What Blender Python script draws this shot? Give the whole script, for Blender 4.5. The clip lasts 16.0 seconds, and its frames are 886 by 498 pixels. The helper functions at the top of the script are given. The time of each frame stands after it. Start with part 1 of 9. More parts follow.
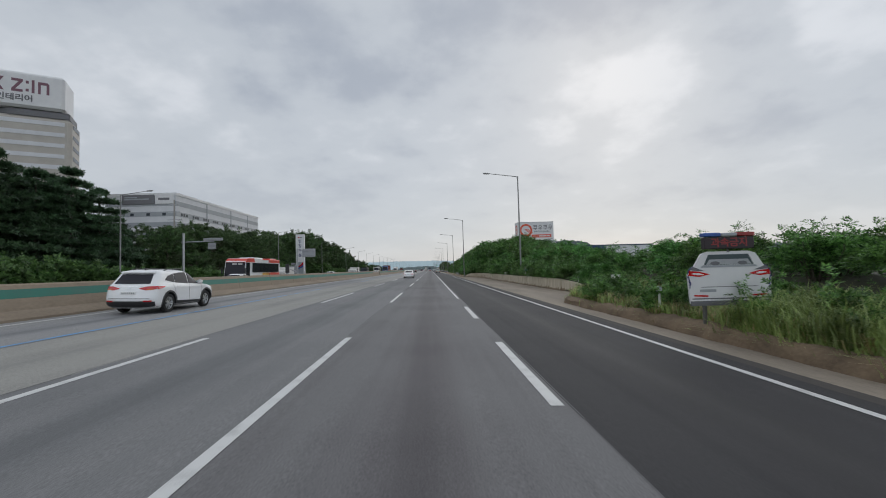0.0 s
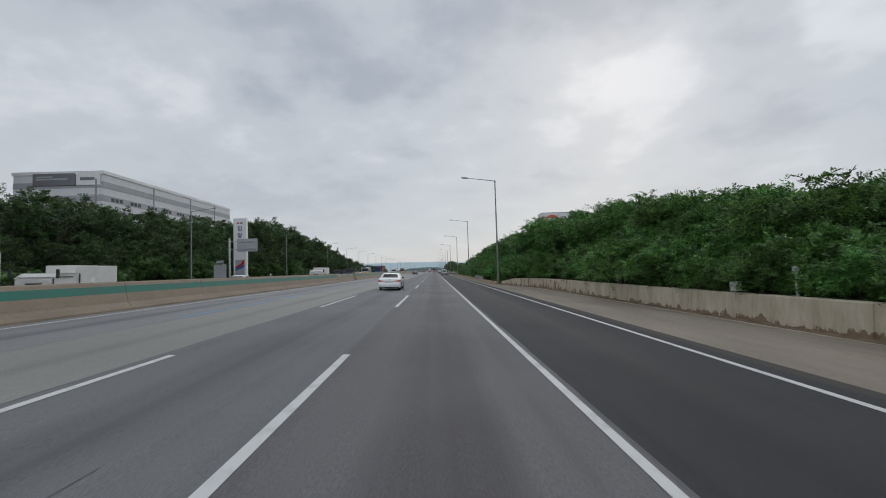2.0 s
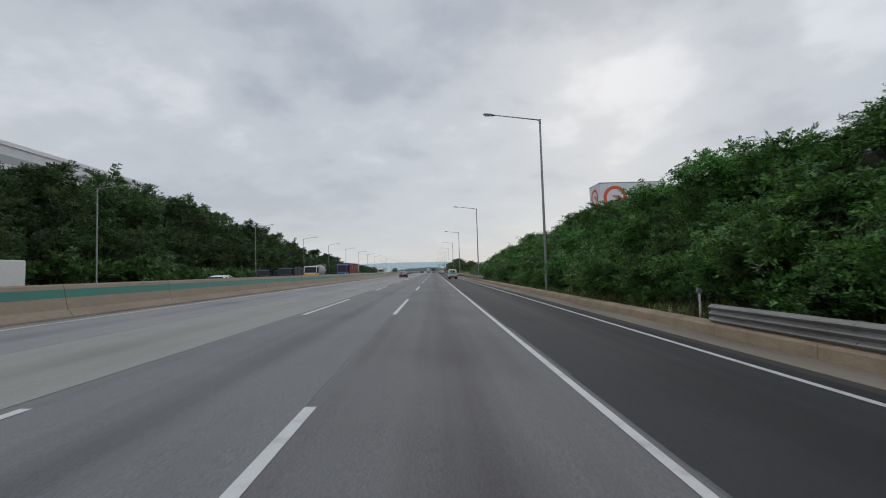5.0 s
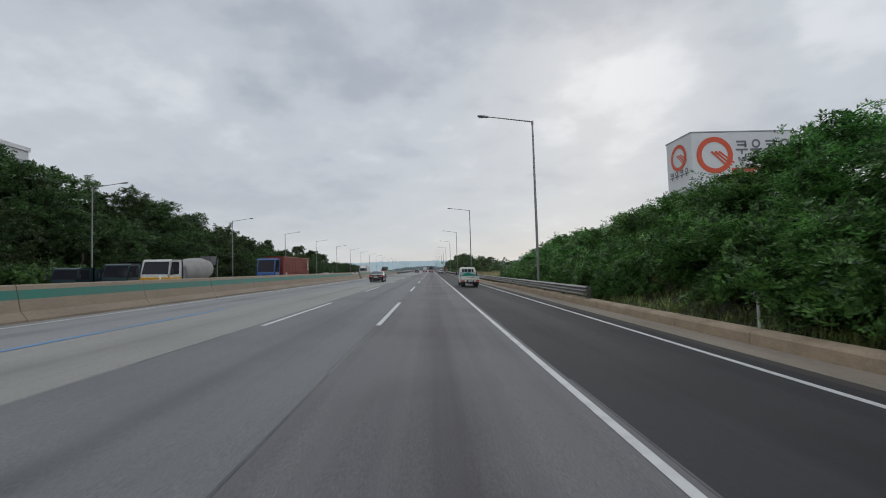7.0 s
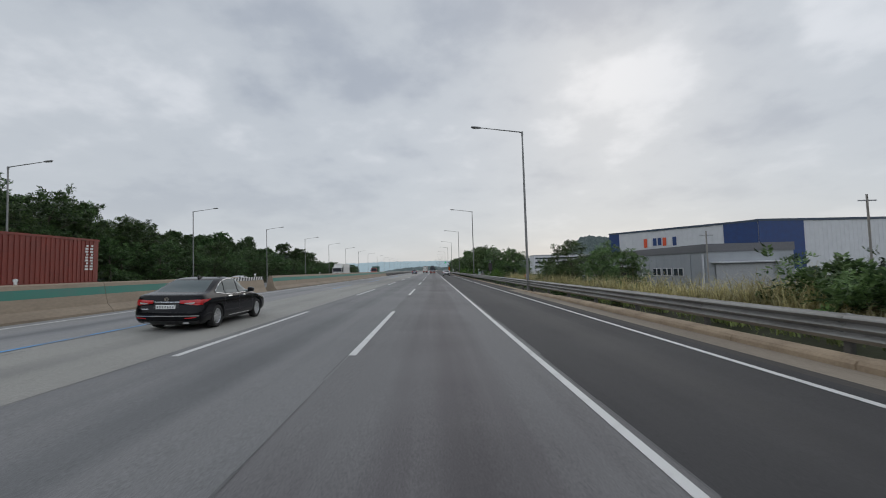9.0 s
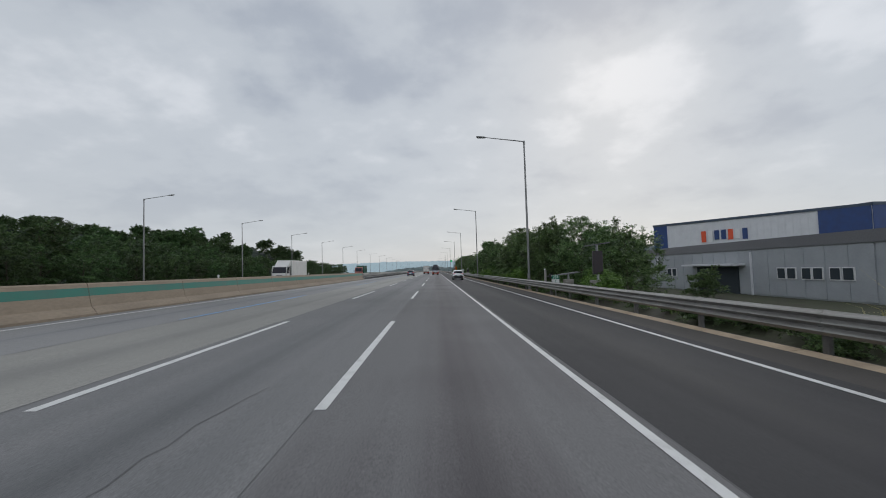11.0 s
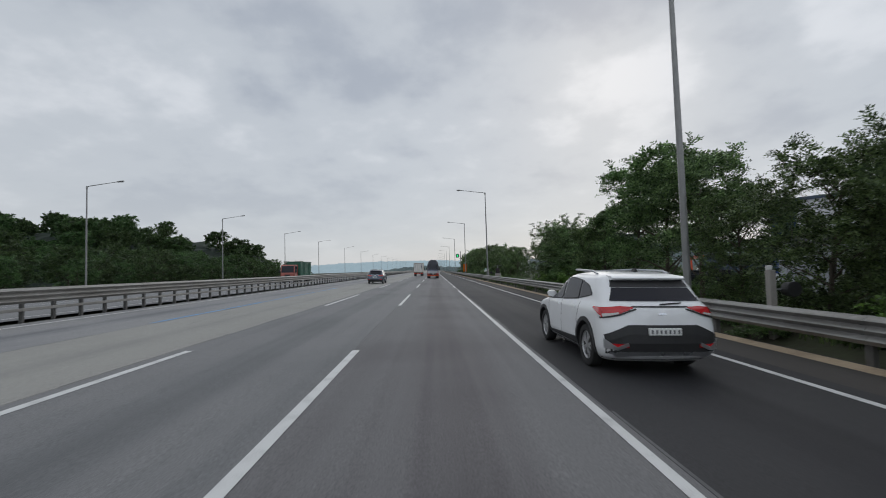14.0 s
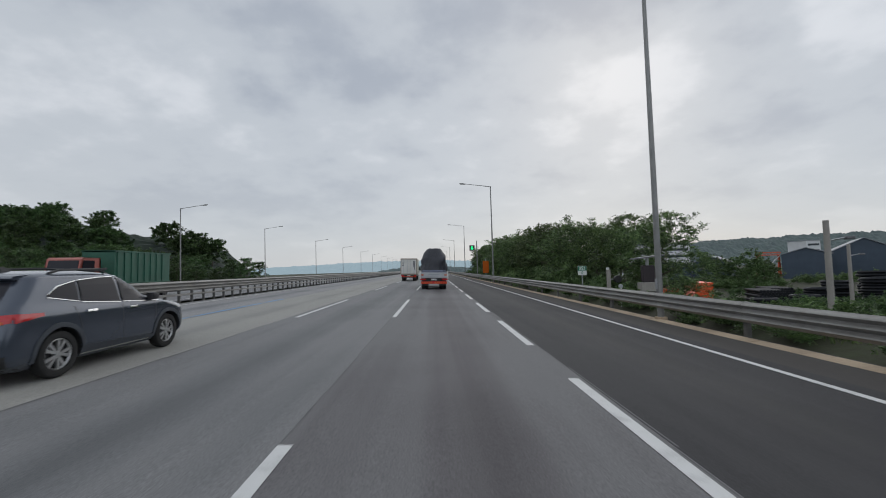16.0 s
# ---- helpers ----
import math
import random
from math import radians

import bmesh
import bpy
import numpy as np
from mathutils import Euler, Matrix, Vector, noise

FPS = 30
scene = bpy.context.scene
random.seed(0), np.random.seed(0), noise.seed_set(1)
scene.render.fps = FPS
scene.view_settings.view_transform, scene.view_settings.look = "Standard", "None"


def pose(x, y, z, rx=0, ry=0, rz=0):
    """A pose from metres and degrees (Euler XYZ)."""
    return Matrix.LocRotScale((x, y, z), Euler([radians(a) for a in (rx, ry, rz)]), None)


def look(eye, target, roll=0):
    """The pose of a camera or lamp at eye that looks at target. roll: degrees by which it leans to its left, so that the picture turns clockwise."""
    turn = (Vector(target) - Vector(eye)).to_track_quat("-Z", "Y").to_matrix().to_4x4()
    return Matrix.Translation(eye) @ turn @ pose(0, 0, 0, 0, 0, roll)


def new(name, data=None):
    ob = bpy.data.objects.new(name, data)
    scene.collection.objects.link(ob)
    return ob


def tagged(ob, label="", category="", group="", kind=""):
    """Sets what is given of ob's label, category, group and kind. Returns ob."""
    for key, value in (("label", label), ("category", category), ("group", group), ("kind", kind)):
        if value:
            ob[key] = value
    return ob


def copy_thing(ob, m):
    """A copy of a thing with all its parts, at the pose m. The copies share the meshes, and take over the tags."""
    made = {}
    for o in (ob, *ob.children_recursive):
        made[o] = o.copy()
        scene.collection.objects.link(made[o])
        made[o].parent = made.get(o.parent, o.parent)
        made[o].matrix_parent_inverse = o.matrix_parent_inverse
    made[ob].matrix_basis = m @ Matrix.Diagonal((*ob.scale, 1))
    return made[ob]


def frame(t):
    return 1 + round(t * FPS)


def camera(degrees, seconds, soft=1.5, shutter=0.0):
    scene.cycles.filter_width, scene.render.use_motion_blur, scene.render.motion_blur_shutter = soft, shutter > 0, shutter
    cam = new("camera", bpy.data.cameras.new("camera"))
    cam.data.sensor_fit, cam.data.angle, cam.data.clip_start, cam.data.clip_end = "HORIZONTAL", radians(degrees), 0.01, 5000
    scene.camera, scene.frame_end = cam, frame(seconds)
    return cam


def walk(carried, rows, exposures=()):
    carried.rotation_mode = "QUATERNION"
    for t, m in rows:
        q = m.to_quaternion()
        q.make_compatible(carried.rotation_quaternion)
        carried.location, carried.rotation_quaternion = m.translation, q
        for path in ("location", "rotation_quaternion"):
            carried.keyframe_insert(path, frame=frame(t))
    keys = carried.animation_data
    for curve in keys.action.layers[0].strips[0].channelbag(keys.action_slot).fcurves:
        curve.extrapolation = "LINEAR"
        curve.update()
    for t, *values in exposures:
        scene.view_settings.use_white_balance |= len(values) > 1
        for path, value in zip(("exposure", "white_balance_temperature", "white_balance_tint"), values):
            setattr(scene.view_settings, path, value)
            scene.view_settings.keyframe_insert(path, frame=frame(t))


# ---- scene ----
# ---------------- camera and drive ----------------
FALL = 0.03                      # crossfall of the carriageway, falling to the right


def rz(x):
    """Height of the near carriageway at x."""
    return -FALL * x


cam = camera(92.5, 16.0, soft=1.0, shutter=0.06)
# seconds, metres along the road, metres right of the lane centre, yaw, pitch, roll
DRIVE = [
    (0.0, 0.69, 0.27, -1.68, 2.66, 1.73), (0.5, 11.27, 0.21, -1.43, 2.67, 1.73), (1.0, 21.83, 0.17, -1.21, 2.74, 1.73),
    (1.5, 32.32, 0.10, -1.16, 2.80, 1.73), (2.0, 42.66, 0.01, -1.18, 2.83, 1.73), (2.5, 52.96, -0.08, -1.18, 2.89, 1.73),
    (3.0, 63.33, -0.19, -1.17, 2.84, 1.73), (3.5, 73.81, -0.28, -1.10, 2.71, 1.73), (4.0, 84.43, -0.28, -1.06, 2.74, 1.73),
    (4.5, 95.19, -0.24, -1.15, 2.88, 1.73), (5.3, 112.40, -0.21, -1.28, 2.85, 1.73), (6.1, 129.70, -0.15, -1.51, 2.78, 1.73),
    (7.0, 149.43, -0.14, -1.57, 2.71, 1.73), (7.5, 160.48, -0.15, -1.50, 2.63, 1.73), (8.0, 171.59, -0.15, -1.42, 2.56, 1.73),
    (8.5, 182.75, -0.15, -1.37, 2.63, 1.73), (9.0, 193.92, -0.15, -1.34, 2.76, 1.73), (9.8, 211.52, -0.20, -1.26, 2.77, 1.73),
    (10.6, 228.76, -0.31, -1.09, 2.79, 1.73), (11.5, 247.85, -0.37, -0.98, 2.81, 1.73), (12.0, 258.87, -0.24, -1.03, 2.79, 1.73),
    (12.5, 269.66, -0.12, -1.07, 2.81, 1.73), (13.0, 280.48, -0.09, -1.13, 2.81, 1.73), (13.5, 291.35, -0.10, -1.18, 2.77, 1.73),
    (14.0, 302.30, -0.11, -1.18, 2.74, 1.73), (14.5, 313.35, -0.17, -1.17, 2.72, 1.73), (15.0, 324.53, -0.23, -1.11, 2.72, 1.73),
    (15.5, 335.81, -0.26, -1.09, 2.74, 1.73), (16.0, 347.13, -0.31, -1.16, 2.76, 1.73),
]
EYE = 1.70
walk(cam, [(t, pose(x, s, EYE + rz(x), 90 + pitch, roll, yaw)) for t, s, x, yaw, pitch, roll in DRIVE])

# ---------------- sky and light ----------------
SUN_EL, SUN_AZ = 25.0, 23.0      # degrees up, degrees to the right of straight ahead
scene.view_settings.exposure = 0.0
world = bpy.data.worlds.new("overcast_sky")
scene.world = world
world.use_nodes = True
wn, wl = world.node_tree.nodes, world.node_tree.links
wn.clear()


def wnode(kind, **values):
    n = wn.new(kind)
    for k, v in values.items():
        n.inputs[k].default_value = v
    return n


sky = wn.new("ShaderNodeTexSky")
sky.sky_type, sky.sun_disc = "NISHITA", False
sky.sun_elevation, sky.sun_rotation = radians(SUN_EL), radians(SUN_AZ)
sky_gain = wnode("ShaderNodeMix")
sky_gain.data_type, sky_gain.blend_type = "RGBA", "MULTIPLY"
sky_gain.inputs[0].default_value = 1.0
sky_gain.inputs[7].default_value = (0.10, 0.10, 0.10, 1)
wl.new(sky.outputs[0], sky_gain.inputs[6])
coord = wn.new("ShaderNodeTexCoord")
sep = wn.new("ShaderNodeSeparateXYZ")
wl.new(coord.outputs["Generated"], sep.inputs[0])


def wmath(op, a, b=None, clamp=False):
    n = wn.new("ShaderNodeMath")
    n.operation, n.use_clamp = op, clamp
    for i, v in enumerate((a, b)):
        if v is None:
            continue
        if isinstance(v, (int, float)):
            n.inputs[i].default_value = v
        else:
            wl.new(v, n.inputs[i])
    return n.outputs[0]


up = wmath("ADD", wmath("MAXIMUM", sep.outputs[2], 0.0), 0.30)      # the cloud deck as a flat layer overhead
deck = wn.new("ShaderNodeCombineXYZ")
wl.new(wmath("DIVIDE", sep.outputs[0], up), deck.inputs[0])
wl.new(wmath("DIVIDE", sep.outputs[1], up), deck.inputs[1])


CLOUD_SHIFT = (16.064, 34.792, -22.055)


def cloud_noise(scale, detail, rough, shift, warp):
    m = wn.new("ShaderNodeMapping")
    m.inputs["Location"].default_value = shift
    wl.new(deck.outputs[0], m.inputs[0])
    n = wnode("ShaderNodeTexNoise", Scale=scale, Detail=detail, Roughness=rough, Distortion=warp)
    wl.new(m.outputs[0], n.inputs["Vector"])
    return n.outputs[0]


big = cloud_noise(1.7, 5.0, 0.5, CLOUD_SHIFT, 0.0)
fine = cloud_noise(3.4, 7.0, 0.55, (36.063, -26.953, 21.497), 0.0)
cover = wmath("ADD", wmath("MULTIPLY", big, 0.62), wmath("MULTIPLY", fine, 0.38))
# the hidden sun brightens the deck round it
toward = wn.new("ShaderNodeVectorMath")
toward.operation = "DOT_PRODUCT"
wl.new(coord.outputs["Generated"], toward.inputs[0])
toward.inputs[1].default_value = (math.sin(radians(SUN_AZ)) * math.cos(radians(SUN_EL)), math.cos(radians(SUN_AZ)) * math.cos(radians(SUN_EL)), math.sin(radians(SUN_EL)))
glow = wmath("POWER", wmath("MAXIMUM", toward.outputs["Value"], 0.0), 26.0)
cover = wmath("ADD", cover, wmath("MULTIPLY", glow, 0.02))
# the edges of these places are ragged
torn = wnode("ShaderNodeTexNoise", Scale=5.0, Detail=5.0, Roughness=0.6)
wl.new(coord.outputs["Generated"], torn.inputs["Vector"])
shaken = wn.new("ShaderNodeVectorMath")
shaken.operation = "MULTIPLY_ADD"
wl.new(torn.outputs["Color"], shaken.inputs[0])
shaken.inputs[1].default_value = (0.16, 0.16, 0.16)
wl.new(coord.outputs["Generated"], shaken.inputs[2])
shifted = wn.new("ShaderNodeVectorMath")
shifted.operation = "SUBTRACT"
wl.new(shaken.outputs[0], shifted.inputs[0])
shifted.inputs[1].default_value = (0.08, 0.08, 0.08)
ragged = wn.new("ShaderNodeVectorMath")
ragged.operation = "NORMALIZE"
wl.new(shifted.outputs[0], ragged.inputs[0])
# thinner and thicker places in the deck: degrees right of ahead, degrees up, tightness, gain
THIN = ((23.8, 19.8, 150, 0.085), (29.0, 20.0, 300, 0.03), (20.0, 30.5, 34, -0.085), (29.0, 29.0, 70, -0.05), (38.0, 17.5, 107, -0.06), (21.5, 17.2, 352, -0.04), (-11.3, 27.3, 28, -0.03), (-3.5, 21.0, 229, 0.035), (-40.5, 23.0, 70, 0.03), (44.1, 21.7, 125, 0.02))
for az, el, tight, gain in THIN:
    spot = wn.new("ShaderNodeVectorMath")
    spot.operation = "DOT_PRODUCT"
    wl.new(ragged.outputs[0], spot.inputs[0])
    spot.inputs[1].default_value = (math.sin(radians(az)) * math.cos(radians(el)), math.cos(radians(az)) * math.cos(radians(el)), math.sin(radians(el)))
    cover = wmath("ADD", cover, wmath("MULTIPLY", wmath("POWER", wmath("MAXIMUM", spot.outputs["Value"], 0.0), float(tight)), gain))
ramp = wn.new("ShaderNodeValToRGB")
ramp.color_ramp.interpolation = "EASE"
ramp.color_ramp.elements[0].position, ramp.color_ramp.elements[0].color = 0.36, (0.405, 0.445, 0.51, 1)
ramp.color_ramp.elements[1].position, ramp.color_ramp.elements[1].color = 0.63, (0.71, 0.74, 0.785, 1)
mid = ramp.color_ramp.elements.new(0.50)
mid.color = (0.54, 0.58, 0.63, 1)
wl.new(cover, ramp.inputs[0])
# haze towards the horizon evens the clouds out
haze = wmath("POWER", wmath("SUBTRACT", 1.0, wmath("MULTIPLY", wmath("MAXIMUM", sep.outputs[2], 0.0), 2.2), True), 1.6)
hazed = wn.new("ShaderNodeMix")
hazed.data_type = "RGBA"
wl.new(wmath("MULTIPLY", haze, 0.9), hazed.inputs[0])
wl.new(ramp.outputs[0], hazed.inputs[6])
hazed.inputs[7].default_value = (0.56, 0.585, 0.62, 1)
mixed = wn.new("ShaderNodeMix")
mixed.data_type = "RGBA"
mixed.inputs[0].default_value = 0.92
wl.new(sky_gain.outputs[2], mixed.inputs[6])
wl.new(hazed.outputs[2], mixed.inputs[7])
bg = wn.new("ShaderNodeBackground")
# added brightening of the unseen sky behind the traveller, for faces turned that way
wl.new(wmath("ADD", 1.0, wmath("MULTIPLY", wmath("MAXIMUM", wmath("MULTIPLY", sep.outputs[1], -1.0), 0.0), 0.62)), bg.inputs[1])
wl.new(mixed.outputs[2], bg.inputs[0])
wout = wn.new("ShaderNodeOutputWorld")
wl.new(bg.outputs[0], wout.inputs[0])

sun = new("sun", bpy.data.lights.new("sun", "SUN"))
sun.data.energy, sun.data.angle, sun.data.color = 0.5, radians(60), (1.0, 0.97, 0.93)
sun.matrix_world = look((0, 0, 50), (-50 * math.sin(radians(SUN_AZ)) * math.cos(radians(SUN_EL)),
                                     -50 * math.cos(radians(SUN_AZ)) * math.cos(radians(SUN_EL)),
                                     50 - 50 * math.sin(radians(SUN_EL))))

# ---------------- materials ----------------
def principled(name):
    m = bpy.data.materials.new(name)
    m.use_nodes = True
    return m, m.node_tree.nodes, m.node_tree.links, m.node_tree.nodes["Principled BSDF"]


def surface(name, a, b=None, rough=0.6, metal=0.0, scale=4.0, fine=40.0, bump=0.15, mix=(0.35, 0.65), coat=0.0,
            stretch=(1, 1, 1), where="Object", spec=0.5, per_object=0.0, rough_var=0.1, emit=None, fine_gain=0.35):
    """A painted, mineral or metal surface: two colours mixed by a coarse and a fine noise, with relief."""
    b = b or tuple(c * 0.75 for c in a)
    m, n, l, p = principled(name)
    tc = n.new("ShaderNodeTexCoord")
    mp = n.new("ShaderNodeMapping")
    mp.inputs["Scale"].default_value = stretch
    l.new(tc.outputs[where], mp.inputs[0])
    n1, n2 = n.new("ShaderNodeTexNoise"), n.new("ShaderNodeTexNoise")
    n1.inputs["Scale"].default_value, n1.inputs["Detail"].default_value = scale, 6
    n2.inputs["Scale"].default_value, n2.inputs["Detail"].default_value = fine, 4
    l.new(mp.outputs[0], n1.inputs["Vector"])
    l.new(mp.outputs[0], n2.inputs["Vector"])
    mul = n.new("ShaderNodeMath")
    mul.operation, mul.inputs[1].default_value = "MULTIPLY_ADD", fine_gain
    add = n.new("ShaderNodeMath")
    add.operation, add.inputs[1].default_value = "MULTIPLY", 1 - fine_gain
    l.new(n1.outputs[0], add.inputs[0])
    l.new(n2.outputs[0], mul.inputs[0])
    l.new(add.outputs[0], mul.inputs[2])
    r = n.new("ShaderNodeValToRGB")
    r.color_ramp.elements[0].position, r.color_ramp.elements[0].color = mix[0], (*b, 1)
    r.color_ramp.elements[1].position, r.color_ramp.elements[1].color = mix[1], (*a, 1)
    l.new(mul.outputs[0], r.inputs[0])
    col = r.outputs[0]
    if per_object:
        oi = n.new("ShaderNodeObjectInfo")
        hs = n.new("ShaderNodeHueSaturation")
        mr = n.new("ShaderNodeMapRange")
        mr.inputs[3].default_value, mr.inputs[4].default_value = 1 - per_object, 1 + per_object
        l.new(oi.outputs["Random"], mr.inputs[0])
        l.new(mr.outputs[0], hs.inputs["Value"])
        l.new(col, hs.inputs["Color"])
        col = hs.outputs[0]
    l.new(col, p.inputs["Base Color"])
    mr2 = n.new("ShaderNodeMapRange")
    mr2.inputs[3].default_value, mr2.inputs[4].default_value = max(rough - rough_var, 0.02), min(rough + rough_var, 1)
    l.new(n1.outputs[0], mr2.inputs[0])
    l.new(mr2.outputs[0], p.inputs["Roughness"])
    p.inputs["Metallic"].default_value = metal
    p.inputs["Specular IOR Level"].default_value = spec
    p.inputs["Coat Weight"].default_value = coat
    p.inputs["Coat Roughness"].default_value = 0.05
    if bump:
        bp = n.new("ShaderNodeBump")
        bp.inputs["Strength"].default_value, bp.inputs["Distance"].default_value = bump, 0.02
        l.new(n2.outputs[0], bp.inputs["Height"])
        l.new(bp.outputs[0], p.inputs["Normal"])
    if emit:
        p.inputs["Emission Color"].default_value = (*emit[0], 1)
        p.inputs["Emission Strength"].default_value = emit[1]
    return m


def whitewash(name, paint, bare, cling):
    """Old whitewash on brown mortar: it has flaked off in ragged tongues from the foot upwards and in spots above."""
    m, n, l, p = principled(name)
    tc = n.new("ShaderNodeTexCoord")
    sep = n.new("ShaderNodeSeparateXYZ")
    l.new(tc.outputs["Object"], sep.inputs[0])

    def calc(op, a, b, clamp=False):
        k = n.new("ShaderNodeMath")
        k.operation, k.use_clamp = op, clamp
        for q, v in enumerate((a, b)):
            if isinstance(v, (int, float)):
                k.inputs[q].default_value = v
            else:
                l.new(v, k.inputs[q])
        return k.outputs[0]

    def grain(scale, detail, tall, rough=0.6):
        mp, t = n.new("ShaderNodeMapping"), n.new("ShaderNodeTexNoise")
        mp.inputs["Scale"].default_value = (1, 1, tall)
        l.new(tc.outputs["Object"], mp.inputs[0])
        t.inputs["Scale"].default_value, t.inputs["Detail"].default_value, t.inputs["Roughness"].default_value = scale, detail, rough
        l.new(mp.outputs[0], t.inputs["Vector"])
        return t.outputs[0]

    ragged = calc("ADD", calc("MULTIPLY", grain(2.6, 5, 0.45), 0.75), calc("MULTIPLY", grain(9.0, 3, 0.6), 0.25))
    height = calc("MULTIPLY", calc("ADD", sep.outputs[2], 0.33), 2.1, True)
    hold = calc("ADD", ragged, calc("MULTIPLY", height, cling))
    r = n.new("ShaderNodeValToRGB")
    r.color_ramp.elements[0].position, r.color_ramp.elements[0].color = 0.615, (*bare, 1)
    r.color_ramp.elements[1].position, r.color_ramp.elements[1].color = 0.64, (*paint, 1)
    l.new(hold, r.inputs[0])
    soil = n.new("ShaderNodeValToRGB")
    soil.color_ramp.elements[0].position, soil.color_ramp.elements[0].color = 0.32, (0.66, 0.62, 0.56, 1)
    soil.color_ramp.elements[1].position, soil.color_ramp.elements[1].color = 0.62, (1, 1, 1, 1)
    l.new(grain(1.7, 6, 0.3, 0.7), soil.inputs[0])
    mx = n.new("ShaderNodeMixRGB")
    mx.blend_type = "MULTIPLY"
    mx.inputs[0].default_value = 1.0
    l.new(r.outputs[0], mx.inputs[1])
    l.new(soil.outputs[0], mx.inputs[2])
    l.new(mx.outputs[0], p.inputs["Base Color"])
    p.inputs["Roughness"].default_value = 0.88
    bp = n.new("ShaderNodeBump")
    bp.inputs["Strength"].default_value, bp.inputs["Distance"].default_value = 0.5, 0.02
    l.new(calc("ADD", r.outputs[0], calc("MULTIPLY", grain(30, 4, 1), 0.6)), bp.inputs["Height"])
    l.new(bp.outputs[0], p.inputs["Normal"])
    return m


def foliage(name, dark, light, brown=0.0):
    """Leaves: colour differs from leaf to leaf and from plant to plant; light shines through a little."""
    m, n, l, p = principled(name)
    geo, oi = n.new("ShaderNodeNewGeometry"), n.new("ShaderNodeObjectInfo")
    r = n.new("ShaderNodeValToRGB")
    r.color_ramp.elements[0].color, r.color_ramp.elements[1].color = (*dark, 1), (*light, 1)
    l.new(geo.outputs["Random Per Island"], r.inputs[0])
    hs = n.new("ShaderNodeHueSaturation")
    mr, mh = n.new("ShaderNodeMapRange"), n.new("ShaderNodeMapRange")
    mr.inputs[3].default_value, mr.inputs[4].default_value = 0.7, 1.25
    mh.inputs[3].default_value, mh.inputs[4].default_value = 0.485 - brown, 0.515
    l.new(oi.outputs["Random"], mr.inputs[0])
    l.new(oi.outputs["Random"], mh.inputs[0])
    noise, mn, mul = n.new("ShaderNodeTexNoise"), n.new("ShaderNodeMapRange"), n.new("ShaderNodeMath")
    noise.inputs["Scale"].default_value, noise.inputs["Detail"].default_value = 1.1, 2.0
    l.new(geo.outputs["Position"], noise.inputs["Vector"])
    for k, q in enumerate((0.34, 0.68, 0.5, 1.5)):        # a coarse noise makes the leaves darker and lighter in patches
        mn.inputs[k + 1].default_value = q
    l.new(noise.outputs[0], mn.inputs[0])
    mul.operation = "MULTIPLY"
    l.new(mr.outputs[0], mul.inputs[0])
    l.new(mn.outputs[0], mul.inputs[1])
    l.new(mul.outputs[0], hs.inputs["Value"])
    l.new(mh.outputs[0], hs.inputs["Hue"])
    l.new(r.outputs[0], hs.inputs["Color"])
    l.new(hs.outputs[0], p.inputs["Base Color"])
    p.inputs["Roughness"].default_value = 0.45
    p.inputs["Specular IOR Level"].default_value = 0.45
    tr = n.new("ShaderNodeBsdfTranslucent")
    l.new(hs.outputs[0], tr.inputs["Color"])
    mx = n.new("ShaderNodeMixShader")
    mx.inputs[0].default_value = 0.28
    l.new(p.outputs[0], mx.inputs[1])
    l.new(tr.outputs[0], mx.inputs[2])
    l.new(mx.outputs[0], n["Material Output"].inputs[0])
    return m


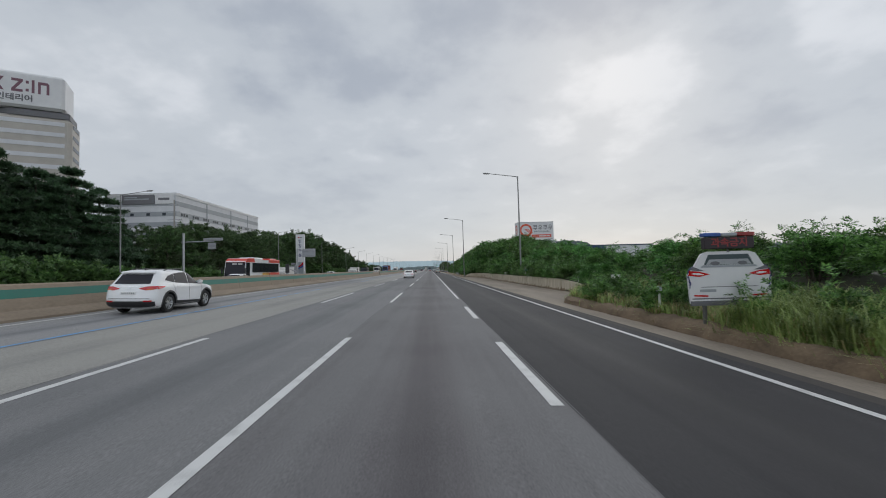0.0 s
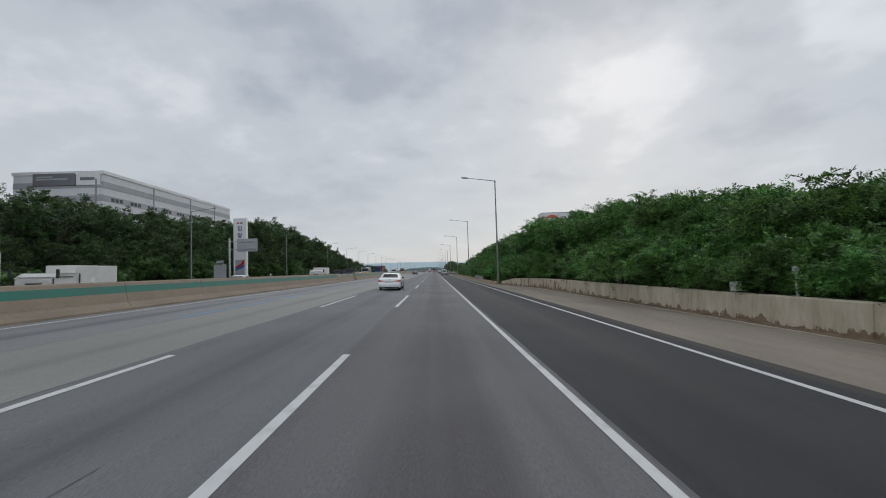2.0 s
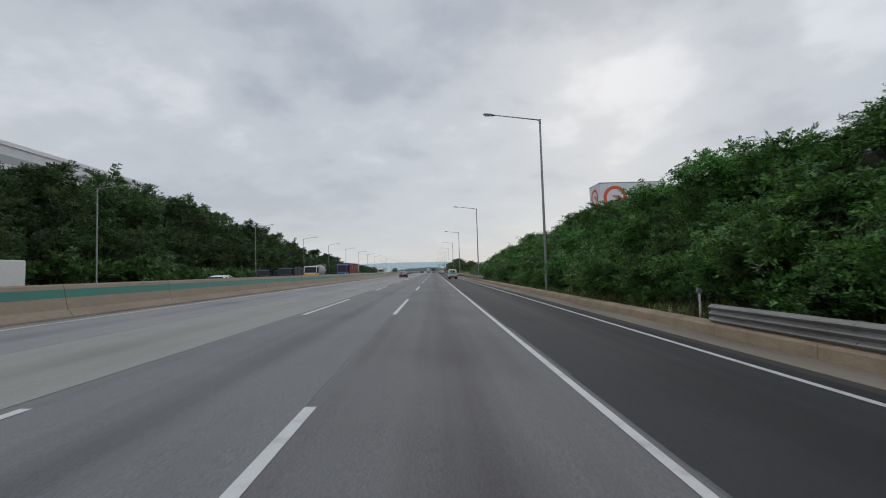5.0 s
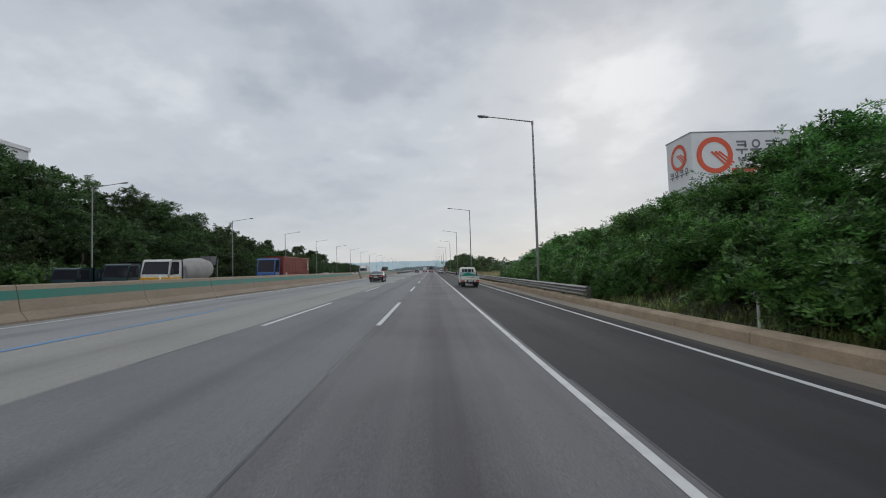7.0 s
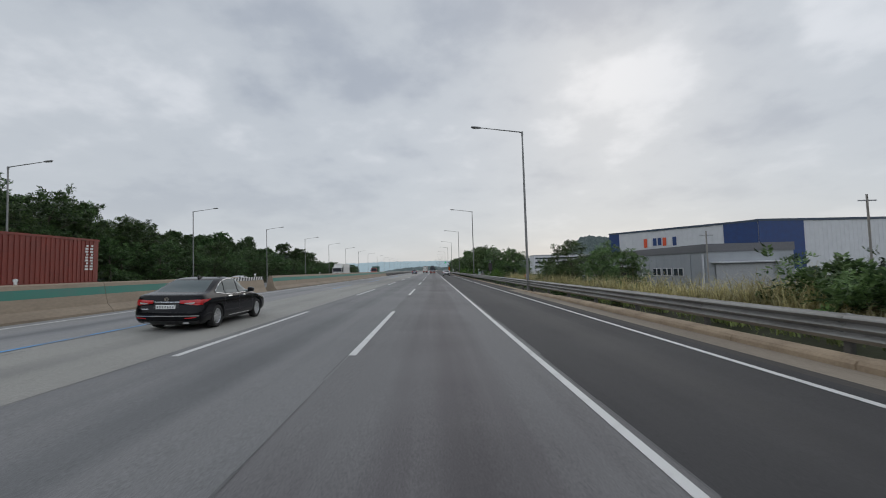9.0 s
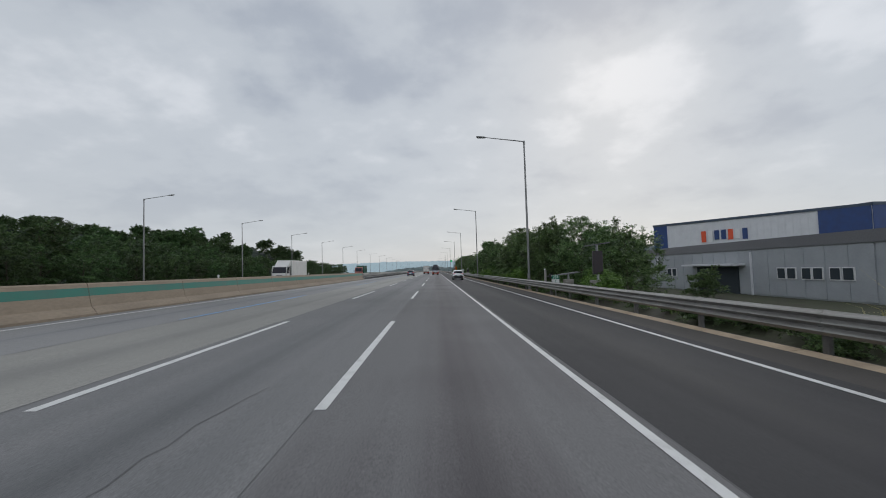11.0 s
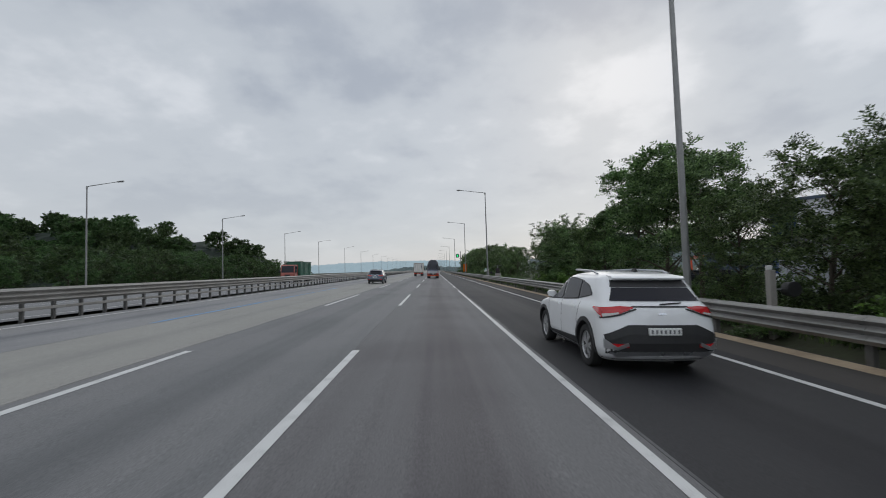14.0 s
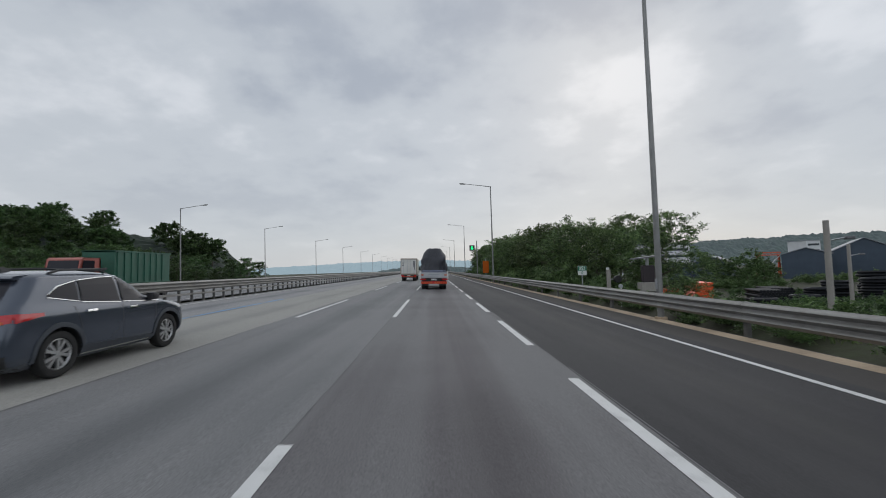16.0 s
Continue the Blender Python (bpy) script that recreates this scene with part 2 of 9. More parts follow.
def asphalt(name, base, dark, worn, lane_x, half):
    """Rolled asphalt: stone grain, patches, and an oil-darkened middle of the lane."""
    m, n, l, p = principled(name)
    tc = n.new("ShaderNodeTexCoord")
    grain, patch, streak = (n.new("ShaderNodeTexNoise") for _ in range(3))
    grain.inputs["Scale"].default_value, grain.inputs["Detail"].default_value = 55, 3
    patch.inputs["Scale"].default_value, patch.inputs["Detail"].default_value = 0.22, 5
    mp = n.new("ShaderNodeMapping")
    mp.inputs["Scale"].default_value = (2.2, 0.035, 1)
    l.new(tc.outputs["Object"], mp.inputs[0])
    streak.inputs["Scale"].default_value, streak.inputs["Detail"].default_value = 1.0, 5
    l.new(mp.outputs[0], streak.inputs["Vector"])
    l.new(tc.outputs["Object"], grain.inputs["Vector"])
    l.new(tc.outputs["Object"], patch.inputs["Vector"])
    sx = n.new("ShaderNodeSeparateXYZ")
    l.new(tc.outputs["Object"], sx.inputs[0])

    def mth(op, a, b=None, c=None):
        k = n.new("ShaderNodeMath")
        k.operation = op
        for i, v in enumerate((a, b, c)):
            if isinstance(v, (int, float)):
                k.inputs[i].default_value = v
            elif v is not None:
                l.new(v, k.inputs[i])
        return k.outputs[0]

    off = mth("ABSOLUTE", mth("SUBTRACT", sx.outputs[0], lane_x))
    track = mth("SMOOTH_MIN", mth("DIVIDE", off, half), 1.0, 0.3)          # 0 along the oily middle of the lane, 1 away from it
    v = mth("ADD", mth("MULTIPLY", patch.outputs[0], 0.55), mth("MULTIPLY", streak.outputs[0], 0.45))
    v = mth("ADD", mth("SUBTRACT", v, 0.07), mth("MULTIPLY", track, 0.33))
    r = n.new("ShaderNodeValToRGB")
    r.color_ramp.elements[0].position, r.color_ramp.elements[0].color = 0.38, (*dark, 1)
    r.color_ramp.elements[1].position, r.color_ramp.elements[1].color = 0.78, (*worn, 1)
    e = r.color_ramp.elements.new(0.58)
    e.color = (*base, 1)
    l.new(v, r.inputs[0])
    g = n.new("ShaderNodeMix")
    g.data_type, g.blend_type = "RGBA", "OVERLAY"
    g.inputs[0].default_value = 0.7
    l.new(r.outputs[0], g.inputs[6])
    l.new(grain.outputs[0], g.inputs[7])
    # two stretches of younger, darker surfacing
    young = mth("MAXIMUM", mth("SUBTRACT", 1.0, mth("DIVIDE", mth("ABSOLUTE", mth("SUBTRACT", sx.outputs[1], 259.0)), 22.0)), 0.0)
    young = mth("ADD", young, mth("MULTIPLY", mth("MAXIMUM", mth("SUBTRACT", 1.0, mth("DIVIDE", mth("ABSOLUTE", mth("SUBTRACT", sx.outputs[1], 52.0)), 18.0)), 0.0), 0.7))
    w = n.new("ShaderNodeMix")
    w.data_type = "RGBA"
    l.new(mth("MULTIPLY", young, 0.30), w.inputs[0])
    l.new(g.outputs[2], w.inputs[6])
    w.inputs[7].default_value = (0.02, 0.02, 0.022, 1)
    l.new(w.outputs[2], p.inputs["Base Color"])
    l.new(mth("ADD", mth("MULTIPLY", track, 0.12), 0.66), p.inputs["Roughness"])
    p.inputs["Specular IOR Level"].default_value = 0.35
    bp = n.new("ShaderNodeBump")
    bp.inputs["Strength"].default_value, bp.inputs["Distance"].default_value = 0.35, 0.008
    l.new(grain.outputs[0], bp.inputs["Height"])
    l.new(bp.outputs[0], p.inputs["Normal"])
    return m


def glassy(name, tint, rough=0.03):
    m, n, l, p = principled(name)
    p.inputs["Base Color"].default_value = (*tint, 1)
    p.inputs["Roughness"].default_value = rough
    p.inputs["Specular IOR Level"].default_value = 0.18
    return m


M_LANE_R = asphalt("dark_asphalt", (0.024, 0.023, 0.026), (0.015, 0.015, 0.017), (0.040, 0.039, 0.041), 3.8, 0.9)
M_LANE_C = asphalt("grey_asphalt", (0.120, 0.113, 0.117), (0.072, 0.066, 0.071), (0.170, 0.167, 0.168), 0.1, 0.9)
M_LANE_L = asphalt("pale_asphalt", (0.158, 0.160, 0.163), (0.115, 0.118, 0.121), (0.20, 0.199, 0.20), -3.6, 0.7)
M_LANE_M = asphalt("pale_grey_concrete", (0.280, 0.274, 0.252), (0.225, 0.221, 0.206), (0.315, 0.307, 0.283), -7.2, 0.7)
M_LANE_B = asphalt("median_lane_asphalt", (0.235, 0.235, 0.24), (0.15, 0.153, 0.16), (0.28, 0.277, 0.275), -10.8, 0.7)
M_FAR_ROAD = asphalt("opposite_asphalt", (0.17, 0.17, 0.175), (0.13, 0.13, 0.135), (0.2, 0.2, 0.2), -22.0, 0.7)
M_PAINT = surface("road_paint_white", (0.66, 0.66, 0.645), (0.40, 0.40, 0.39), 0.6, scale=3, fine=60, bump=0.2, where="Object", mix=(0.28, 0.5))
M_BLUE = surface("road_paint_blue", (0.11, 0.34, 0.66), (0.21, 0.235, 0.26), 0.6, scale=0.9, fine=50, mix=(0.36, 0.52))
M_CONC = surface("barrier_concrete", (0.36, 0.29, 0.215), (0.24, 0.19, 0.14), 0.8, scale=0.9, fine=14, bump=0.3, stretch=(1, 0.35, 1))
M_WALL = whitewash("flaking_whitewash", (0.60, 0.54, 0.43), (0.26, 0.195, 0.13), 0.35)
M_WALL_OLD = whitewash("peeling_whitewash", (0.54, 0.48, 0.38), (0.235, 0.175, 0.115), 0.2)
M_KERB = surface("kerb_concrete", (0.48, 0.37, 0.255), (0.30, 0.225, 0.155), 0.85, scale=1.2, fine=20, bump=0.4)
M_GUTTER = surface("gutter_concrete", (0.34, 0.285, 0.225), (0.20, 0.165, 0.13), 0.85, scale=0.7, fine=25, bump=0.3, stretch=(1, 0.2, 1))
M_LIP = surface("pale_lip_concrete", (0.50, 0.46, 0.39), (0.33, 0.29, 0.24), 0.85, scale=2.0, fine=20, bump=0.3)
M_SHOULDER = surface("brown_shoulder_asphalt", (0.066, 0.058, 0.052), (0.044, 0.039, 0.036), 0.85, scale=0.7, fine=30, bump=0.3, stretch=(1, 0.2, 1))
M_GREEN = surface("green_stripe_paint", (0.014, 0.19, 0.14), (0.035, 0.15, 0.12), 0.55, scale=0.8, fine=20, bump=0.1)
M_SEAM = surface("bitumen_seam", (0.08, 0.08, 0.082), (0.135, 0.135, 0.135), 0.7, scale=1.5, fine=20, bump=0.1)
M_BLACKP = surface("black_paint", (0.02, 0.02, 0.022), (0.04, 0.04, 0.04), 0.5, bump=0.05)
M_WHITEP = surface("white_paint", (0.75, 0.75, 0.74), (0.60, 0.60, 0.58), 0.5, bump=0.05)
M_GALV = surface("galvanised_steel", (0.50, 0.51, 0.53), (0.36, 0.37, 0.39), 0.42, 0.75, scale=2.5, fine=30, bump=0.06)
M_RAILM = surface("weathered_guardrail_steel", (0.34, 0.335, 0.32), (0.21, 0.20, 0.185), 0.55, 0.5, scale=1.5, fine=25, bump=0.08, stretch=(1, 0.3, 1))
M_POST = surface("dark_steel_post", (0.16, 0.16, 0.155), (0.10, 0.095, 0.09), 0.6, 0.4)
M_POLE = surface("lamp_pole_steel", (0.30, 0.30, 0.29), (0.22, 0.22, 0.22), 0.5, 0.5, scale=3, fine=30, bump=0.05)
M_SOIL = surface("weedy_ground", (0.05, 0.062, 0.026), (0.04, 0.034, 0.022), 0.95, scale=0.35, fine=6, bump=0.8, where="Object")
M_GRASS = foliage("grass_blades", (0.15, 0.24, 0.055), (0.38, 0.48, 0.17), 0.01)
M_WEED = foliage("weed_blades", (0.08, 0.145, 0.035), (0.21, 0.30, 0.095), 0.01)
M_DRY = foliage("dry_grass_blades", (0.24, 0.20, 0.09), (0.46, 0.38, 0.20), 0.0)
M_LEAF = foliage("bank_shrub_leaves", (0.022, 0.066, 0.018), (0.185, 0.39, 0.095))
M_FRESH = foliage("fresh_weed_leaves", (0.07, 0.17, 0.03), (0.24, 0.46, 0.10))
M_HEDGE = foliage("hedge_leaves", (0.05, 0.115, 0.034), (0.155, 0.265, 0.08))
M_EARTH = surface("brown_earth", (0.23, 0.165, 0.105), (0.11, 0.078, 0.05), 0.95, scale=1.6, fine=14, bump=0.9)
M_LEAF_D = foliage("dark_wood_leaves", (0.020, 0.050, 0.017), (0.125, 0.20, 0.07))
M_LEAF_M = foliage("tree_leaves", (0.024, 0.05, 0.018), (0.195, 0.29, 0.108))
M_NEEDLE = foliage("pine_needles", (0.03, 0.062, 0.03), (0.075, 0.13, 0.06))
M_BARK = surface("bark", (0.13, 0.11, 0.085), (0.07, 0.058, 0.045), 0.9, scale=6, fine=40, bump=0.6, stretch=(1, 1, 0.25))
# ---------------- building helpers ----------------
class Form:
    """Collects corners and faces of one mesh."""

    def __init__(self):
        self.v, self.f, self.m = [], [], []

    def quad(self, *pts, mat=0):
        i = len(self.v)
        self.v += [tuple(p) for p in pts]
        self.f.append(tuple(range(i, i + len(pts))))
        self.m.append(mat)
        return self

    def box(self, x0, x1, y0, y1, z0, z1, mat=0, taper=0.0, bevel=0.0):
        """A block; taper draws its top in; bevel cuts its edges."""
        if bevel > 0:
            b = min(bevel, (x1 - x0) * 0.45, (y1 - y0) * 0.45, (z1 - z0) * 0.45)
            rings = []
            for z, k, t in ((z0, b, 0), (z0 + b, 0, 0), (z1 - b, 0, taper), (z1, b, taper)):
                xa, xb, ya, yb = x0 + k + t, x1 - k - t, y0 + k + t, y1 - k - t
                c = b if k == 0 else b * 0.5
                rings.append([(xa + c, ya, z), (xb - c, ya, z), (xb, ya + c, z), (xb, yb - c, z),
                              (xb - c, yb, z), (xa + c, yb, z), (xa, yb - c, z), (xa, ya + c, z)])
            self.rings(rings, mat, True)
            return self
        t = taper
        p = [(x0, y0, z0), (x1, y0, z0), (x1, y1, z0), (x0, y1, z0),
             (x0 + t, y0 + t, z1), (x1 - t, y0 + t, z1), (x1 - t, y1 - t, z1), (x0 + t, y1 - t, z1)]
        i = len(self.v)
        self.v += p
        for q in ((3, 2, 1, 0), (4, 5, 6, 7), (0, 1, 5, 4), (1, 2, 6, 5), (2, 3, 7, 6), (3, 0, 4, 7)):
            self.f.append(tuple(i + k for k in q))
            self.m.append(mat)
        return self

    def rings(self, rings, mat=0, caps=True):
        """Joins rings of as many corners each, in order."""
        i, n = len(self.v), len(rings[0])
        for r in rings:
            self.v += [tuple(p) for p in r]
        for a in range(len(rings) - 1):
            for k in range(n):
                self.f.append((i + a * n + k, i + a * n + (k + 1) % n, i + (a + 1) * n + (k + 1) % n, i + (a + 1) * n + k))
                self.m.append(mat)
        if caps:
            self.f.append(tuple(i + k for k in reversed(range(n))))
            self.f.append(tuple(i + (len(rings) - 1) * n + k for k in range(n)))
            self.m += [mat, mat]
        return self

    def tube(self, path, radii, sides=10, mat=0):
        """A round bar along a path."""
        rings = []
        for k, p in enumerate(path):
            p = Vector(p)
            a = Vector(path[max(k - 1, 0)])
            b = Vector(path[min(k + 1, len(path) - 1)])
            d = (b - a).normalized()
            u = d.cross(Vector((0.3, 0.1, 1) if abs(d.z) < 0.8 else (1, 0.2, 0))).normalized()
            w = d.cross(u)
            r = radii[k] if isinstance(radii, (list, tuple)) else radii
            rings.append([p + (u * math.cos(t) + w * math.sin(t)) * r for t in (2 * math.pi * s / sides for s in range(sides))])
        return self.rings(rings, mat)

    def extrude_y(self, outline, y0, y1, mat=0):
        """An outline of (x, z) corners drawn out along y."""
        return self.rings([[(x, y0, z) for x, z in outline], [(x, y1, z) for x, z in outline]], mat)

    def extrude_x(self, outline, x0, x1, mat=0):
        """An outline of (y, z) corners drawn out along x."""
        return self.rings([[(x0, y, z) for y, z in outline], [(x1, y, z) for y, z in outline]], mat)

    def lathe_x(self, profile, sides=24, mat=0, caps=True):
        """A profile of (x, radius) turned about the x axis."""
        return self.rings([[(x, r * math.cos(t), r * math.sin(t)) for t in (2 * math.pi * s / sides for s in range(sides))]
                           for x, r in profile], mat, caps)

    def lathe_y(self, profile, sides=20, mat=0, cz=0.0):
        return self.rings([[(r * math.cos(t), y, cz + r * math.sin(t)) for t in (2 * math.pi * s / sides for s in range(sides))]
                           for y, r in profile], mat)

    def mesh(self, name, mats, smooth=False):
        me = bpy.data.meshes.new(name)
        me.from_pydata(self.v, [], self.f)
        mats = mats if isinstance(mats, (list, tuple)) else [mats]
        for m in mats:
            me.materials.append(m)
        if len(mats) > 1:
            me.polygons.foreach_set("material_index", self.m)
        bm = bmesh.new()
        bm.from_mesh(me)
        if len(bm.faces) < 20000:
            bmesh.ops.recalc_face_normals(bm, faces=bm.faces)
        bm.to_mesh(me)
        bm.free()
        if smooth:
            me.polygons.foreach_set("use_smooth", [True] * len(me.polygons))
            me.set_sharp_from_angle(angle=radians(smooth if smooth > 1 else 40))
        me.update()
        return me


def part(name, form, mats, parent=None, label="", smooth=False, at=None):
    """Links a form (or a finished mesh) as one mesh object, under a thing or a part if one is given."""
    me = form.mesh(name, mats, smooth) if isinstance(form, Form) else form
    ob = new(name, me)
    if parent:
        ob.parent = parent
    if at is not None:
        ob.matrix_basis = at
    if label:
        ob["label"] = label
    return ob


def thing(name, label, category, group="", kind="", at=None):
    ob = new(name)
    ob.empty_display_size = 0.3
    if at is not None:
        ob.matrix_basis = at
    return tagged(ob, label, category, group, kind)


def lettering(name, text, size, mat, parent, at, extrude=0.01, align="CENTER", label=""):
    """Raised letters in Blender's own font, as a mesh; they face -y and read along x."""
    cu = bpy.data.curves.new(name, "FONT")
    cu.body, cu.size, cu.extrude, cu.align_x, cu.align_y = text, size, extrude, align, "CENTER"
    cu.offset = size * 0.018
    tmp = bpy.data.objects.new(name, cu)
    scene.collection.objects.link(tmp)
    dg = bpy.context.evaluated_depsgraph_get()
    me = bpy.data.meshes.new_from_object(tmp.evaluated_get(dg))
    bpy.data.objects.remove(tmp)
    me.materials.clear()
    me.materials.append(mat)
    ob = new(name, me)
    ob.parent = parent
    ob.matrix_basis = at @ pose(0, 0, 0, 90, 0, 0)
    if label:
        ob["label"] = label
    return ob


# ---------------- ground, roads, barriers ----------------
ROAD_END = 1500.0
TILT = math.degrees(math.atan(FALL))


def oz(x):
    """Height of the opposite carriageway at x."""
    return 0.42 - 0.02 * (-14.2 - x)


def smooth_step(a, b, t):
    k = min(max((t - a) / (b - a), 0.0), 1.0)
    return k * k * (3 - 2 * k)


def bank_top(y):
    """Height of the soil bank on the right of the road, before it ends."""
    return float(np.interp(y, [-80, 20, 40, 60, 85, 120, 165, 185, 205, 216], [1.0, 1.0, 1.6, 2.2, 4.6, 5.4, 4.2, 2.3, 0.6, -0.2]))


def verge_x(y):
    """Where the paved shoulder ends on the right."""
    return float(np.interp(y, [-80, 22, 30, 80, 94, 2000], [7.1, 7.1, 10.3, 10.1, 7.5, 7.5]))


def ground_z(x, y):
    if x < -39.5:
        hill = smooth_step(-41, -75, x) * float(np.interp(y, [-100, 60, 150, 210, 270, 330], [5, 6, 5.5, 4.5, 1.5, 0.0]))
        return oz(-39.5) - 0.15 + hill
    if x < -14.2:
        return oz(x) - 0.12
    vx = verge_x(y) + 0.45 + 0.9 * smooth_step(74, 78, y) * (1 - smooth_step(95, 99, y))
    if x < vx - 0.15:
        return rz(x) - 0.12
    base = rz(vx) + (0.9 if 32 < y < 92 else 0.25)
    rise = base + (bank_top(y) - base) * smooth_step(vx, vx + 6.5, x)
    if x > vx + 9:
        rise += (0.5 - rise) * smooth_step(vx + 10, vx + 40, x)
    low = base - 0.1 + (-5.2 - base) * smooth_step(vx + 1.2, vx + 12, x)
    k = smooth_step(200, 218, y)
    return rise * (1 - k) + low * k


def ground():
    xs = [-3000, -900, -300, -160, -120, -100, -85, -75, -65, -58, -52, -47, -44, -41, -39.6, -39.4, -30, -20, -14.3, -14.1, -5, 3,
          6.9, 7.2, 7.6, 8.2, 9, 9.8, 10.1, 10.4, 10.8, 11.5, 12.5, 13.5, 15, 16.5, 18, 20, 23, 27, 32, 40, 50, 70, 100, 160, 300, 900, 3000]
    ys = [-1500, -300, -120, -80] + [-60 + 4 * k for k in range(20)] + [18 + k for k in range(22)] + [40 + 4 * k for k in range(9)] + [75 + k for k in range(27)] + [104 + 4 * k for k in range(90)] + [480 + 20 * k for k in range(20)] + [1000, 1500, 2500, 4200]
    f = Form()
    for y in ys:
        for x in xs:
            near = 1 if abs(x) < 200 and -80 < y < 500 else 0
            wob = noise.noise((x * 0.3, y * 0.3, 2.0)) * 0.12 * near if x > verge_x(y) + 0.8 or x < -40 else 0
            f.v.append((x, y, ground_z(x, y) + wob))
    n = len(xs)
    for j in range(len(ys) - 1):
        for i in range(n - 1):
            f.f.append((j * n + i, j * n + i + 1, (j + 1) * n + i + 1, (j + 1) * n + i))
            f.m.append(0)
    return tagged(part("ground", f, M_SOIL, smooth=60), "weedy green and brown earth ground beside the motorway", "ground", kind="structure")


def strip(x0, x1, y0, y1, zf, lift=0.0, step=50.0):
    f = Form()
    n = max(1, int(math.ceil((y1 - y0) / step)))
    for k in range(n):
        a, b = y0 + (y1 - y0) * k / n, y0 + (y1 - y0) * (k + 1) / n
        f.quad((x0, a, zf(x0) + lift), (x1, a, zf(x1) + lift), (x1, b, zf(x1) + lift), (x0, b, zf(x0) + lift))
    return f




def roads():
    road = thing("road", "grey multi-lane asphalt motorway carriageway with worn lanes", "road", kind="structure")
    for name, x0, x1, mat, lab, lift in (
            ("lane", -13.2, -9.0, M_LANE_B, "median lane of patched grey asphalt", 0), ("lane", -9.0, -5.55, M_LANE_M, "pale worn concrete lane", 0),
            ("lane", -5.55, -1.85, M_LANE_L, "pale grey asphalt lane", 0), ("lane", -1.85, 1.95, M_LANE_C, "grey asphalt lane", 0),
            ("lane", 1.95, 5.85, M_LANE_R, "fresh dark asphalt lane", 0)):
        part(name, strip(x0, x1, -120, ROAD_END, rz, lift), mat, road, lab)
    # paved shoulder, widening into the lay-by
    for ys, mat, inner, lab in (([-120, 0, 22, 26, 30, 50, 80, 85, 90, 94, 120, 230], M_GUTTER, 6.15, "stained concrete shoulder and gutter"),
                                ([230, 400, ROAD_END], M_SHOULDER, 6.15, "dark brown shoulder")):
        f, g = Form(), Form()
        for a, b in zip(ys, ys[1:]):
            xa, xb = verge_x(a) + 0.05, verge_x(b) + 0.05
            f.quad((inner, a, rz(inner)), (xa, a, rz(xa)), (xb, b, rz(xb)), (inner, b, rz(inner)))
            g.quad((5.85, a, rz(5.85)), (inner, a, rz(inner)), (inner, b, rz(inner)), (5.85, b, rz(5.85)))
        part("shoulder", f, mat, road, lab)
        part("shoulder_strip", g, M_SHOULDER, road, "dark strip outside the edge line")
    # seams between the paving strips
    for x, w in ((-9.0, 0.03), (-5.55, 0.03), (-1.87, 0.03), (1.95, 0.03)):
        f, y = Form(), -60.0
        rng = random.Random(int(x * 10) + 99)
        while y < 460:
            d, j = rng.uniform(1.5, 4), rng.uniform(-0.03, 0.03)
            ww = w * rng.uniform(0.5, 1.3)
            f.quad((x + j - ww / 2, y, rz(x) + 0.003), (x + j + ww / 2, y, rz(x) + 0.003),
                   (x + j + ww / 2, y + d, rz(x) + 0.003), (x + j - ww / 2, y + d, rz(x) + 0.003))
            y += d
        part("paving_seam", f, M_SEAM, road, "dark bitumen seam")
    # lines
    def line(name, x, w, y0, y1, mat, lab=""):
        part(name, strip(x - w / 2, x + w / 2, y0, y1, rz, 0.006, 100), mat, road, lab)
    line("edge_line", -12.5, 0.14, -120, ROAD_END, M_PAINT, "solid white edge line")
    line("edge_line", 5.4, 0.14, -120, ROAD_END, M_PAINT, "solid white edge line")
    line("lane_line", 1.8, 0.125, 25.1, 337.5, M_PAINT, "solid white lane line")
    for y0, y1 in ((-60, 9), (10, 37), (58, 72), (92, 108), (131, 140), (152, 168), (190, 216), (232, 240), (252, 266), (284, 300), (316, 342), (360, 372)):
        line("bus_lane_line", -9.0 - 0.12, 0.13, y0, y1, M_BLUE, "worn blue bus lane line")
    dash = Form()
    dash.quad((-0.075, 0, rz(-0.075)), (0.075, 0, rz(0.075)), (0.075, 8.9, rz(0.075)), (-0.075, 8.9, rz(-0.075)))
    dm = dash.mesh("lane_dash", M_PAINT)
    for x in (-5.27, -1.8):
        for k in range(-4, 50):
            part("lane_dash", dm, M_PAINT, road, at=pose(x, 2.45 + 20 * k, rz(x) + 0.006))
    short = Form()
    short.quad((-0.085, 0, rz(-0.085)), (0.085, 0, rz(0.085)), (0.085, 4.6, rz(0.085)), (-0.085, 4.6, rz(-0.085)))
    sm = short.mesh("lane_dash", M_PAINT)
    for k in range(-6, 0):
        part("lane_dash", sm, M_PAINT, road, at=pose(1.8, 24.6 + 9.3 * k, rz(1.8) + 0.006))
    for k in range(0, 60):
        part("lane_dash", sm, M_PAINT, road, at=pose(1.8, 341.7 + 7.5 * k, rz(1.8) + 0.006))
    # tar-filled cracks
    rng = random.Random(12)
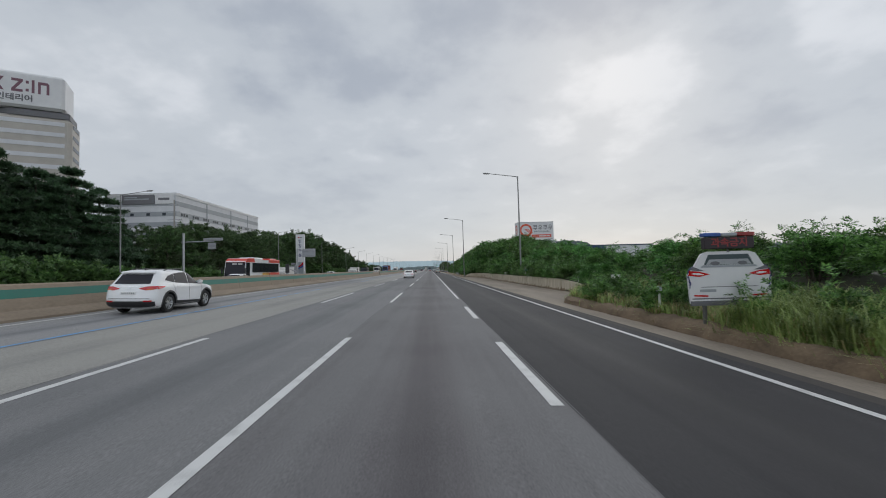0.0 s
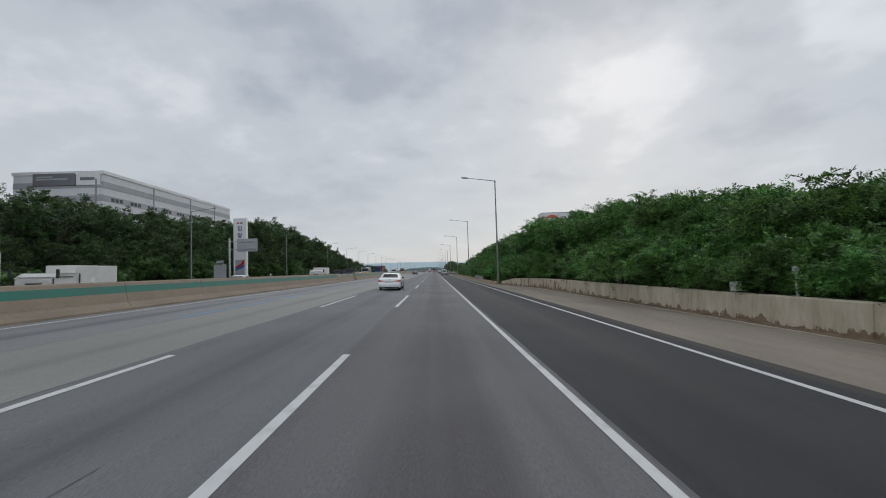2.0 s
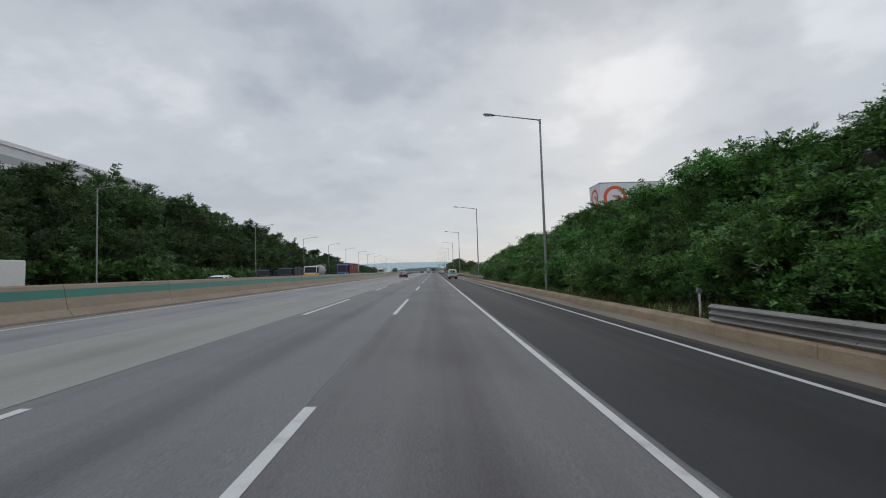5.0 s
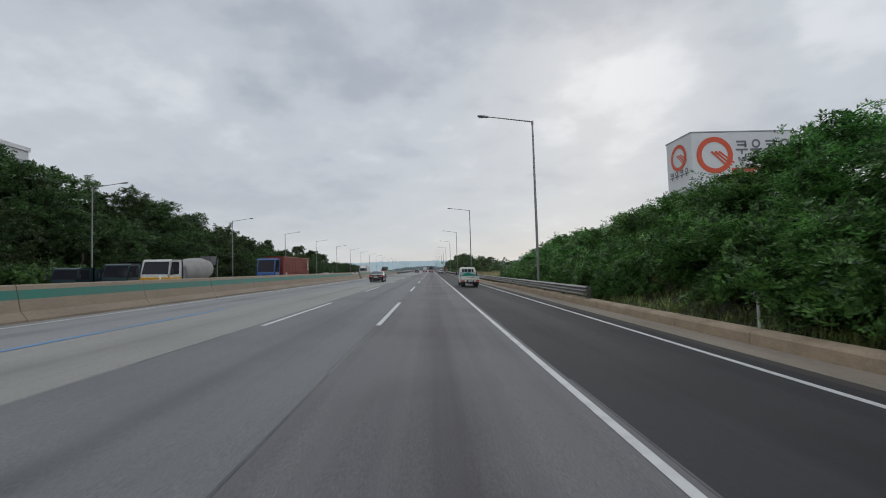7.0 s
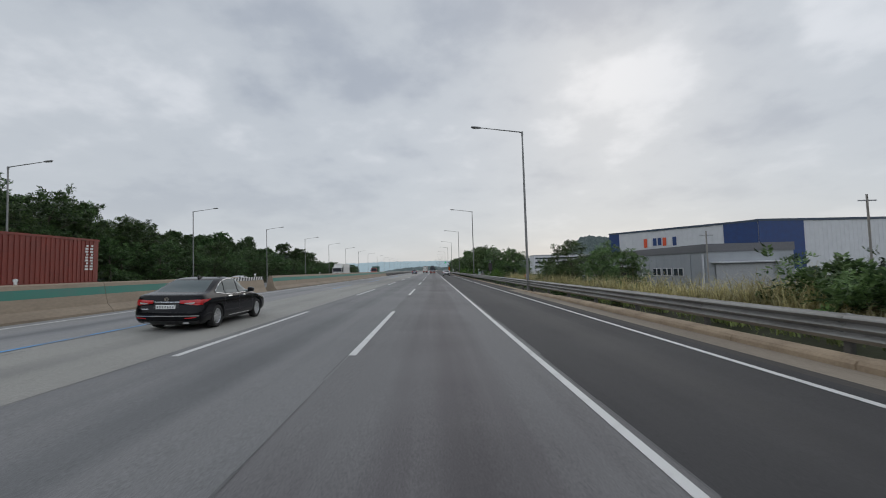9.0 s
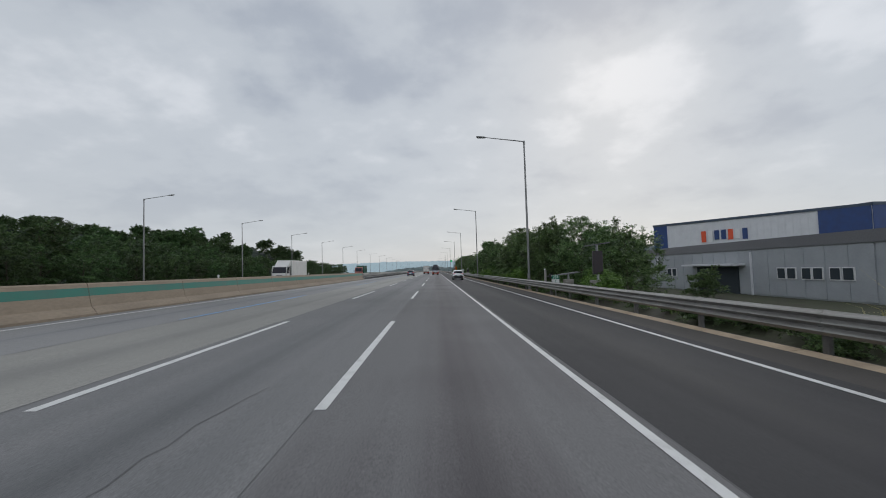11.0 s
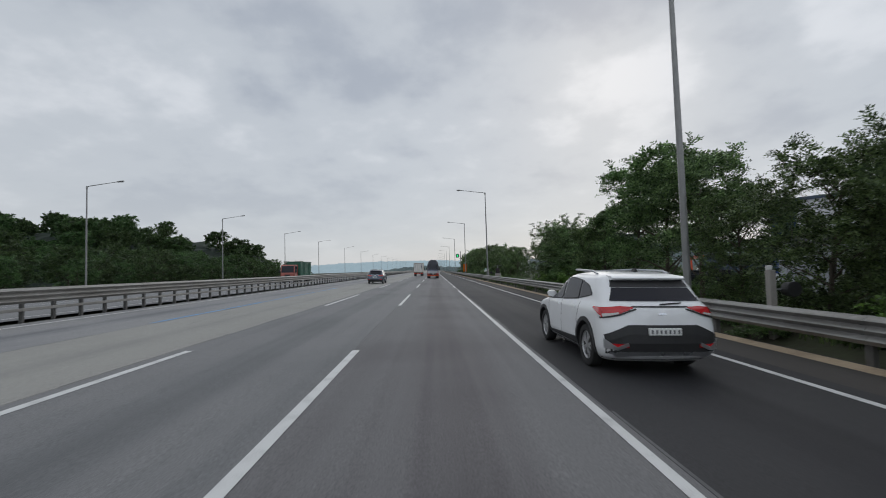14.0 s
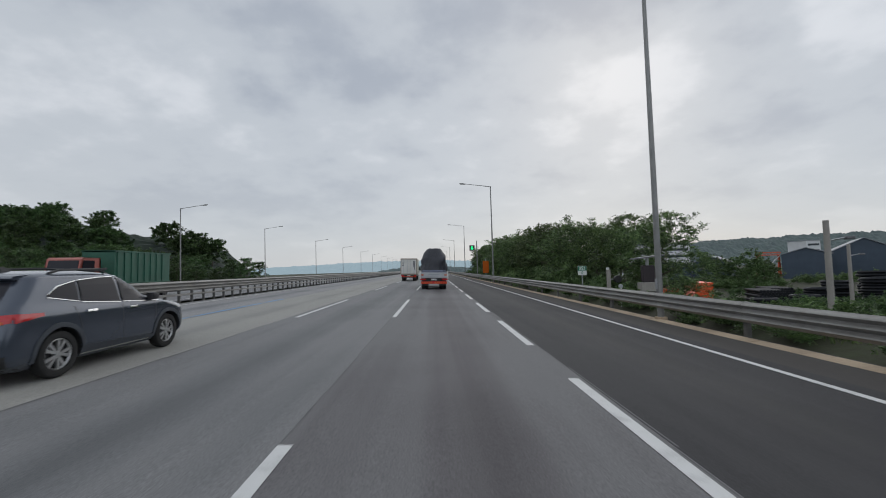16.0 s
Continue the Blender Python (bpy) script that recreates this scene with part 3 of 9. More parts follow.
    for k in range(22):
        x, y = rng.uniform(-12, -2.6), rng.uniform(-5, 400)
        f, px, py = Form(), x, y
        across = False
        for i in range(rng.randrange(8, 16)):
            qx = px + (rng.uniform(0.1, 0.3) if across else rng.uniform(-0.10, 0.10))
            qy = py + (rng.uniform(-0.12, 0.12) if across else rng.uniform(0.2, 0.6))
            d = (0, 0.010) if across else (0.010, 0)
            f.quad((px - d[0], py - d[1], rz(px) + 0.0035), (px + d[0], py + d[1], rz(px) + 0.0035), (qx + d[0], qy + d[1], rz(qx) + 0.0035), (qx - d[0], qy - d[1], rz(qx) + 0.0035))
            px, py = qx, qy
        part("road_crack", f, M_SEAM, road, "tar-filled crack")
    # the road for traffic the other way
    far = thing("road", "grey asphalt carriageway for oncoming traffic behind the barrier", "road", kind="structure")
    part("lane", strip(-37.0, -14.2, -120, ROAD_END, oz, 0.0), M_FAR_ROAD, far)
    for x in (-15.4, -33.2):
        part("edge_line", strip(x - 0.08, x + 0.08, -120, ROAD_END, oz, 0.006, 100), M_PAINT, far)
    for x in (-19.0, -22.6, -26.2, -29.6):
        for k in range(-4, 40):
            part("lane_dash", strip(x - 0.08, x + 0.08, 8 + 20 * k, 17 + 20 * k, oz, 0.006, 100), M_PAINT, far)


GATES = ((101.5, 113.5), (221.5, 227.5))
BARRIER_END = 313.5


def median():
    """Concrete barrier with a green band, two hatched gates in it, then steel rails."""
    z0 = rz(-13.2)
    bar = thing("median_barrier", "brown-grey concrete median barrier with a green painted band", "barrier", kind="structure", at=pose(0, 0, z0))

    def outline(dx=0.0):
        return [(-14.2 - dx, -0.15), (-14.2 - dx, 0.08), (-13.98 - dx, 0.34), (-13.82 - dx, 1.17), (-13.78 - dx, 1.22), (-13.56 - dx, 1.22),
                (-13.52 - dx, 1.17), (-13.36 - dx, 0.34), (-13.14 - dx, 0.08), (-13.14 - dx, -0.15)]
    seg, band = Form(), Form()
    seg.extrude_y(outline(), 0.015, 5.985)
    for s in (0, 1):       # the painted band stands a hair proud of the sloped face
        za, zb = 0.74, 1.04
        fx = lambda z: (-13.36 + (z - 0.34) / 0.83 * -0.16 + 0.005) if s == 0 else (-13.98 + (z - 0.34) / 0.83 * 0.16 - 0.005)
        band.quad((fx(za), 0.015, za), (fx(za), 5.985, za), (fx(zb), 5.985, zb), (fx(zb), 0.015, zb))
    sm, bm_ = seg.mesh("barrier_segment", M_CONC), band.mesh("green_band", M_GREEN)
    y = -58.5
    while y < BARRIER_END - 1:
        if not any(a - 0.1 < y + 3 < b + 0.1 for a, b in GATES):
            s = part("barrier_segment", sm, M_CONC, bar, at=pose(0, y, 0))
            part("green_band", bm_, M_GREEN, s)
        y += 6.0
    # delineators on the barrier
    d = Form()
    d.box(-13.70, -13.64, -0.03, 0.03, 1.20, 1.30).tube([(-13.67, -0.015, 1.36), (-13.67, 0.015, 1.36)], 0.07, 12)
    dm = d.mesh("delineator", [M_WHITEP])
    for k in range(18):
        part("delineator", dm, M_WHITEP, bar, "small reflector disc on a stub post" if k == 0 else "", at=pose(0, -14 + 18.5 * k, 0))
    for a, b in GATES:
        g = thing("barrier_gate", "steel median gate with black and white diagonal hatching", "barrier gate", "median gates", at=pose(0, a, z0))
        part("gate_body", Form().extrude_y([(-13.8, -0.02), (-13.8, 1.1), (-13.5, 1.1), (-13.32, 0.35), (-13.14, -0.02)], 0, b - a), M_CONC, g)
        pan = Form()
        pan.box(-13.56, -13.46, 0.0, b - a, 0.82, 1.17, bevel=0.02)
        part("hatched_panel", pan, M_WHITEP, g, "white steel panel")
        n = 14
        for k in range(n):
            s = Form()
            w, q = (b - a) / n, (b - a) / n * k
            s.quad((-13.455, q + 0.05, 0.83), (-13.455, q + 0.05 + w * 0.5, 0.83), (-13.455, min(q + w, b - a), 1.16), (-13.455, q + w * 0.5, 1.16))
            part("hatch_stripe", s, M_BLACKP, g)
    # steel rails beyond
    steel = thing("median_guardrail", "double steel median guardrail on closely set posts", "guardrail", kind="structure", at=pose(0, 0, z0))
    beam, post = wave_beam(4.0), Form()
    beam_m = beam.mesh("rail", M_RAILM, True)
    post.box(-0.06, 0.06, -0.045, 0.045, -0.1, 0.95, bevel=0.01)
    pm = post.mesh("post", M_POST)
    low = Form()
    low.box(-0.04, 0.04, 0, 4.0, -0.05, 0.05, bevel=0.012)
    lm = low.mesh("lower_rail", M_RAILM)
    for side, x in ((1, -13.3), (-1, -14.1)):
        for k in range(70):
            part("rail", beam_m, M_RAILM, steel, at=pose(x, BARRIER_END + 0.3 + 4 * k, 0.86, 0, 0, 0) @ Matrix.Diagonal((side, 1, 1, 1)))
    for k in range(70):
        part("lower_rail", lm, M_RAILM, steel, at=pose(-13.3, BARRIER_END + 0.3 + 4 * k, 0.42))
    for k in range(170):
        part("post", pm, M_POST, steel, at=pose(-13.42, BARRIER_END + 0.5 + 1.15 * k, 0))
    rest = Form()
    y0 = BARRIER_END + 280.3
    rest.box(-13.42, -13.3, y0, ROAD_END, 0.7, 1.02)
    for k in range(240):
        y = BARRIER_END + 196 + 1.6 * k
        rest.box(-13.48, -13.36, y, y + 0.1, -0.1, 0.8)
    part("distant_rail", rest, M_RAILM, steel)


def wave_beam(length):
    """A three-wave guardrail beam; its face looks to -x... its back to +x when mirrored."""
    pr, n = [], 24
    for k in range(n + 1):
        z = -0.25 + 0.5 * k / n
        pr.append((0.045 * math.cos((z / 0.5) * 3 * 2 * math.pi), z))
    back = [(x - 0.012, z) for x, z in reversed(pr)]
    return Form().extrude_y(pr + back, 0.0, length - 0.012)


def kerb_and_rails():
    """Kerb, lay-by wall and guardrails on the right."""
    k = Form()
    k.extrude_y([(-0.02, -0.2), (0.0, 0.24), (0.04, 0.30), (0.36, 0.33), (0.42, 0.28), (0.46, -0.2)], 0.012, 2.988)
    km = k.mesh("kerb_stone", M_KERB)
    kerb = thing("kerb", "weathered brown concrete kerb stones along the shoulder", "kerb", kind="structure")
    for i in range(-12, 175):
        y = 3.0 * i
        if y <= 90:
            continue
        part("kerb_stone", km, M_KERB, kerb, at=pose(verge_x(y) - 0.42 - 0.15 * smooth_step(186, 200, y), y, rz(7.2) - 0.14 * smooth_step(186, 200, y) - 0.15 * smooth_step(215, 228, y)))
    far = Form()
    far.extrude_y([(0, -0.2), (0, 0.19), (0.4, 0.2), (0.46, -0.2)], 525, 1300)
    part("distant_kerb", far, M_KERB, kerb, at=pose(7.08, 0, rz(7.2) - 0.1))
    # crumbling earth edge where no kerb stands
    e, ny = Form(), 150
    for j in range(ny):
        y = -12 + 0.26 * j
        x, grow = verge_x(y) - 0.30, smooth_step(27, 22, y)
        for i, (dx, dz) in enumerate(((0.10, -0.1), (0.14, 0.05), (0.19, 0.19), (0.30, 0.28), (0.50, 0.32), (0.85, 0.25))):
            q = noise.noise((y * 0.9, i * 0.6, 1.0)) * 0.10 + noise.noise((y * 3.1, i * 1.3, 5.0)) * 0.05
            e.v.append((x + dx + q, y, rz(x) + (dz + q * (0.9 if i > 1 else 0.2)) * grow - 0.1 * (1 - grow)))
    for j in range(ny - 1):
        for i in range(5):
            a = j * 6 + i
            e.f.append((a, a + 1, a + 7, a + 6))
            e.m.append(0)
    tagged(part("earth_edge", e, M_EARTH, smooth=True), "crumbling brown earth edge of the verge", "earth", kind="structure")
    # retaining wall of the lay-by
    w = thing("retaining_wall", "low stained concrete retaining wall with flaking patches", "wall", kind="structure")
    pts = [(29.6, 10.75, 0.42), (31.0, 10.55, 0.72), (34.5, 10.4, 0.9)] + [(34.5 + 3.6 * i, 10.4 - 0.025 * i, 0.93) for i in range(1, 14)] + [(85.5, 9.5, 0.9), (89.0, 8.55, 0.8), (92.5, 7.75, 0.4)]
    for (ya, xa, ha), (yb, xb, hb) in zip(pts, pts[1:]):
        f = Form()
        za, zb = rz(xa), rz(xb)
        yb_ = yb - 0.02
        f.rings([[(xa, ya, za - 0.2), (xa + 0.05, ya, za + ha - 0.03), (xa + 0.08, ya, za + ha), (xa + 0.34, ya, za + ha), (xa + 0.4, ya, za - 0.2)],
                 [(xb, yb_, zb - 0.2), (xb + 0.05, yb_, zb + hb - 0.03), (xb + 0.08, yb_, zb + hb), (xb + 0.34, yb_, zb + hb), (xb + 0.4, yb_, zb - 0.2)]])
        part("drain_lip", Form().rings([[(x - 0.33, y, rz(x) - 0.05), (x - 0.33, y, rz(x) + 0.035), (x - 0.25, y, rz(x) + 0.035), (x - 0.25, y, rz(x) - 0.05)] for x, y in ((xa, ya), (xb, yb))]),
             M_LIP, w, "pale concrete lip of the gutter")
        dirt, n = Form(), 14
        for j in range(n + 1):
            x, y = xa + (xb - xa) * j / n, ya + (yb - ya) * j / n
            for i, (dx, dz) in enumerate(((-0.25, 0.012), (-0.16, 0.03), (-0.07, 0.05), (0.03, 0.08))):
                dirt.v.append((x + dx, y, rz(x) + dz + (noise.noise((y * 1.7, i * 0.7, 3.0)) * 0.05 if i else 0)))
        for j in range(n):
            for i in range(3):
                a = j * 4 + i
                dirt.f.append((a, a + 1, a + 5, a + 4))
                dirt.m.append(0)
        part("washed_in_dirt", dirt, M_EARTH, w, "brown dirt washed in along the foot of the wall", smooth=True)
        part("wall_panel", f, M_WALL if ya < 68 else M_WALL_OLD, w, "" if ya < 68 else "panel with peeling whitewash")
    # guardrail
    g = thing("guardrail", "weathered grey three-wave steel guardrail on posts", "guardrail", kind="structure")
    bm_ = wave_beam(4.0).mesh("rail", M_RAILM, True)
    post = Form()
    post.box(-0.06, 0.06, -0.07, 0.07, -0.5, 0.86, bevel=0.012).box(-0.14, -0.06, -0.05, 0.05, 0.5, 0.8, bevel=0.01)
    pm = post.mesh("post", M_POST)
    cap = Form()
    cap.box(-0.10, 0.06, -0.055, 0.055, 0.86, 0.90, bevel=0.01).box(-0.05, 0.03, -0.012, 0.012, 0.90, 0.98, bevel=0.006)
    cm = cap.mesh("reflector", M_WHITEP)
    x0 = 7.35
    for y in [105.3 + 4 * i for i in range(3)] + [169.4 + 4 * i for i in range(110)]:
        z = rz(x0) + (0.05 if y > 150 else -0.06)
        part("rail", bm_, M_RAILM, g, at=pose(x0 - 0.18, y, z + 0.62) @ Matrix.Diagonal((-1, 1, 1, 1)))
        p = part("post", pm, M_POST, g, at=pose(x0, y + 0.1, z))
        if int(y) % 8 == 0:
            part("reflector", cm, M_WHITEP, p)
    end = Form()
    end.box(x0 - 0.22, x0 - 0.14, 608, ROAD_END, rz(x0) + 0.4, rz(x0) + 0.9)
    part("distant_rail", end, M_RAILM, g)


ground()
roads()
median()
kerb_and_rails()


# ---------------- street lamps ----------------
def street_lamp(name="street_lamp"):
    """A tapered pole with a long rising arm towards -x and a flat lamp head."""
    lamp = thing(name, "tall tapered grey steel street lamp with a long arm", "street lamp", "motorway lamps")
    part("pole", Form().tube([(0, 0, -0.6), (0, 0, 6), (0, 0, 12.35)], [0.105, 0.088, 0.062], 14), M_POLE, lamp, smooth=True)
    part("base", Form().tube([(0, 0, -0.6), (0, 0, 0.05), (0, 0, 0.06)], [0.2, 0.2, 0.12], 14), M_KERB, lamp, "concrete footing")
    part("hatch", Form().box(-0.12, -0.09, -0.05, 0.05, 1.0, 1.35, bevel=0.01), M_GALV, lamp)
    part("collar", Form().tube([(0, 0, 12.2), (0, 0, 12.5)], [0.085, 0.085], 14), M_POLE, lamp, smooth=True)
    part("arm", Form().tube([(0, 0, 12.42), (-0.25, 0, 12.48), (-3.3, 0, 12.88)], [0.05, 0.046, 0.032], 10), M_POLE, lamp, smooth=True)
    h = Form()
    h.rings([[(x, yy * w, 12.88 + (-3.3 - x) * 0.1 + zz * t) for yy, zz in ((-1, -0.4), (-0.6, -1), (0.6, -1), (1, -0.4), (0.8, 0.7), (0.3, 1), (-0.3, 1), (-0.8, 0.7))]
             for x, w, t in ((-3.2, 0.05, 0.04), (-3.35, 0.12, 0.07), (-3.7, 0.15, 0.08), (-3.95, 0.12, 0.06), (-4.02, 0.06, 0.03))])
    head = part("lamp_head", h, M_POLE, lamp, smooth=True)
    part("lens", Form().box(-3.9, -3.4, -0.09, 0.09, 12.82, 12.85, bevel=0.01), M_WHITEP, head, "unlit frosted lens")
    return lamp


LAMP_R = [(10.62, 49.0), (7.56, 92.8), (7.6, 135.4), (7.55, 179.8), (7.15, 226.6), (7.4, 272.25), (7.35, 314.7), (7.35, 361.5), (7.27, 401.7), (7.3, 452.0), (7.3, 505.0)] + [(7.3, 551 + 46 * k) for k in range(9)]
lamp0 = street_lamp()
lamp0.matrix_basis = pose(*LAMP_R[0], -0.4)
for x, y in LAMP_R[1:]:
    copy_thing(lamp0, pose(x, y, rz(7.5) - (0.08 if y < 150 else -0.05)))
LAMP_L = (55.5, 111.5, 155.5, 199, 233.4, 263.5, 294.0, 320.5, 349.2, 379.0, 410.8, 442.3, 483, 523, 566)
for y in [*LAMP_L] + [607 + 42 * k for k in range(7)]:
    copy_thing(lamp0, pose(-38.9 if y < 300 else -37.9, y, oz(-38) - 0.1 - (0.35 if y > 300 else 0), 0, 0, 180))

# ---------------- plants ----------------
def sprays(rng, origins, ways, length, leaflets, leaf, width, droop=0.25, flat=0.0):
    """Leaf sprays: along each stalk pairs of leaflets, each a bent diamond of two triangles; flat lays the pairs level."""
    n = len(origins)
    ways = ways / np.linalg.norm(ways, axis=1, keepdims=True)
    side = np.cross(ways, rng.normal(size=(n, 3)) * (1 - flat) + np.array([0, 0, 1.0]) * flat)
    side /= np.linalg.norm(side, axis=1, keepdims=True) + 1e-9
    norm = np.cross(side, ways)
    verts = []
    L = length * rng.uniform(0.6, 1.25, n)[:, None]
    for j in range(leaflets):
        t = (j // 2 * 2 + 1) / leaflets
        sgn = -1 if j % 2 else 1
        c = origins + ways * L * t - np.array([0, 0, 1.0]) * droop * L * t * t
        d = side * sgn * 0.8 + ways * 0.6 + rng.normal(size=(n, 3)) * 0.22
        d /= np.linalg.norm(d, axis=1, keepdims=True)
        w = np.cross(d, norm + rng.normal(size=(n, 3)) * 0.35)
        w /= np.linalg.norm(w, axis=1, keepdims=True) + 1e-9
        s = (leaf * rng.uniform(0.7, 1.2, n))[:, None]
        q = width / leaf
        a, b = c, c + d * s
        m = c + d * s * 0.5 - np.array([0, 0, 1.0]) * 0.06 * s
        verts.append(np.stack([a, m + w * s * q * 0.5, b, m - w * s * q * 0.5], axis=1))
    v = np.concatenate(verts).reshape(-1, 3)
    f = np.arange(len(v)).reshape(-1, 4)
    return v, f


def rosettes(rng, points, out, fronds, length, leaflets, leaf, width, lift=0.45):
    """At each point a tuft of arching fronds that spread outwards and hang over at their tips."""
    n = len(points)
    a = rng.uniform(0, 6.28, (n, 1)) + np.arange(fronds) * 2.4 + rng.normal(size=(n, fronds)) * 0.3
    level = np.stack([np.cos(a), np.sin(a), np.zeros_like(a)], 2)
    ways = out[:, None] * 0.8 + level * 0.9 + np.array([0, 0, lift]) + rng.normal(size=(n, fronds, 3)) * 0.18
    start = np.repeat(points[:, None], fronds, 1) + rng.normal(size=(n, fronds, 3)) * length * 0.12
    v, f = sprays(rng, start.reshape(-1, 3), ways.reshape(-1, 3), length, leaflets, leaf, width, 0.42, 0.75)
    return v, f


def joined(*sheets):
    """Sheets of leaves as one."""
    V, F, k = [], [], 0
    for v, f in sheets:
        V.append(v)
        F.append(f + k)
        k += len(v)
    return np.concatenate(V), np.concatenate(F)


def quads_mesh(name, v, f, mat):
    me = bpy.data.meshes.new(name)
    me.vertices.add(len(v))
    me.vertices.foreach_set("co", v.astype(np.float32).ravel())
    me.loops.add(f.size)
    me.loops.foreach_set("vertex_index", f.astype(np.int32).ravel())
    me.polygons.add(len(f))
    me.polygons.foreach_set("loop_start", np.arange(0, f.size, f.shape[1], dtype=np.int32))
    me.materials.append(mat)
    me.update(calc_edges=True)
    me.validate()
    return me


def blob_points(rng, blobs, n, shell=0.65, outer=1.0):
    """Points in the outer shell of a heap of lumps, with the way out of the lump at each."""
    vol = np.array([b[3] * b[4] * b[5] for b in blobs]) ** 0.67
    which = rng.choice(len(blobs), n, p=vol / vol.sum())
    d = rng.normal(size=(n, 3))
    d /= np.linalg.norm(d, axis=1, keepdims=True)
    d[:, 2] = np.where(d[:, 2] < -0.35, -d[:, 2], d[:, 2])
    r = rng.uniform(shell, outer, n)[:, None]
    b = np.array(blobs)[which]
    return b[:, :3] + d * r * b[:, 3:6], d


def shrub(seed, radius, height, n, leaf, mat, lab, spray=0.5, shoots=12):
    rng = np.random.default_rng(seed)
    blobs = []
    for k in range(9):
        a, q = rng.uniform(0, 6.28), rng.uniform(0.1, 0.62) * radius
        h = rng.uniform(0.45, 0.82) * height
        blobs.append((q * math.cos(a), q * math.sin(a), h * 0.62, radius * rng.uniform(0.35, 0.6), radius * rng.uniform(0.35, 0.6), h * 0.45))
    k = max(8, n // 24)
    p, d = blob_points(rng, blobs, k, 0.9, 1.12)
    p[:, 2] = np.maximum(p[:, 2], 0.1)
    q, e = blob_points(rng, blobs, n // 4, 0.35, 0.85)
    q[:, 2] = np.maximum(q[:, 2], 0.05)
    v, f = joined(rosettes(rng, p, d, 12, spray * 1.45, 16, leaf * 1.0, leaf * 0.38, 0.3), sprays(rng, q, e + np.array([0, 0, 0.5]), spray, 8, leaf * 1.15, leaf * 0.55))
    # long shoots that stick out of the top
    k = shoots
    p2, d2 = blob_points(rng, blobs, k, 0.9)
    d2[:, 2] = np.abs(d2[:, 2]) + 1.2
    tips = [p2 + d2 / np.linalg.norm(d2, axis=1, keepdims=True) * t for t in (0.2, 0.5, 0.8)]
    for t in tips:
        v2, f2 = sprays(rng, np.repeat(t, 3, 0), rng.normal(size=(3 * k, 3)) + np.array([0, 0, 0.5]), spray * 0.9, 10, leaf * 0.9, leaf * 0.32, 0.35, 0.6)
        f = np.concatenate([f, f2 + len(v)])
        v = np.concatenate([v, v2])
    s = thing("shrub", lab, "shrub", "bank shrubs")
    part("leaves", quads_mesh("leaves", v, f, mat), mat, s)
    st = Form()
    for b in blobs:
        st.tube([(b[0] * 0.15, b[1] * 0.15, -0.3), (b[0] * 0.6, b[1] * 0.6, b[2] * 0.5), (b[0], b[1], b[2] + b[5] * 0.4)], [0.05, 0.035, 0.015], 5)
    for q in p2:
        st.tube([(q[0] * 0.7, q[1] * 0.7, q[2] * 0.6), tuple(q), (q[0], q[1], q[2] + 0.7)], [0.015, 0.012, 0.005], 4)
    part("woody_stem", st, M_BARK, s)
    return s


def tree(seed, height, spread, n, leaf, mat, lab, trunk=0.14, base=0.3, kind_name="tree", group="roadside trees", spray=0.7, lumps=14):
    """A tapered trunk with limbs, each limb carrying a lump of foliage; gaps are left between the lumps."""
    rng = np.random.default_rng(seed)
    t = thing(kind_name, lab, "tree", group)
    wood, blobs = Form(), []
    lean = rng.normal(size=2) * 0.04 * height
    top = (lean[0], lean[1], height * 0.88)
    wood.tube([(0, 0, -0.4), (lean[0] * 0.3, lean[1] * 0.3, height * 0.4), top], [trunk, trunk * 0.65, trunk * 0.15], 8)
    for k in range(lumps):
        q = base + (0.93 - base) * (k + rng.uniform(0, 1)) / lumps
        a = k * 2.4 + rng.uniform(-0.5, 0.5)
        reach = spread * (0.35 + 0.65 * math.sin(math.pi * min(1, (q - base) / (1 - base) * 0.85 + 0.15))) * rng.uniform(0.45, 1.0)
        c = (lean[0] * q + reach * math.cos(a), lean[1] * q + reach * math.sin(a), height * q + rng.uniform(-0.02, 0.08) * height)
        r = spread * rng.uniform(0.3, 0.5)
        blobs.append((*c, r, r, r * rng.uniform(0.55, 0.85)))
        s = (lean[0] * q * 0.8, lean[1] * q * 0.8, height * (q - 0.12))
        wood.tube([s, tuple((s[i] + c[i]) / 2 + (0.1 * height * 0.2 if i == 2 else 0) for i in range(3)), c], [trunk * 0.4, trunk * 0.25, trunk * 0.06], 5)
    p, d = blob_points(rng, blobs, n // 10, 0.85, 1.08)
    q, e = blob_points(rng, blobs, n // 4, 0.3, 0.85)
    # leafy twigs that stand out of the crown, bare between their tufts
    tw, way = blob_points(rng, blobs[lumps // 3:], lumps * 2, 0.9)
    way[:, 2] = np.abs(way[:, 2]) + 0.7
    way /= np.linalg.norm(way, axis=1, keepdims=True)
    reach = spread * rng.uniform(0.16, 0.42, len(tw))[:, None]
    tuft = np.concatenate([tw + way * reach * u for u in (0.35, 0.7, 1.0)])
    for a, b in zip(tw, tw + way * reach):
        wood.tube([tuple(a - (b - a) * 0.5), tuple(a), tuple(b)], [trunk * 0.1, trunk * 0.08, trunk * 0.04], 4)
    v, f = joined(rosettes(rng, p, d, 8, spray, 8, leaf, leaf * 0.46), sprays(rng, q, e + np.array([0, 0, 0.35]), spray, 8, leaf, leaf * 0.5),
                  rosettes(rng, tuft, np.tile(way, (3, 1)), 5, spray * 0.8, 8, leaf * 0.9, leaf * 0.4))
    part("trunk", wood, M_BARK, t, smooth=True)
    part("crown", quads_mesh("crown", v, f, mat), mat, t)
    return t


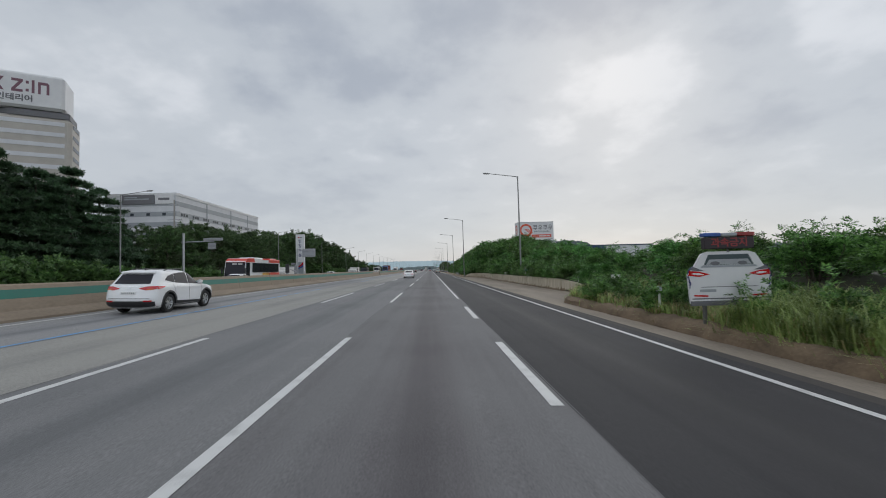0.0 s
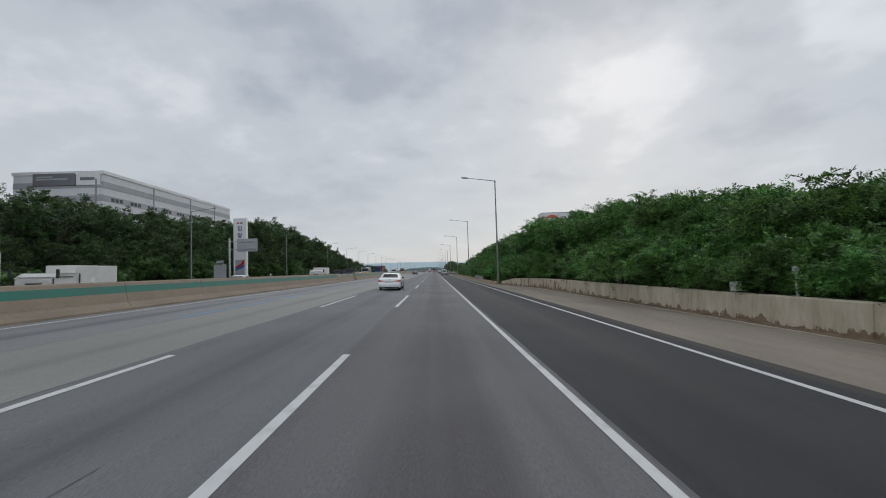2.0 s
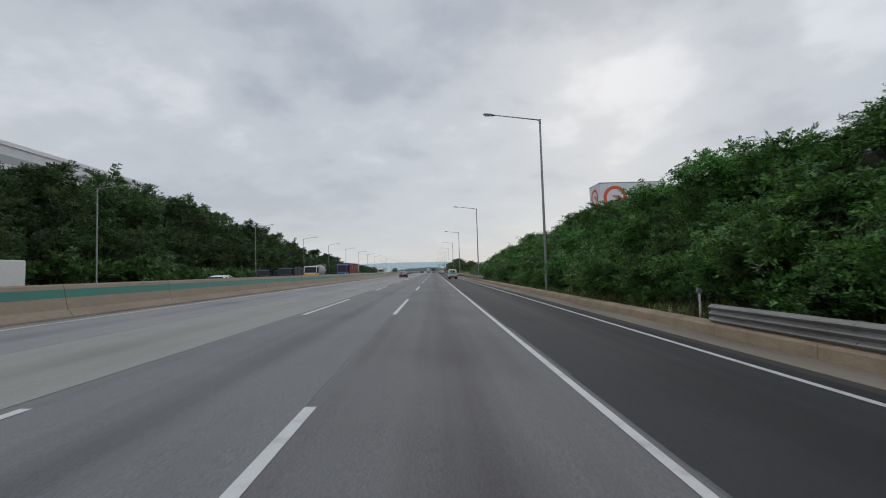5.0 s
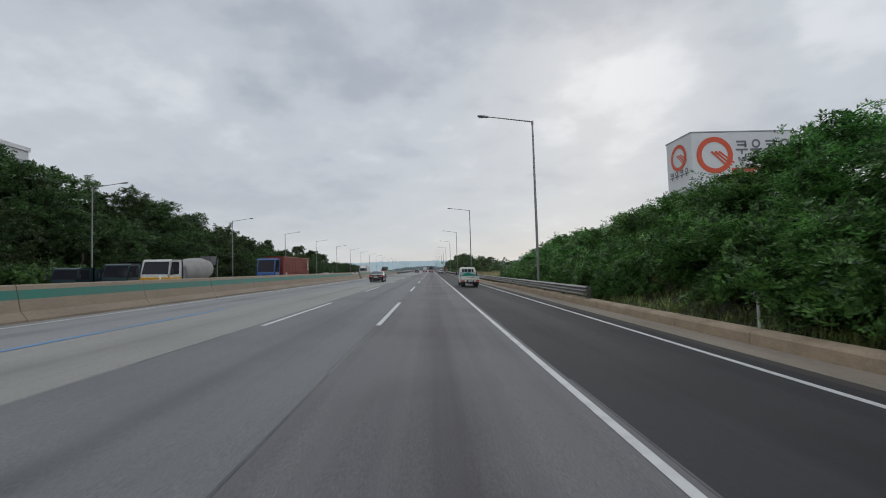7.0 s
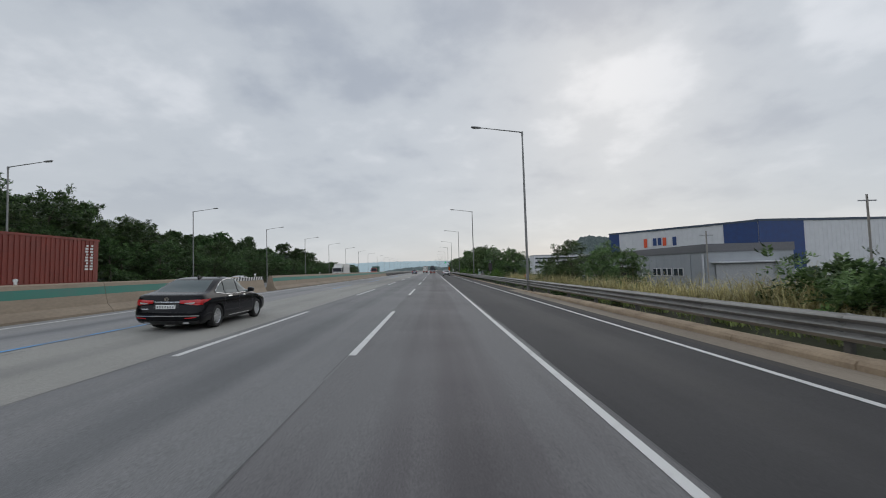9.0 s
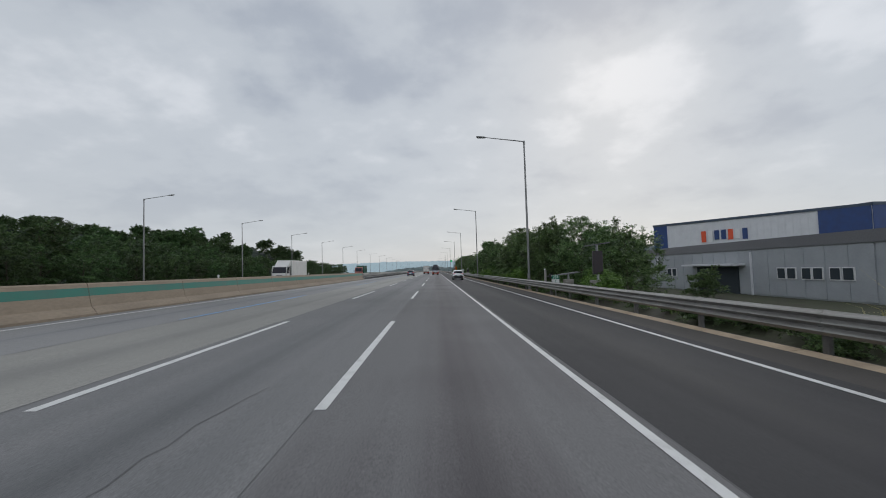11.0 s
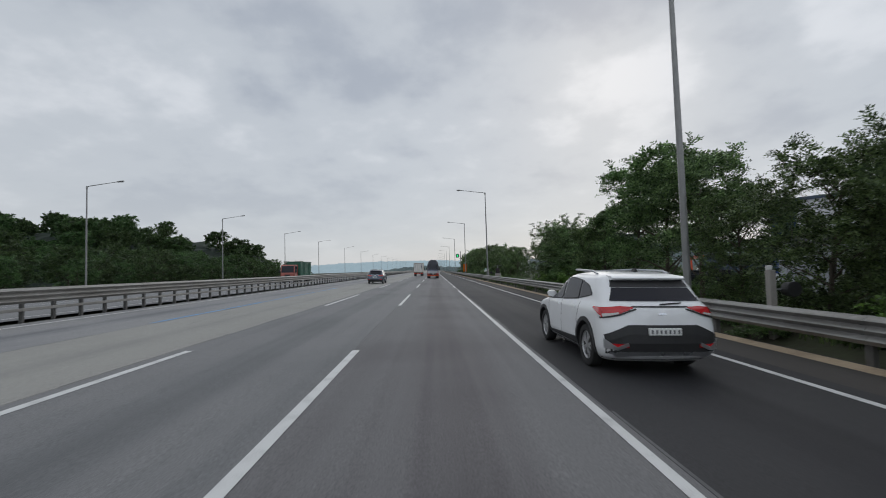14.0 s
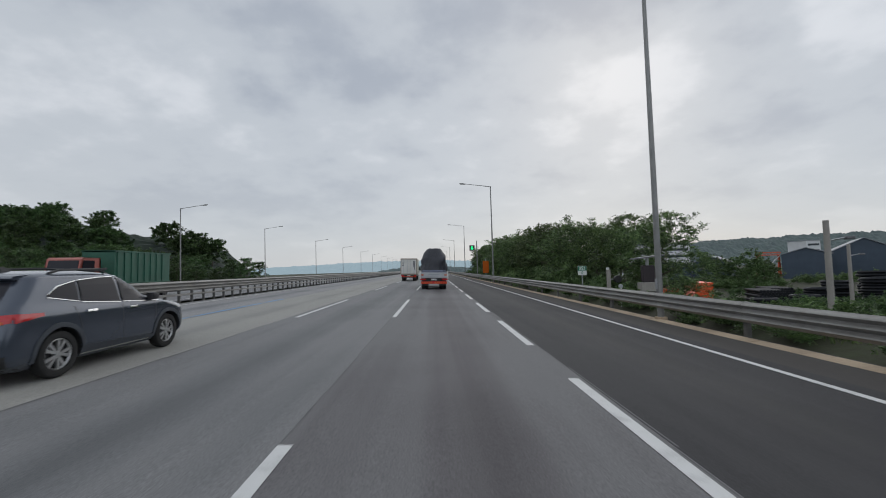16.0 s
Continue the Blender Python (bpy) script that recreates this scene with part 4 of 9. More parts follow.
def pine(seed, height, spread, n):
    """A dark conifer with flat layered boughs."""
    rng = np.random.default_rng(seed)
    t = thing("pine_tree", "tall dark green conifer with layered boughs", "tree", "conifers beside the road")
    wood, P, D = Form(), [], []
    wood.tube([(0, 0, -0.5), (0, 0, height * 0.5), (0, 0, height * 0.97)], [0.28, 0.18, 0.03], 8)
    tiers = 10
    for k in range(tiers):
        q = k / (tiers - 1)
        z = height * (0.10 + 0.87 * q)
        R = spread * (1 - q) ** 0.6 * rng.uniform(0.75, 1.1) + 0.35
        for b in range(8):
            a = k * 1.1 + b * 0.785 + rng.uniform(-0.3, 0.3)
            r = R * rng.uniform(0.55, 1.2)
            e = np.array([r * math.cos(a), r * math.sin(a), z - 0.12 * r + rng.uniform(-0.3, 0.3)])
            wood.tube([(0, 0, z), tuple(e)], [0.05, 0.015], 4)
            m = max(6, int(n / (tiers * 8)))
            u = rng.uniform(0.25, 1.0, m)[:, None]
            w = np.array([-math.sin(a), math.cos(a), 0])
            pts = np.array([0, 0, z]) * (1 - u) + e * u + w * rng.normal(size=(m, 1)) * 0.22 * r * u + rng.normal(size=(m, 3)) * 0.06
            P.append(pts)
            D.append(np.tile(np.array([math.cos(a), math.sin(a), 0.15]), (m, 1)) + rng.normal(size=(m, 3)) * np.array([0.6, 0.6, 0.16]))
    P, D = np.concatenate(P), np.concatenate(D)
    v, f = sprays(np.random.default_rng(seed + 1), P, D, 1.0, 8, 0.5, 0.16, 0.12)
    part("trunk", wood, M_BARK, t, smooth=True)
    part("crown", quads_mesh("crown", v, f, M_NEEDLE), M_NEEDLE, t)
    return t


def crown_top(t):
    """Height of a tree to the tips of all but its highest leaves."""
    me = next(c for c in t.children if c.name.startswith("crown")).data
    v = np.empty(len(me.vertices) * 3, np.float32)
    me.vertices.foreach_get("co", v)
    return float(np.quantile(v.reshape(-1, 3)[:, 2], 0.992))


def scatter(kinds, spots):
    """The first spots take the plants themselves, the others copies of them."""
    used = set()
    for i, x, y, z, s, rot in spots:
        m = pose(x, y, z, 0, 0, rot) @ Matrix.Scale(s, 4)
        if i in used:
            c = copy_thing(kinds[i], pose(x, y, z, 0, 0, rot))
            c.scale = (s, s, s)
        else:
            kinds[i].matrix_basis = m
            used.add(i)
    for i, k in enumerate(kinds):
        if i not in used:
            for o in (*k.children_recursive, k):
                bpy.data.objects.remove(o)


def thicket(name, kinds, spots, mat, lab, category):
    """Many plants grown together: one joined sheet of leaves, of kind stuff."""
    V, F, n = [], [], 0
    for i, x, y, z, s, rot in spots:
        me = next(c for c in kinds[i].children if c.name.startswith("leaves")).data
        v = np.empty(len(me.vertices) * 3, np.float32)
        me.vertices.foreach_get("co", v)
        v = v.reshape(-1, 3) * s
        c, q = math.cos(radians(rot)), math.sin(radians(rot))
        v = np.stack([v[:, 0] * c - v[:, 1] * q + x, v[:, 0] * q + v[:, 1] * c + y, v[:, 2] + z], 1)
        V.append(v)
        F.append(np.arange(len(v)).reshape(-1, 4) + n)
        n += len(v)
    for k in kinds:
        for o in (*k.children_recursive, k):
            bpy.data.objects.remove(o)
    tagged(part(name, quads_mesh(name, np.concatenate(V), np.concatenate(F), mat), mat), lab, category, kind="stuff")


def veg_height(y):
    """Height above the road of the greenery on the right bank, at its crest."""
    return float(np.interp(y, [-20, 30, 43, 57, 67, 75, 79, 86, 91, 96, 110, 130, 150, 163, 172, 183, 192, 200, 206], [2.1, 2.3, 2.8, 4.9, 6.1, 7.1, 7.7, 8.2, 7.7, 6.8, 6.9, 6.4, 5.0, 4.2, 4.1, 4.8, 5.2, 4.5, 3.2]))


def right_bank():
    lab = "leafy bright green shrub growing on the roadside bank"
    near = [shrub(10 + k, 1.95, 2.5, 1000, 0.15, M_LEAF, lab, 0.55) for k in range(6)]
    back = [shrub(30 + k, 2.7, 3.6, 1300, 0.18, M_LEAF, "tall leafy green shrub on the crest of the bank", 0.72) for k in range(6)]
    rng, spots, spots2 = random.Random(4), [], []
    y = -14.0
    while y < 203:
        vx = verge_x(y)
        grass_strip = y < 29
        for row, dx in enumerate((1.6, 3.2, 4.8)):
            if (row == 0 and (grass_strip or 43.2 < y < 46.6)) or (row == 2 and rng.random() < 0.3):
                continue
            x = vx + dx - (0.6 if 33 < y < 72 and row == 0 else 0) + (0.35 if 76 < y < 96 and row == 0 else 0) + (0.7 if y > 172 else 0) + (2.4 if grass_strip else 0) + 1.3 * smooth_step(132, 150, y) + rng.uniform(-0.4, 0.4)
            s = rng.uniform(0.75, 1.1) * (0.72 if (33 < y < 60 or 76 < y < 96) and row == 0 else 0.8 if grass_strip else 1.0) * (0.78 if 29 < y < 43 else 1.0)
            spots.append((rng.randrange(6), x, y + rng.uniform(-0.6, 0.6), ground_z(x, y) - 0.2, s, rng.uniform(0, 360)))
        for dx in (5.4, 7.8):
            x = vx + dx + (2.0 if grass_strip else 0) + 1.0 * smooth_step(132, 150, y) + rng.uniform(-0.6, 0.6)
            z = ground_z(x, y)
            h = veg_height(y) * rng.uniform(0.9, 1.08) - z
            if h > 0.8:
                spots2.append((rng.randrange(6), x, y + rng.uniform(-0.8, 0.8), z - 0.2, min(1.7, h / 3.7), rng.uniform(0, 360)))
        y += 3.2
    scatter(near, spots)
    scatter(back, spots2)


def right_trees():
    lab = "broad-leaved roadside tree with loose grey-green crown"
    kinds = [tree(60 + k, 8.0, 2.6, 2200, 0.17, M_LEAF_M, lab) for k in range(5)]
    rng, spots = random.Random(9), []
    for y0, y1, step in ((269.2, 343, 2.8), (374, 470, 4.4)):
        y = y0
        while y < y1:
            for row in range(2):
                x = (10.5 if y < 350 else 13.2) + 3.8 * row + rng.uniform(-0.5, 0.7)
                if row == 1 and (370 < y < 388 or 279 < y < 287 or 300 < y < 309 or 316 < y < 334 or rng.random() < (0.2 if y < 300 else 0.45)):
                    continue
                top = float(np.interp(y, [267, 269, 272, 276, 279.5, 281.5, 285, 288, 293, 295.5, 298, 300, 301.5, 303.5, 305, 308, 311, 315, 316.5, 319, 322, 325.5, 327.5, 329, 335, 339, 345, 374, 385, 400, 430, 470],
                                      [5.2, 5.5, 5.5, 5.7, 5.9, 4.7, 5.3, 6.1, 6.8, 6.2, 4.9, 4.6, 3.5, 4.3, 5.6, 6.2, 5.0, 4.8, 4.3, 5.9, 7.0, 7.0, 5.6, 4.3, 5.0, 5.9, 6.3, 5.0, 5.9, 6.8, 7.4, 7.0])) * rng.uniform(0.92, 1.04) * (0.88 if row and y < 350 else 1.0)
                z = ground_z(x, y)
                spots.append((rng.randrange(5), x, y + rng.uniform(-0.6, 0.6), z - 0.1, top - z, rng.uniform(0, 360)))
            y += step
    dense = [tree(90 + k, 8.0, 3.0, 2900, 0.17, M_LEAF_M, lab, base=0.06, lumps=22) for k in range(5)]
    tall = [q for q in spots if any(a < q[2] < b for a, b in ((278.5, 286), (296.5, 304), (319, 328.5))) and q[1] < 13]
    rest = [q for q in spots if q not in tall]
    rest += [(k % 3, x, y, ground_z(x, y) - 0.3, top - ground_z(x, y), 70.0 * k) for k, (x, y, top) in enumerate(((11.2, 223, 3.2), (10.8, 227, 3.9), (13.4, 225, 3.4), (10.2, 232, 2.6)))]
    for trees, stand in ((kinds, tall), (dense, rest)):
        tops = [crown_top(t) for t in trees]
        scatter(trees, [(i, x, y, z, h / tops[i], rot) for i, x, y, z, h, rot in stand])
    under = [shrub(80 + k, 1.5, 1.9, 200, 0.2, M_LEAF_M, "low shrub", shoots=6) for k in range(3)]
    spots = []
    for k in range(120):
        y = 214 + k * 2.2
        x = 9.8 + rng.uniform(-0.3, 3.5) + (2.5 if 214 < y < 262 else 0)
        spots.append((rng.randrange(3), x, y, ground_z(x, y) - 0.2, rng.uniform(0.55, 0.9) * (1.25 if 317 < y < 332 else 0.38 if 214 < y < 266 else 1.0 if y < 290 else 0.5 if 338 < y < 373 else 1.4), rng.uniform(0, 360)))
    depot = []        # scrub on the low ground round the depot
    for k in range(420):
        x, y = rng.uniform(17, 78), rng.uniform(360, 445)
        depot.append((rng.randrange(3), x, y, ground_z(x, y) - 0.2, rng.uniform(0.35, 0.75), rng.uniform(0, 360)))
    for k in range(430):        # creeping growth at the foot of the guardrail
        x, y = rng.uniform(7.75, 9.2), rng.uniform(212, 425)
        spots.append((rng.randrange(3), x, y, ground_z(x, y) - 0.12, rng.uniform(0.22, 0.36), rng.uniform(0, 360)))
    for k in range(110):        # bushes in front of the coils
        x, y = rng.uniform(40, 72), rng.uniform(388, 402)
        depot.append((rng.randrange(3), x, y, ground_z(x, y) - 0.2, rng.uniform(0.7, 1.3), rng.uniform(0, 360)))
    for k in range(46):        # growth under the open crowns
        x, y = rng.uniform(10.2, 13.0), rng.uniform(277, 306)
        spots.append((rng.randrange(3), x, y, ground_z(x, y) - 0.2, rng.uniform(1.0, 1.6), rng.uniform(0, 360)))
    for k in range(70):
        x, y = rng.uniform(9.2, 17), rng.uniform(350, 378)
        spots.append((rng.randrange(3), x, y, ground_z(x, y) - 0.2, rng.uniform(0.3, 0.5), rng.uniform(0, 360)))
    for k in range(170):
        x, y = rng.uniform(40, 170), rng.uniform(440, 485)
        spots.append((rng.randrange(3), x, y, ground_z(x, y) - 0.2, rng.uniform(0.8, 1.5), rng.uniform(0, 360)))
    for x, y, s in ((10.2, 206, 0.5), (11.6, 207.5, 0.65), (13.0, 209, 0.8), (12.0, 211, 0.6), (10.4, 213, 0.4), (15, 212, 0.9), (10.5, 358.5, 0.55), (11.5, 360, 0.6),
                    (10.6, 217, 0.6), (11.3, 215.5, 0.65), (12.2, 219, 0.75), (12.8, 216, 0.8), (10.0, 203.5, 0.8), (10.8, 204.6, 1.0), (9.9, 201.6, 0.7)):
        spots.append((rng.randrange(3), x, y, ground_z(x, y) - 0.1, s, rng.uniform(0, 360)))
    thicket("undergrowth", under, spots, M_LEAF_M, "low dark green undergrowth on the road embankment", "undergrowth")
    bright = [shrub(76 + k, 1.2, 1.5, 260, 0.15, M_FRESH, "young growth", 0.5, 8) for k in range(3)]
    spots = []
    for x, y, s in ((9.5, 280.4, 0.85), (9.8, 282.2, 1.0), (9.4, 283.4, 0.7), (9.6, 286.4, 0.85), (9.5, 288.0, 0.7), (10.2, 262.4, 0.9), (10.8, 264.0, 1.0), (9.9, 260.8, 0.7), (9.5, 295.0, 0.7),
                    (9.5, 303.8, 0.8), (9.7, 305.4, 1.0), (9.6, 307.2, 0.95), (9.4, 308.8, 0.7), (9.5, 318.0, 0.6), (9.6, 331.0, 0.7), (9.5, 336.0, 0.75)):
        for k in range(2):
            spots.append((rng.randrange(3), x - 0.9 + 0.6 * k, y + 0.4 * k, ground_z(x - 0.9 + 0.6 * k, y) - 0.1, s * rng.uniform(0.9, 1.25), rng.uniform(0, 360)))
    thicket("young_growth", bright, spots, M_FRESH, "fresh bright green young growth behind the guardrail", "undergrowth")
    scrub = [shrub(86 + k, 1.6, 2.0, 220, 0.2, M_LEAF_D, "scrub bush", shoots=5) for k in range(3)]
    thicket("scrub", scrub, depot, M_LEAF_D, "dark green scrub round the pipe depot", "scrub")


def field_trees():
    lab = "round dense bushy tree on the low ground beyond the depot"
    kinds = [tree(300 + k, 8.4, 4.9, 1900, 0.34, M_LEAF_M, lab, 0.2, 0.0, "field_tree", "trees beyond the depot", 0.9, 16) for k in range(2)]
    spots = [(0, 81, 456, -5.4, 0.95, 20), (1, 74, 458, -5.4, 0.8, 80), (1, 88, 459, -5.4, 0.75, 150), (0, 60, 474, -5.4, 0.7, 10), (1, 96, 470, -5.4, 0.6, 210),
             (0, 47, 470, -5.4, 0.55, 300), (1, 42, 330, -5.4, 0.9, 30), (0, 47, 345, -5.4, 0.8, 200), (0, 51, 318, -5.4, 0.6, 100)]
    scatter(kinds, spots)


def left_wood():
    lab = "dense dark green broad-leaved tree at the edge of the wood"
    kinds = [tree(100 + k, 10.0, 3.6, 1300, 0.30, M_LEAF_D, lab, 0.2, 0.12, "woodland_tree", "woodland trees", 0.9, 13) for k in range(5)]
    rng, spots = random.Random(21), []
    y = -30.0
    while y < 475:
        for row in range(3):
            x = -45.5 - 6.0 * row + rng.uniform(-1.6, 1.6)
            top = float(np.interp(y, [-30, 80, 100, 140, 165, 200, 225, 250, 268, 300, 360, 440], [9, 10, 13, 14, 16.5, 17, 16, 13.5, 10.6, 9.0, 7.0, 6.6]))
            top *= (0.62 if row == 0 else 1.0 if row == 1 else 1.05) * rng.uniform(0.85, 1.12)
            if y > 446 and rng.random() < 0.5:
                continue
            if y < 78 and (row > 0 or y > 14):
                continue
            z = ground_z(x, y)
            spots.append((rng.randrange(5), x, y + rng.uniform(-1.5, 1.5), z - 0.2, max(0.35, (top - z) / 10.9), rng.uniform(0, 360)))
        y += 4.8 if y < 300 else 6.0
    scatter(kinds, spots)
    pines = [pine(140 + k, 17.0, 8.0, 3600) for k in range(3)]
    spots = []
    for k in range(18):
        y = 33 + k * 2.8
        x = -55 - 5.5 * (k % 2) + rng.uniform(-1, 1)
        top = float(np.interp(y, [30, 50, 70, 75, 82], [20.5, 19.5, 18.0, 14.5, 11.5])) * rng.uniform(0.93, 1.04)
        spots.append((k % 3, x, y, ground_z(x, y) - 0.2, (top - ground_z(x, y)) / 17.0, rng.uniform(0, 360)))
    scatter(pines, spots)
    hedge = [shrub(170 + k, 1.9, 4.2, 170, 0.34, M_HEDGE, "hedge bush", 0.5, 4) for k in range(4)]
    spots = []
    for k in range(150):
        y = -20 + 2.05 * k
        if y < 205:
            for x in ((-44.6, -46.2) if 98 < y < 166 else (-41.0, -42.6)):
                spots.append((rng.randrange(4), x + rng.uniform(-0.2, 0.2), y, ground_z(x, y) - 0.3, rng.uniform(0.9, 1.05) * float(np.interp(y, [50, 65, 98, 108, 165, 180], [1.3, 1.0, 1.0, 1.6, 1.6, 1.1])), rng.uniform(0, 360)))
    thicket("hedge", hedge, spots, M_HEDGE, "long clipped green hedge along the far roadside", "hedge")


def weeds():
    """Broad-leaved weeds and saplings among the verge grass."""
    kinds = [shrub(200 + k, 1.0, 1.0, 110, 0.12, M_LEAF, "weed", 0.3, 5) for k in range(4)]
    rng, spots = random.Random(31), []
    for k in range(150):
        y = rng.uniform(-3, 28.5) if k < 90 else rng.uniform(94, 205)
        x = verge_x(y) + (rng.uniform(0.7, 3.6) if k < 90 else rng.uniform(0.7, 1.7))
        spots.append((rng.randrange(4), x, y, ground_z(x, y) - 0.1, rng.uniform(0.4, 0.95), rng.uniform(0, 360)))
    for k in range(110):        # creeping over the top of the lay-by wall
        y = rng.uniform(36, 43.8) if k < 35 else rng.uniform(46.4, 74)
        x = verge_x(y) + 0.62 + rng.uniform(0, 0.6)
        spots.append((rng.randrange(4), x, y, ground_z(x, y) - 0.15, rng.uniform(0.6, 1.1), rng.uniform(0, 360)))
    for k in range(430):        # low growth at the foot of the shrubs
        y = rng.uniform(34, 198) if k < 300 else rng.uniform(75, 97)
        x = verge_x(y) + (1.1 + 0.4 * (74 < y < 97)) + rng.uniform(-0.1, 1.5)
        spots.append((rng.randrange(4), x, y, ground_z(x, y) - 0.2, rng.uniform(0.9, 1.6), rng.uniform(0, 360)))
    thicket("weeds", kinds, spots, M_LEAF, "leafy green weeds on the verge", "weeds")


def grass():
    """Tall grass on the verges: blades bent at half height, one sheet of stuff for each stretch."""
    rng = np.random.default_rng(5)

    def tufts(name, xs, ys, h, mat, lab):
        n = len(xs)
        zs = np.array([ground_z(float(a), float(b)) for a, b in zip(xs, ys)])
        P = np.stack([xs, ys, zs - 0.03], 1)
        k = 6
        P = np.repeat(P, k, 0) + rng.normal(size=(n * k, 3)) * np.array([0.09, 0.09, 0])
        hh = np.repeat(h * rng.uniform(0.5, 1.2, n), k) * rng.uniform(0.6, 1.1, n * k)
        a = rng.uniform(0, 6.28, n * k)
        d = np.stack([np.cos(a), np.sin(a), np.zeros(n * k)], 1)
        w = np.stack([-np.sin(a), np.cos(a), np.zeros(n * k)], 1) * 0.013
        b = rng.uniform(0.3, 1.25, n * k)[:, None]
        H = hh[:, None] * np.array([0, 0, 1.0])
        m = P + H * 0.6 + d * hh[:, None] * b * 0.25
        t = P + H * (1 - 0.3 * b) + d * hh[:, None] * b * 0.8
        v = np.stack([P - w, P + w, m + w * 0.8, m - w * 0.8, t, t + w * 0.2], 1).reshape(-1, 3)
        base = np.arange(n * k)[:, None] * 6
        f = np.concatenate([base + np.array([0, 1, 2, 3]), base + np.array([3, 2, 5, 4])])
        ob = part(name, quads_mesh(name, v, f, mat), mat)
        tagged(ob, lab, "grass", kind="stuff")

    def spread_pts(n, y0, y1, d0, d1):
        ys = rng.uniform(y0, y1, n)
        xs = np.array([verge_x(float(y)) for y in ys]) + rng.uniform(d0, d1, n)
        return xs, ys

    xs, ys = spread_pts(7500, -6, 29.5, 0.05, 3.8)
    tufts("grass", xs, ys, 0.58, M_GRASS, "tall unmown green grass on the roadside verge")
    xs, ys = spread_pts(900, 6.0, 11.0, 0.15, 2.2)
    tufts("grass", xs, ys, 1.0, M_GRASS, "tall grass clump in front of the patrol car board")
    xs, ys = spread_pts(2600, -2, 28.5, 0.1, 3.4)
    tufts("grass", xs, ys, 0.62, M_DRY, "dry seeding grass stalks on the verge")
    xs, ys = spread_pts(7000, 93, 215, 0.1, 3.4)
    tufts("grass", xs, ys, 0.42, M_GRASS, "green grass along the kerb")
    xs, ys = spread_pts(4200, 200, 240, 1.2, 6.5)
    tufts("grass", xs, ys, 0.75, M_DRY, "tan dry grass behind the guardrail")
    xs, ys = spread_pts(4200, 204, 246, 1.2, 7.5)
    tufts("grass", xs, ys, 1.45, M_DRY, "tall tan seeding grass on the embankment")
    xs, ys = spread_pts(5500, 205, 420, 0.6, 3.5)
    tufts("grass", xs, ys, 0.6, M_WEED, "green weeds behind the guardrail")


right_bank()
right_trees()
field_trees()
left_wood()
weeds()
grass()

# ---------------- buildings and far ground ----------------
M_CLAD = surface("pale_cladding", (0.66, 0.67, 0.69), (0.58, 0.59, 0.61), 0.5, scale=0.3, fine=3, bump=0.05)
M_CLAD_G = surface("grey_cladding", (0.36, 0.38, 0.40), (0.30, 0.32, 0.34), 0.5, scale=0.3, fine=4, bump=0.05)
M_BAND = surface("dark_band", (0.17, 0.17, 0.18), (0.12, 0.12, 0.13), 0.4, bump=0.02)
M_BEIGE = surface("beige_cladding", (0.50, 0.47, 0.42), (0.42, 0.39, 0.35), 0.6, scale=0.3, fine=3, bump=0.05)
M_SIGNW = surface("sign_white", (0.72, 0.72, 0.72), (0.65, 0.65, 0.66), 0.4, scale=0.5, fine=5, bump=0.02)
M_GLASS = glassy("window_glass", (0.05, 0.06, 0.07))
M_MAROON = surface("dull_maroon", (0.20, 0.09, 0.12), (0.16, 0.07, 0.10), 0.5, bump=0.02)
M_GREYP = surface("grey_paint", (0.16, 0.16, 0.17), (0.12, 0.12, 0.13), 0.5, bump=0.02)
M_ORANGE = surface("orange_paint", (0.75, 0.10, 0.03), (0.62, 0.08, 0.03), 0.5, bump=0.02)
M_BLUEC = surface("blue_cladding", (0.02, 0.06, 0.20), (0.02, 0.045, 0.15), 0.45, scale=0.4, fine=4, bump=0.05)
M_NAVY = surface("navy_cladding", (0.055, 0.08, 0.115), (0.04, 0.06, 0.09), 0.5, scale=0.4, fine=4, bump=0.05)
M_ROOF = surface("roof_sheet", (0.30, 0.32, 0.35), (0.22, 0.24, 0.27), 0.5, scale=0.5, fine=6, bump=0.1)


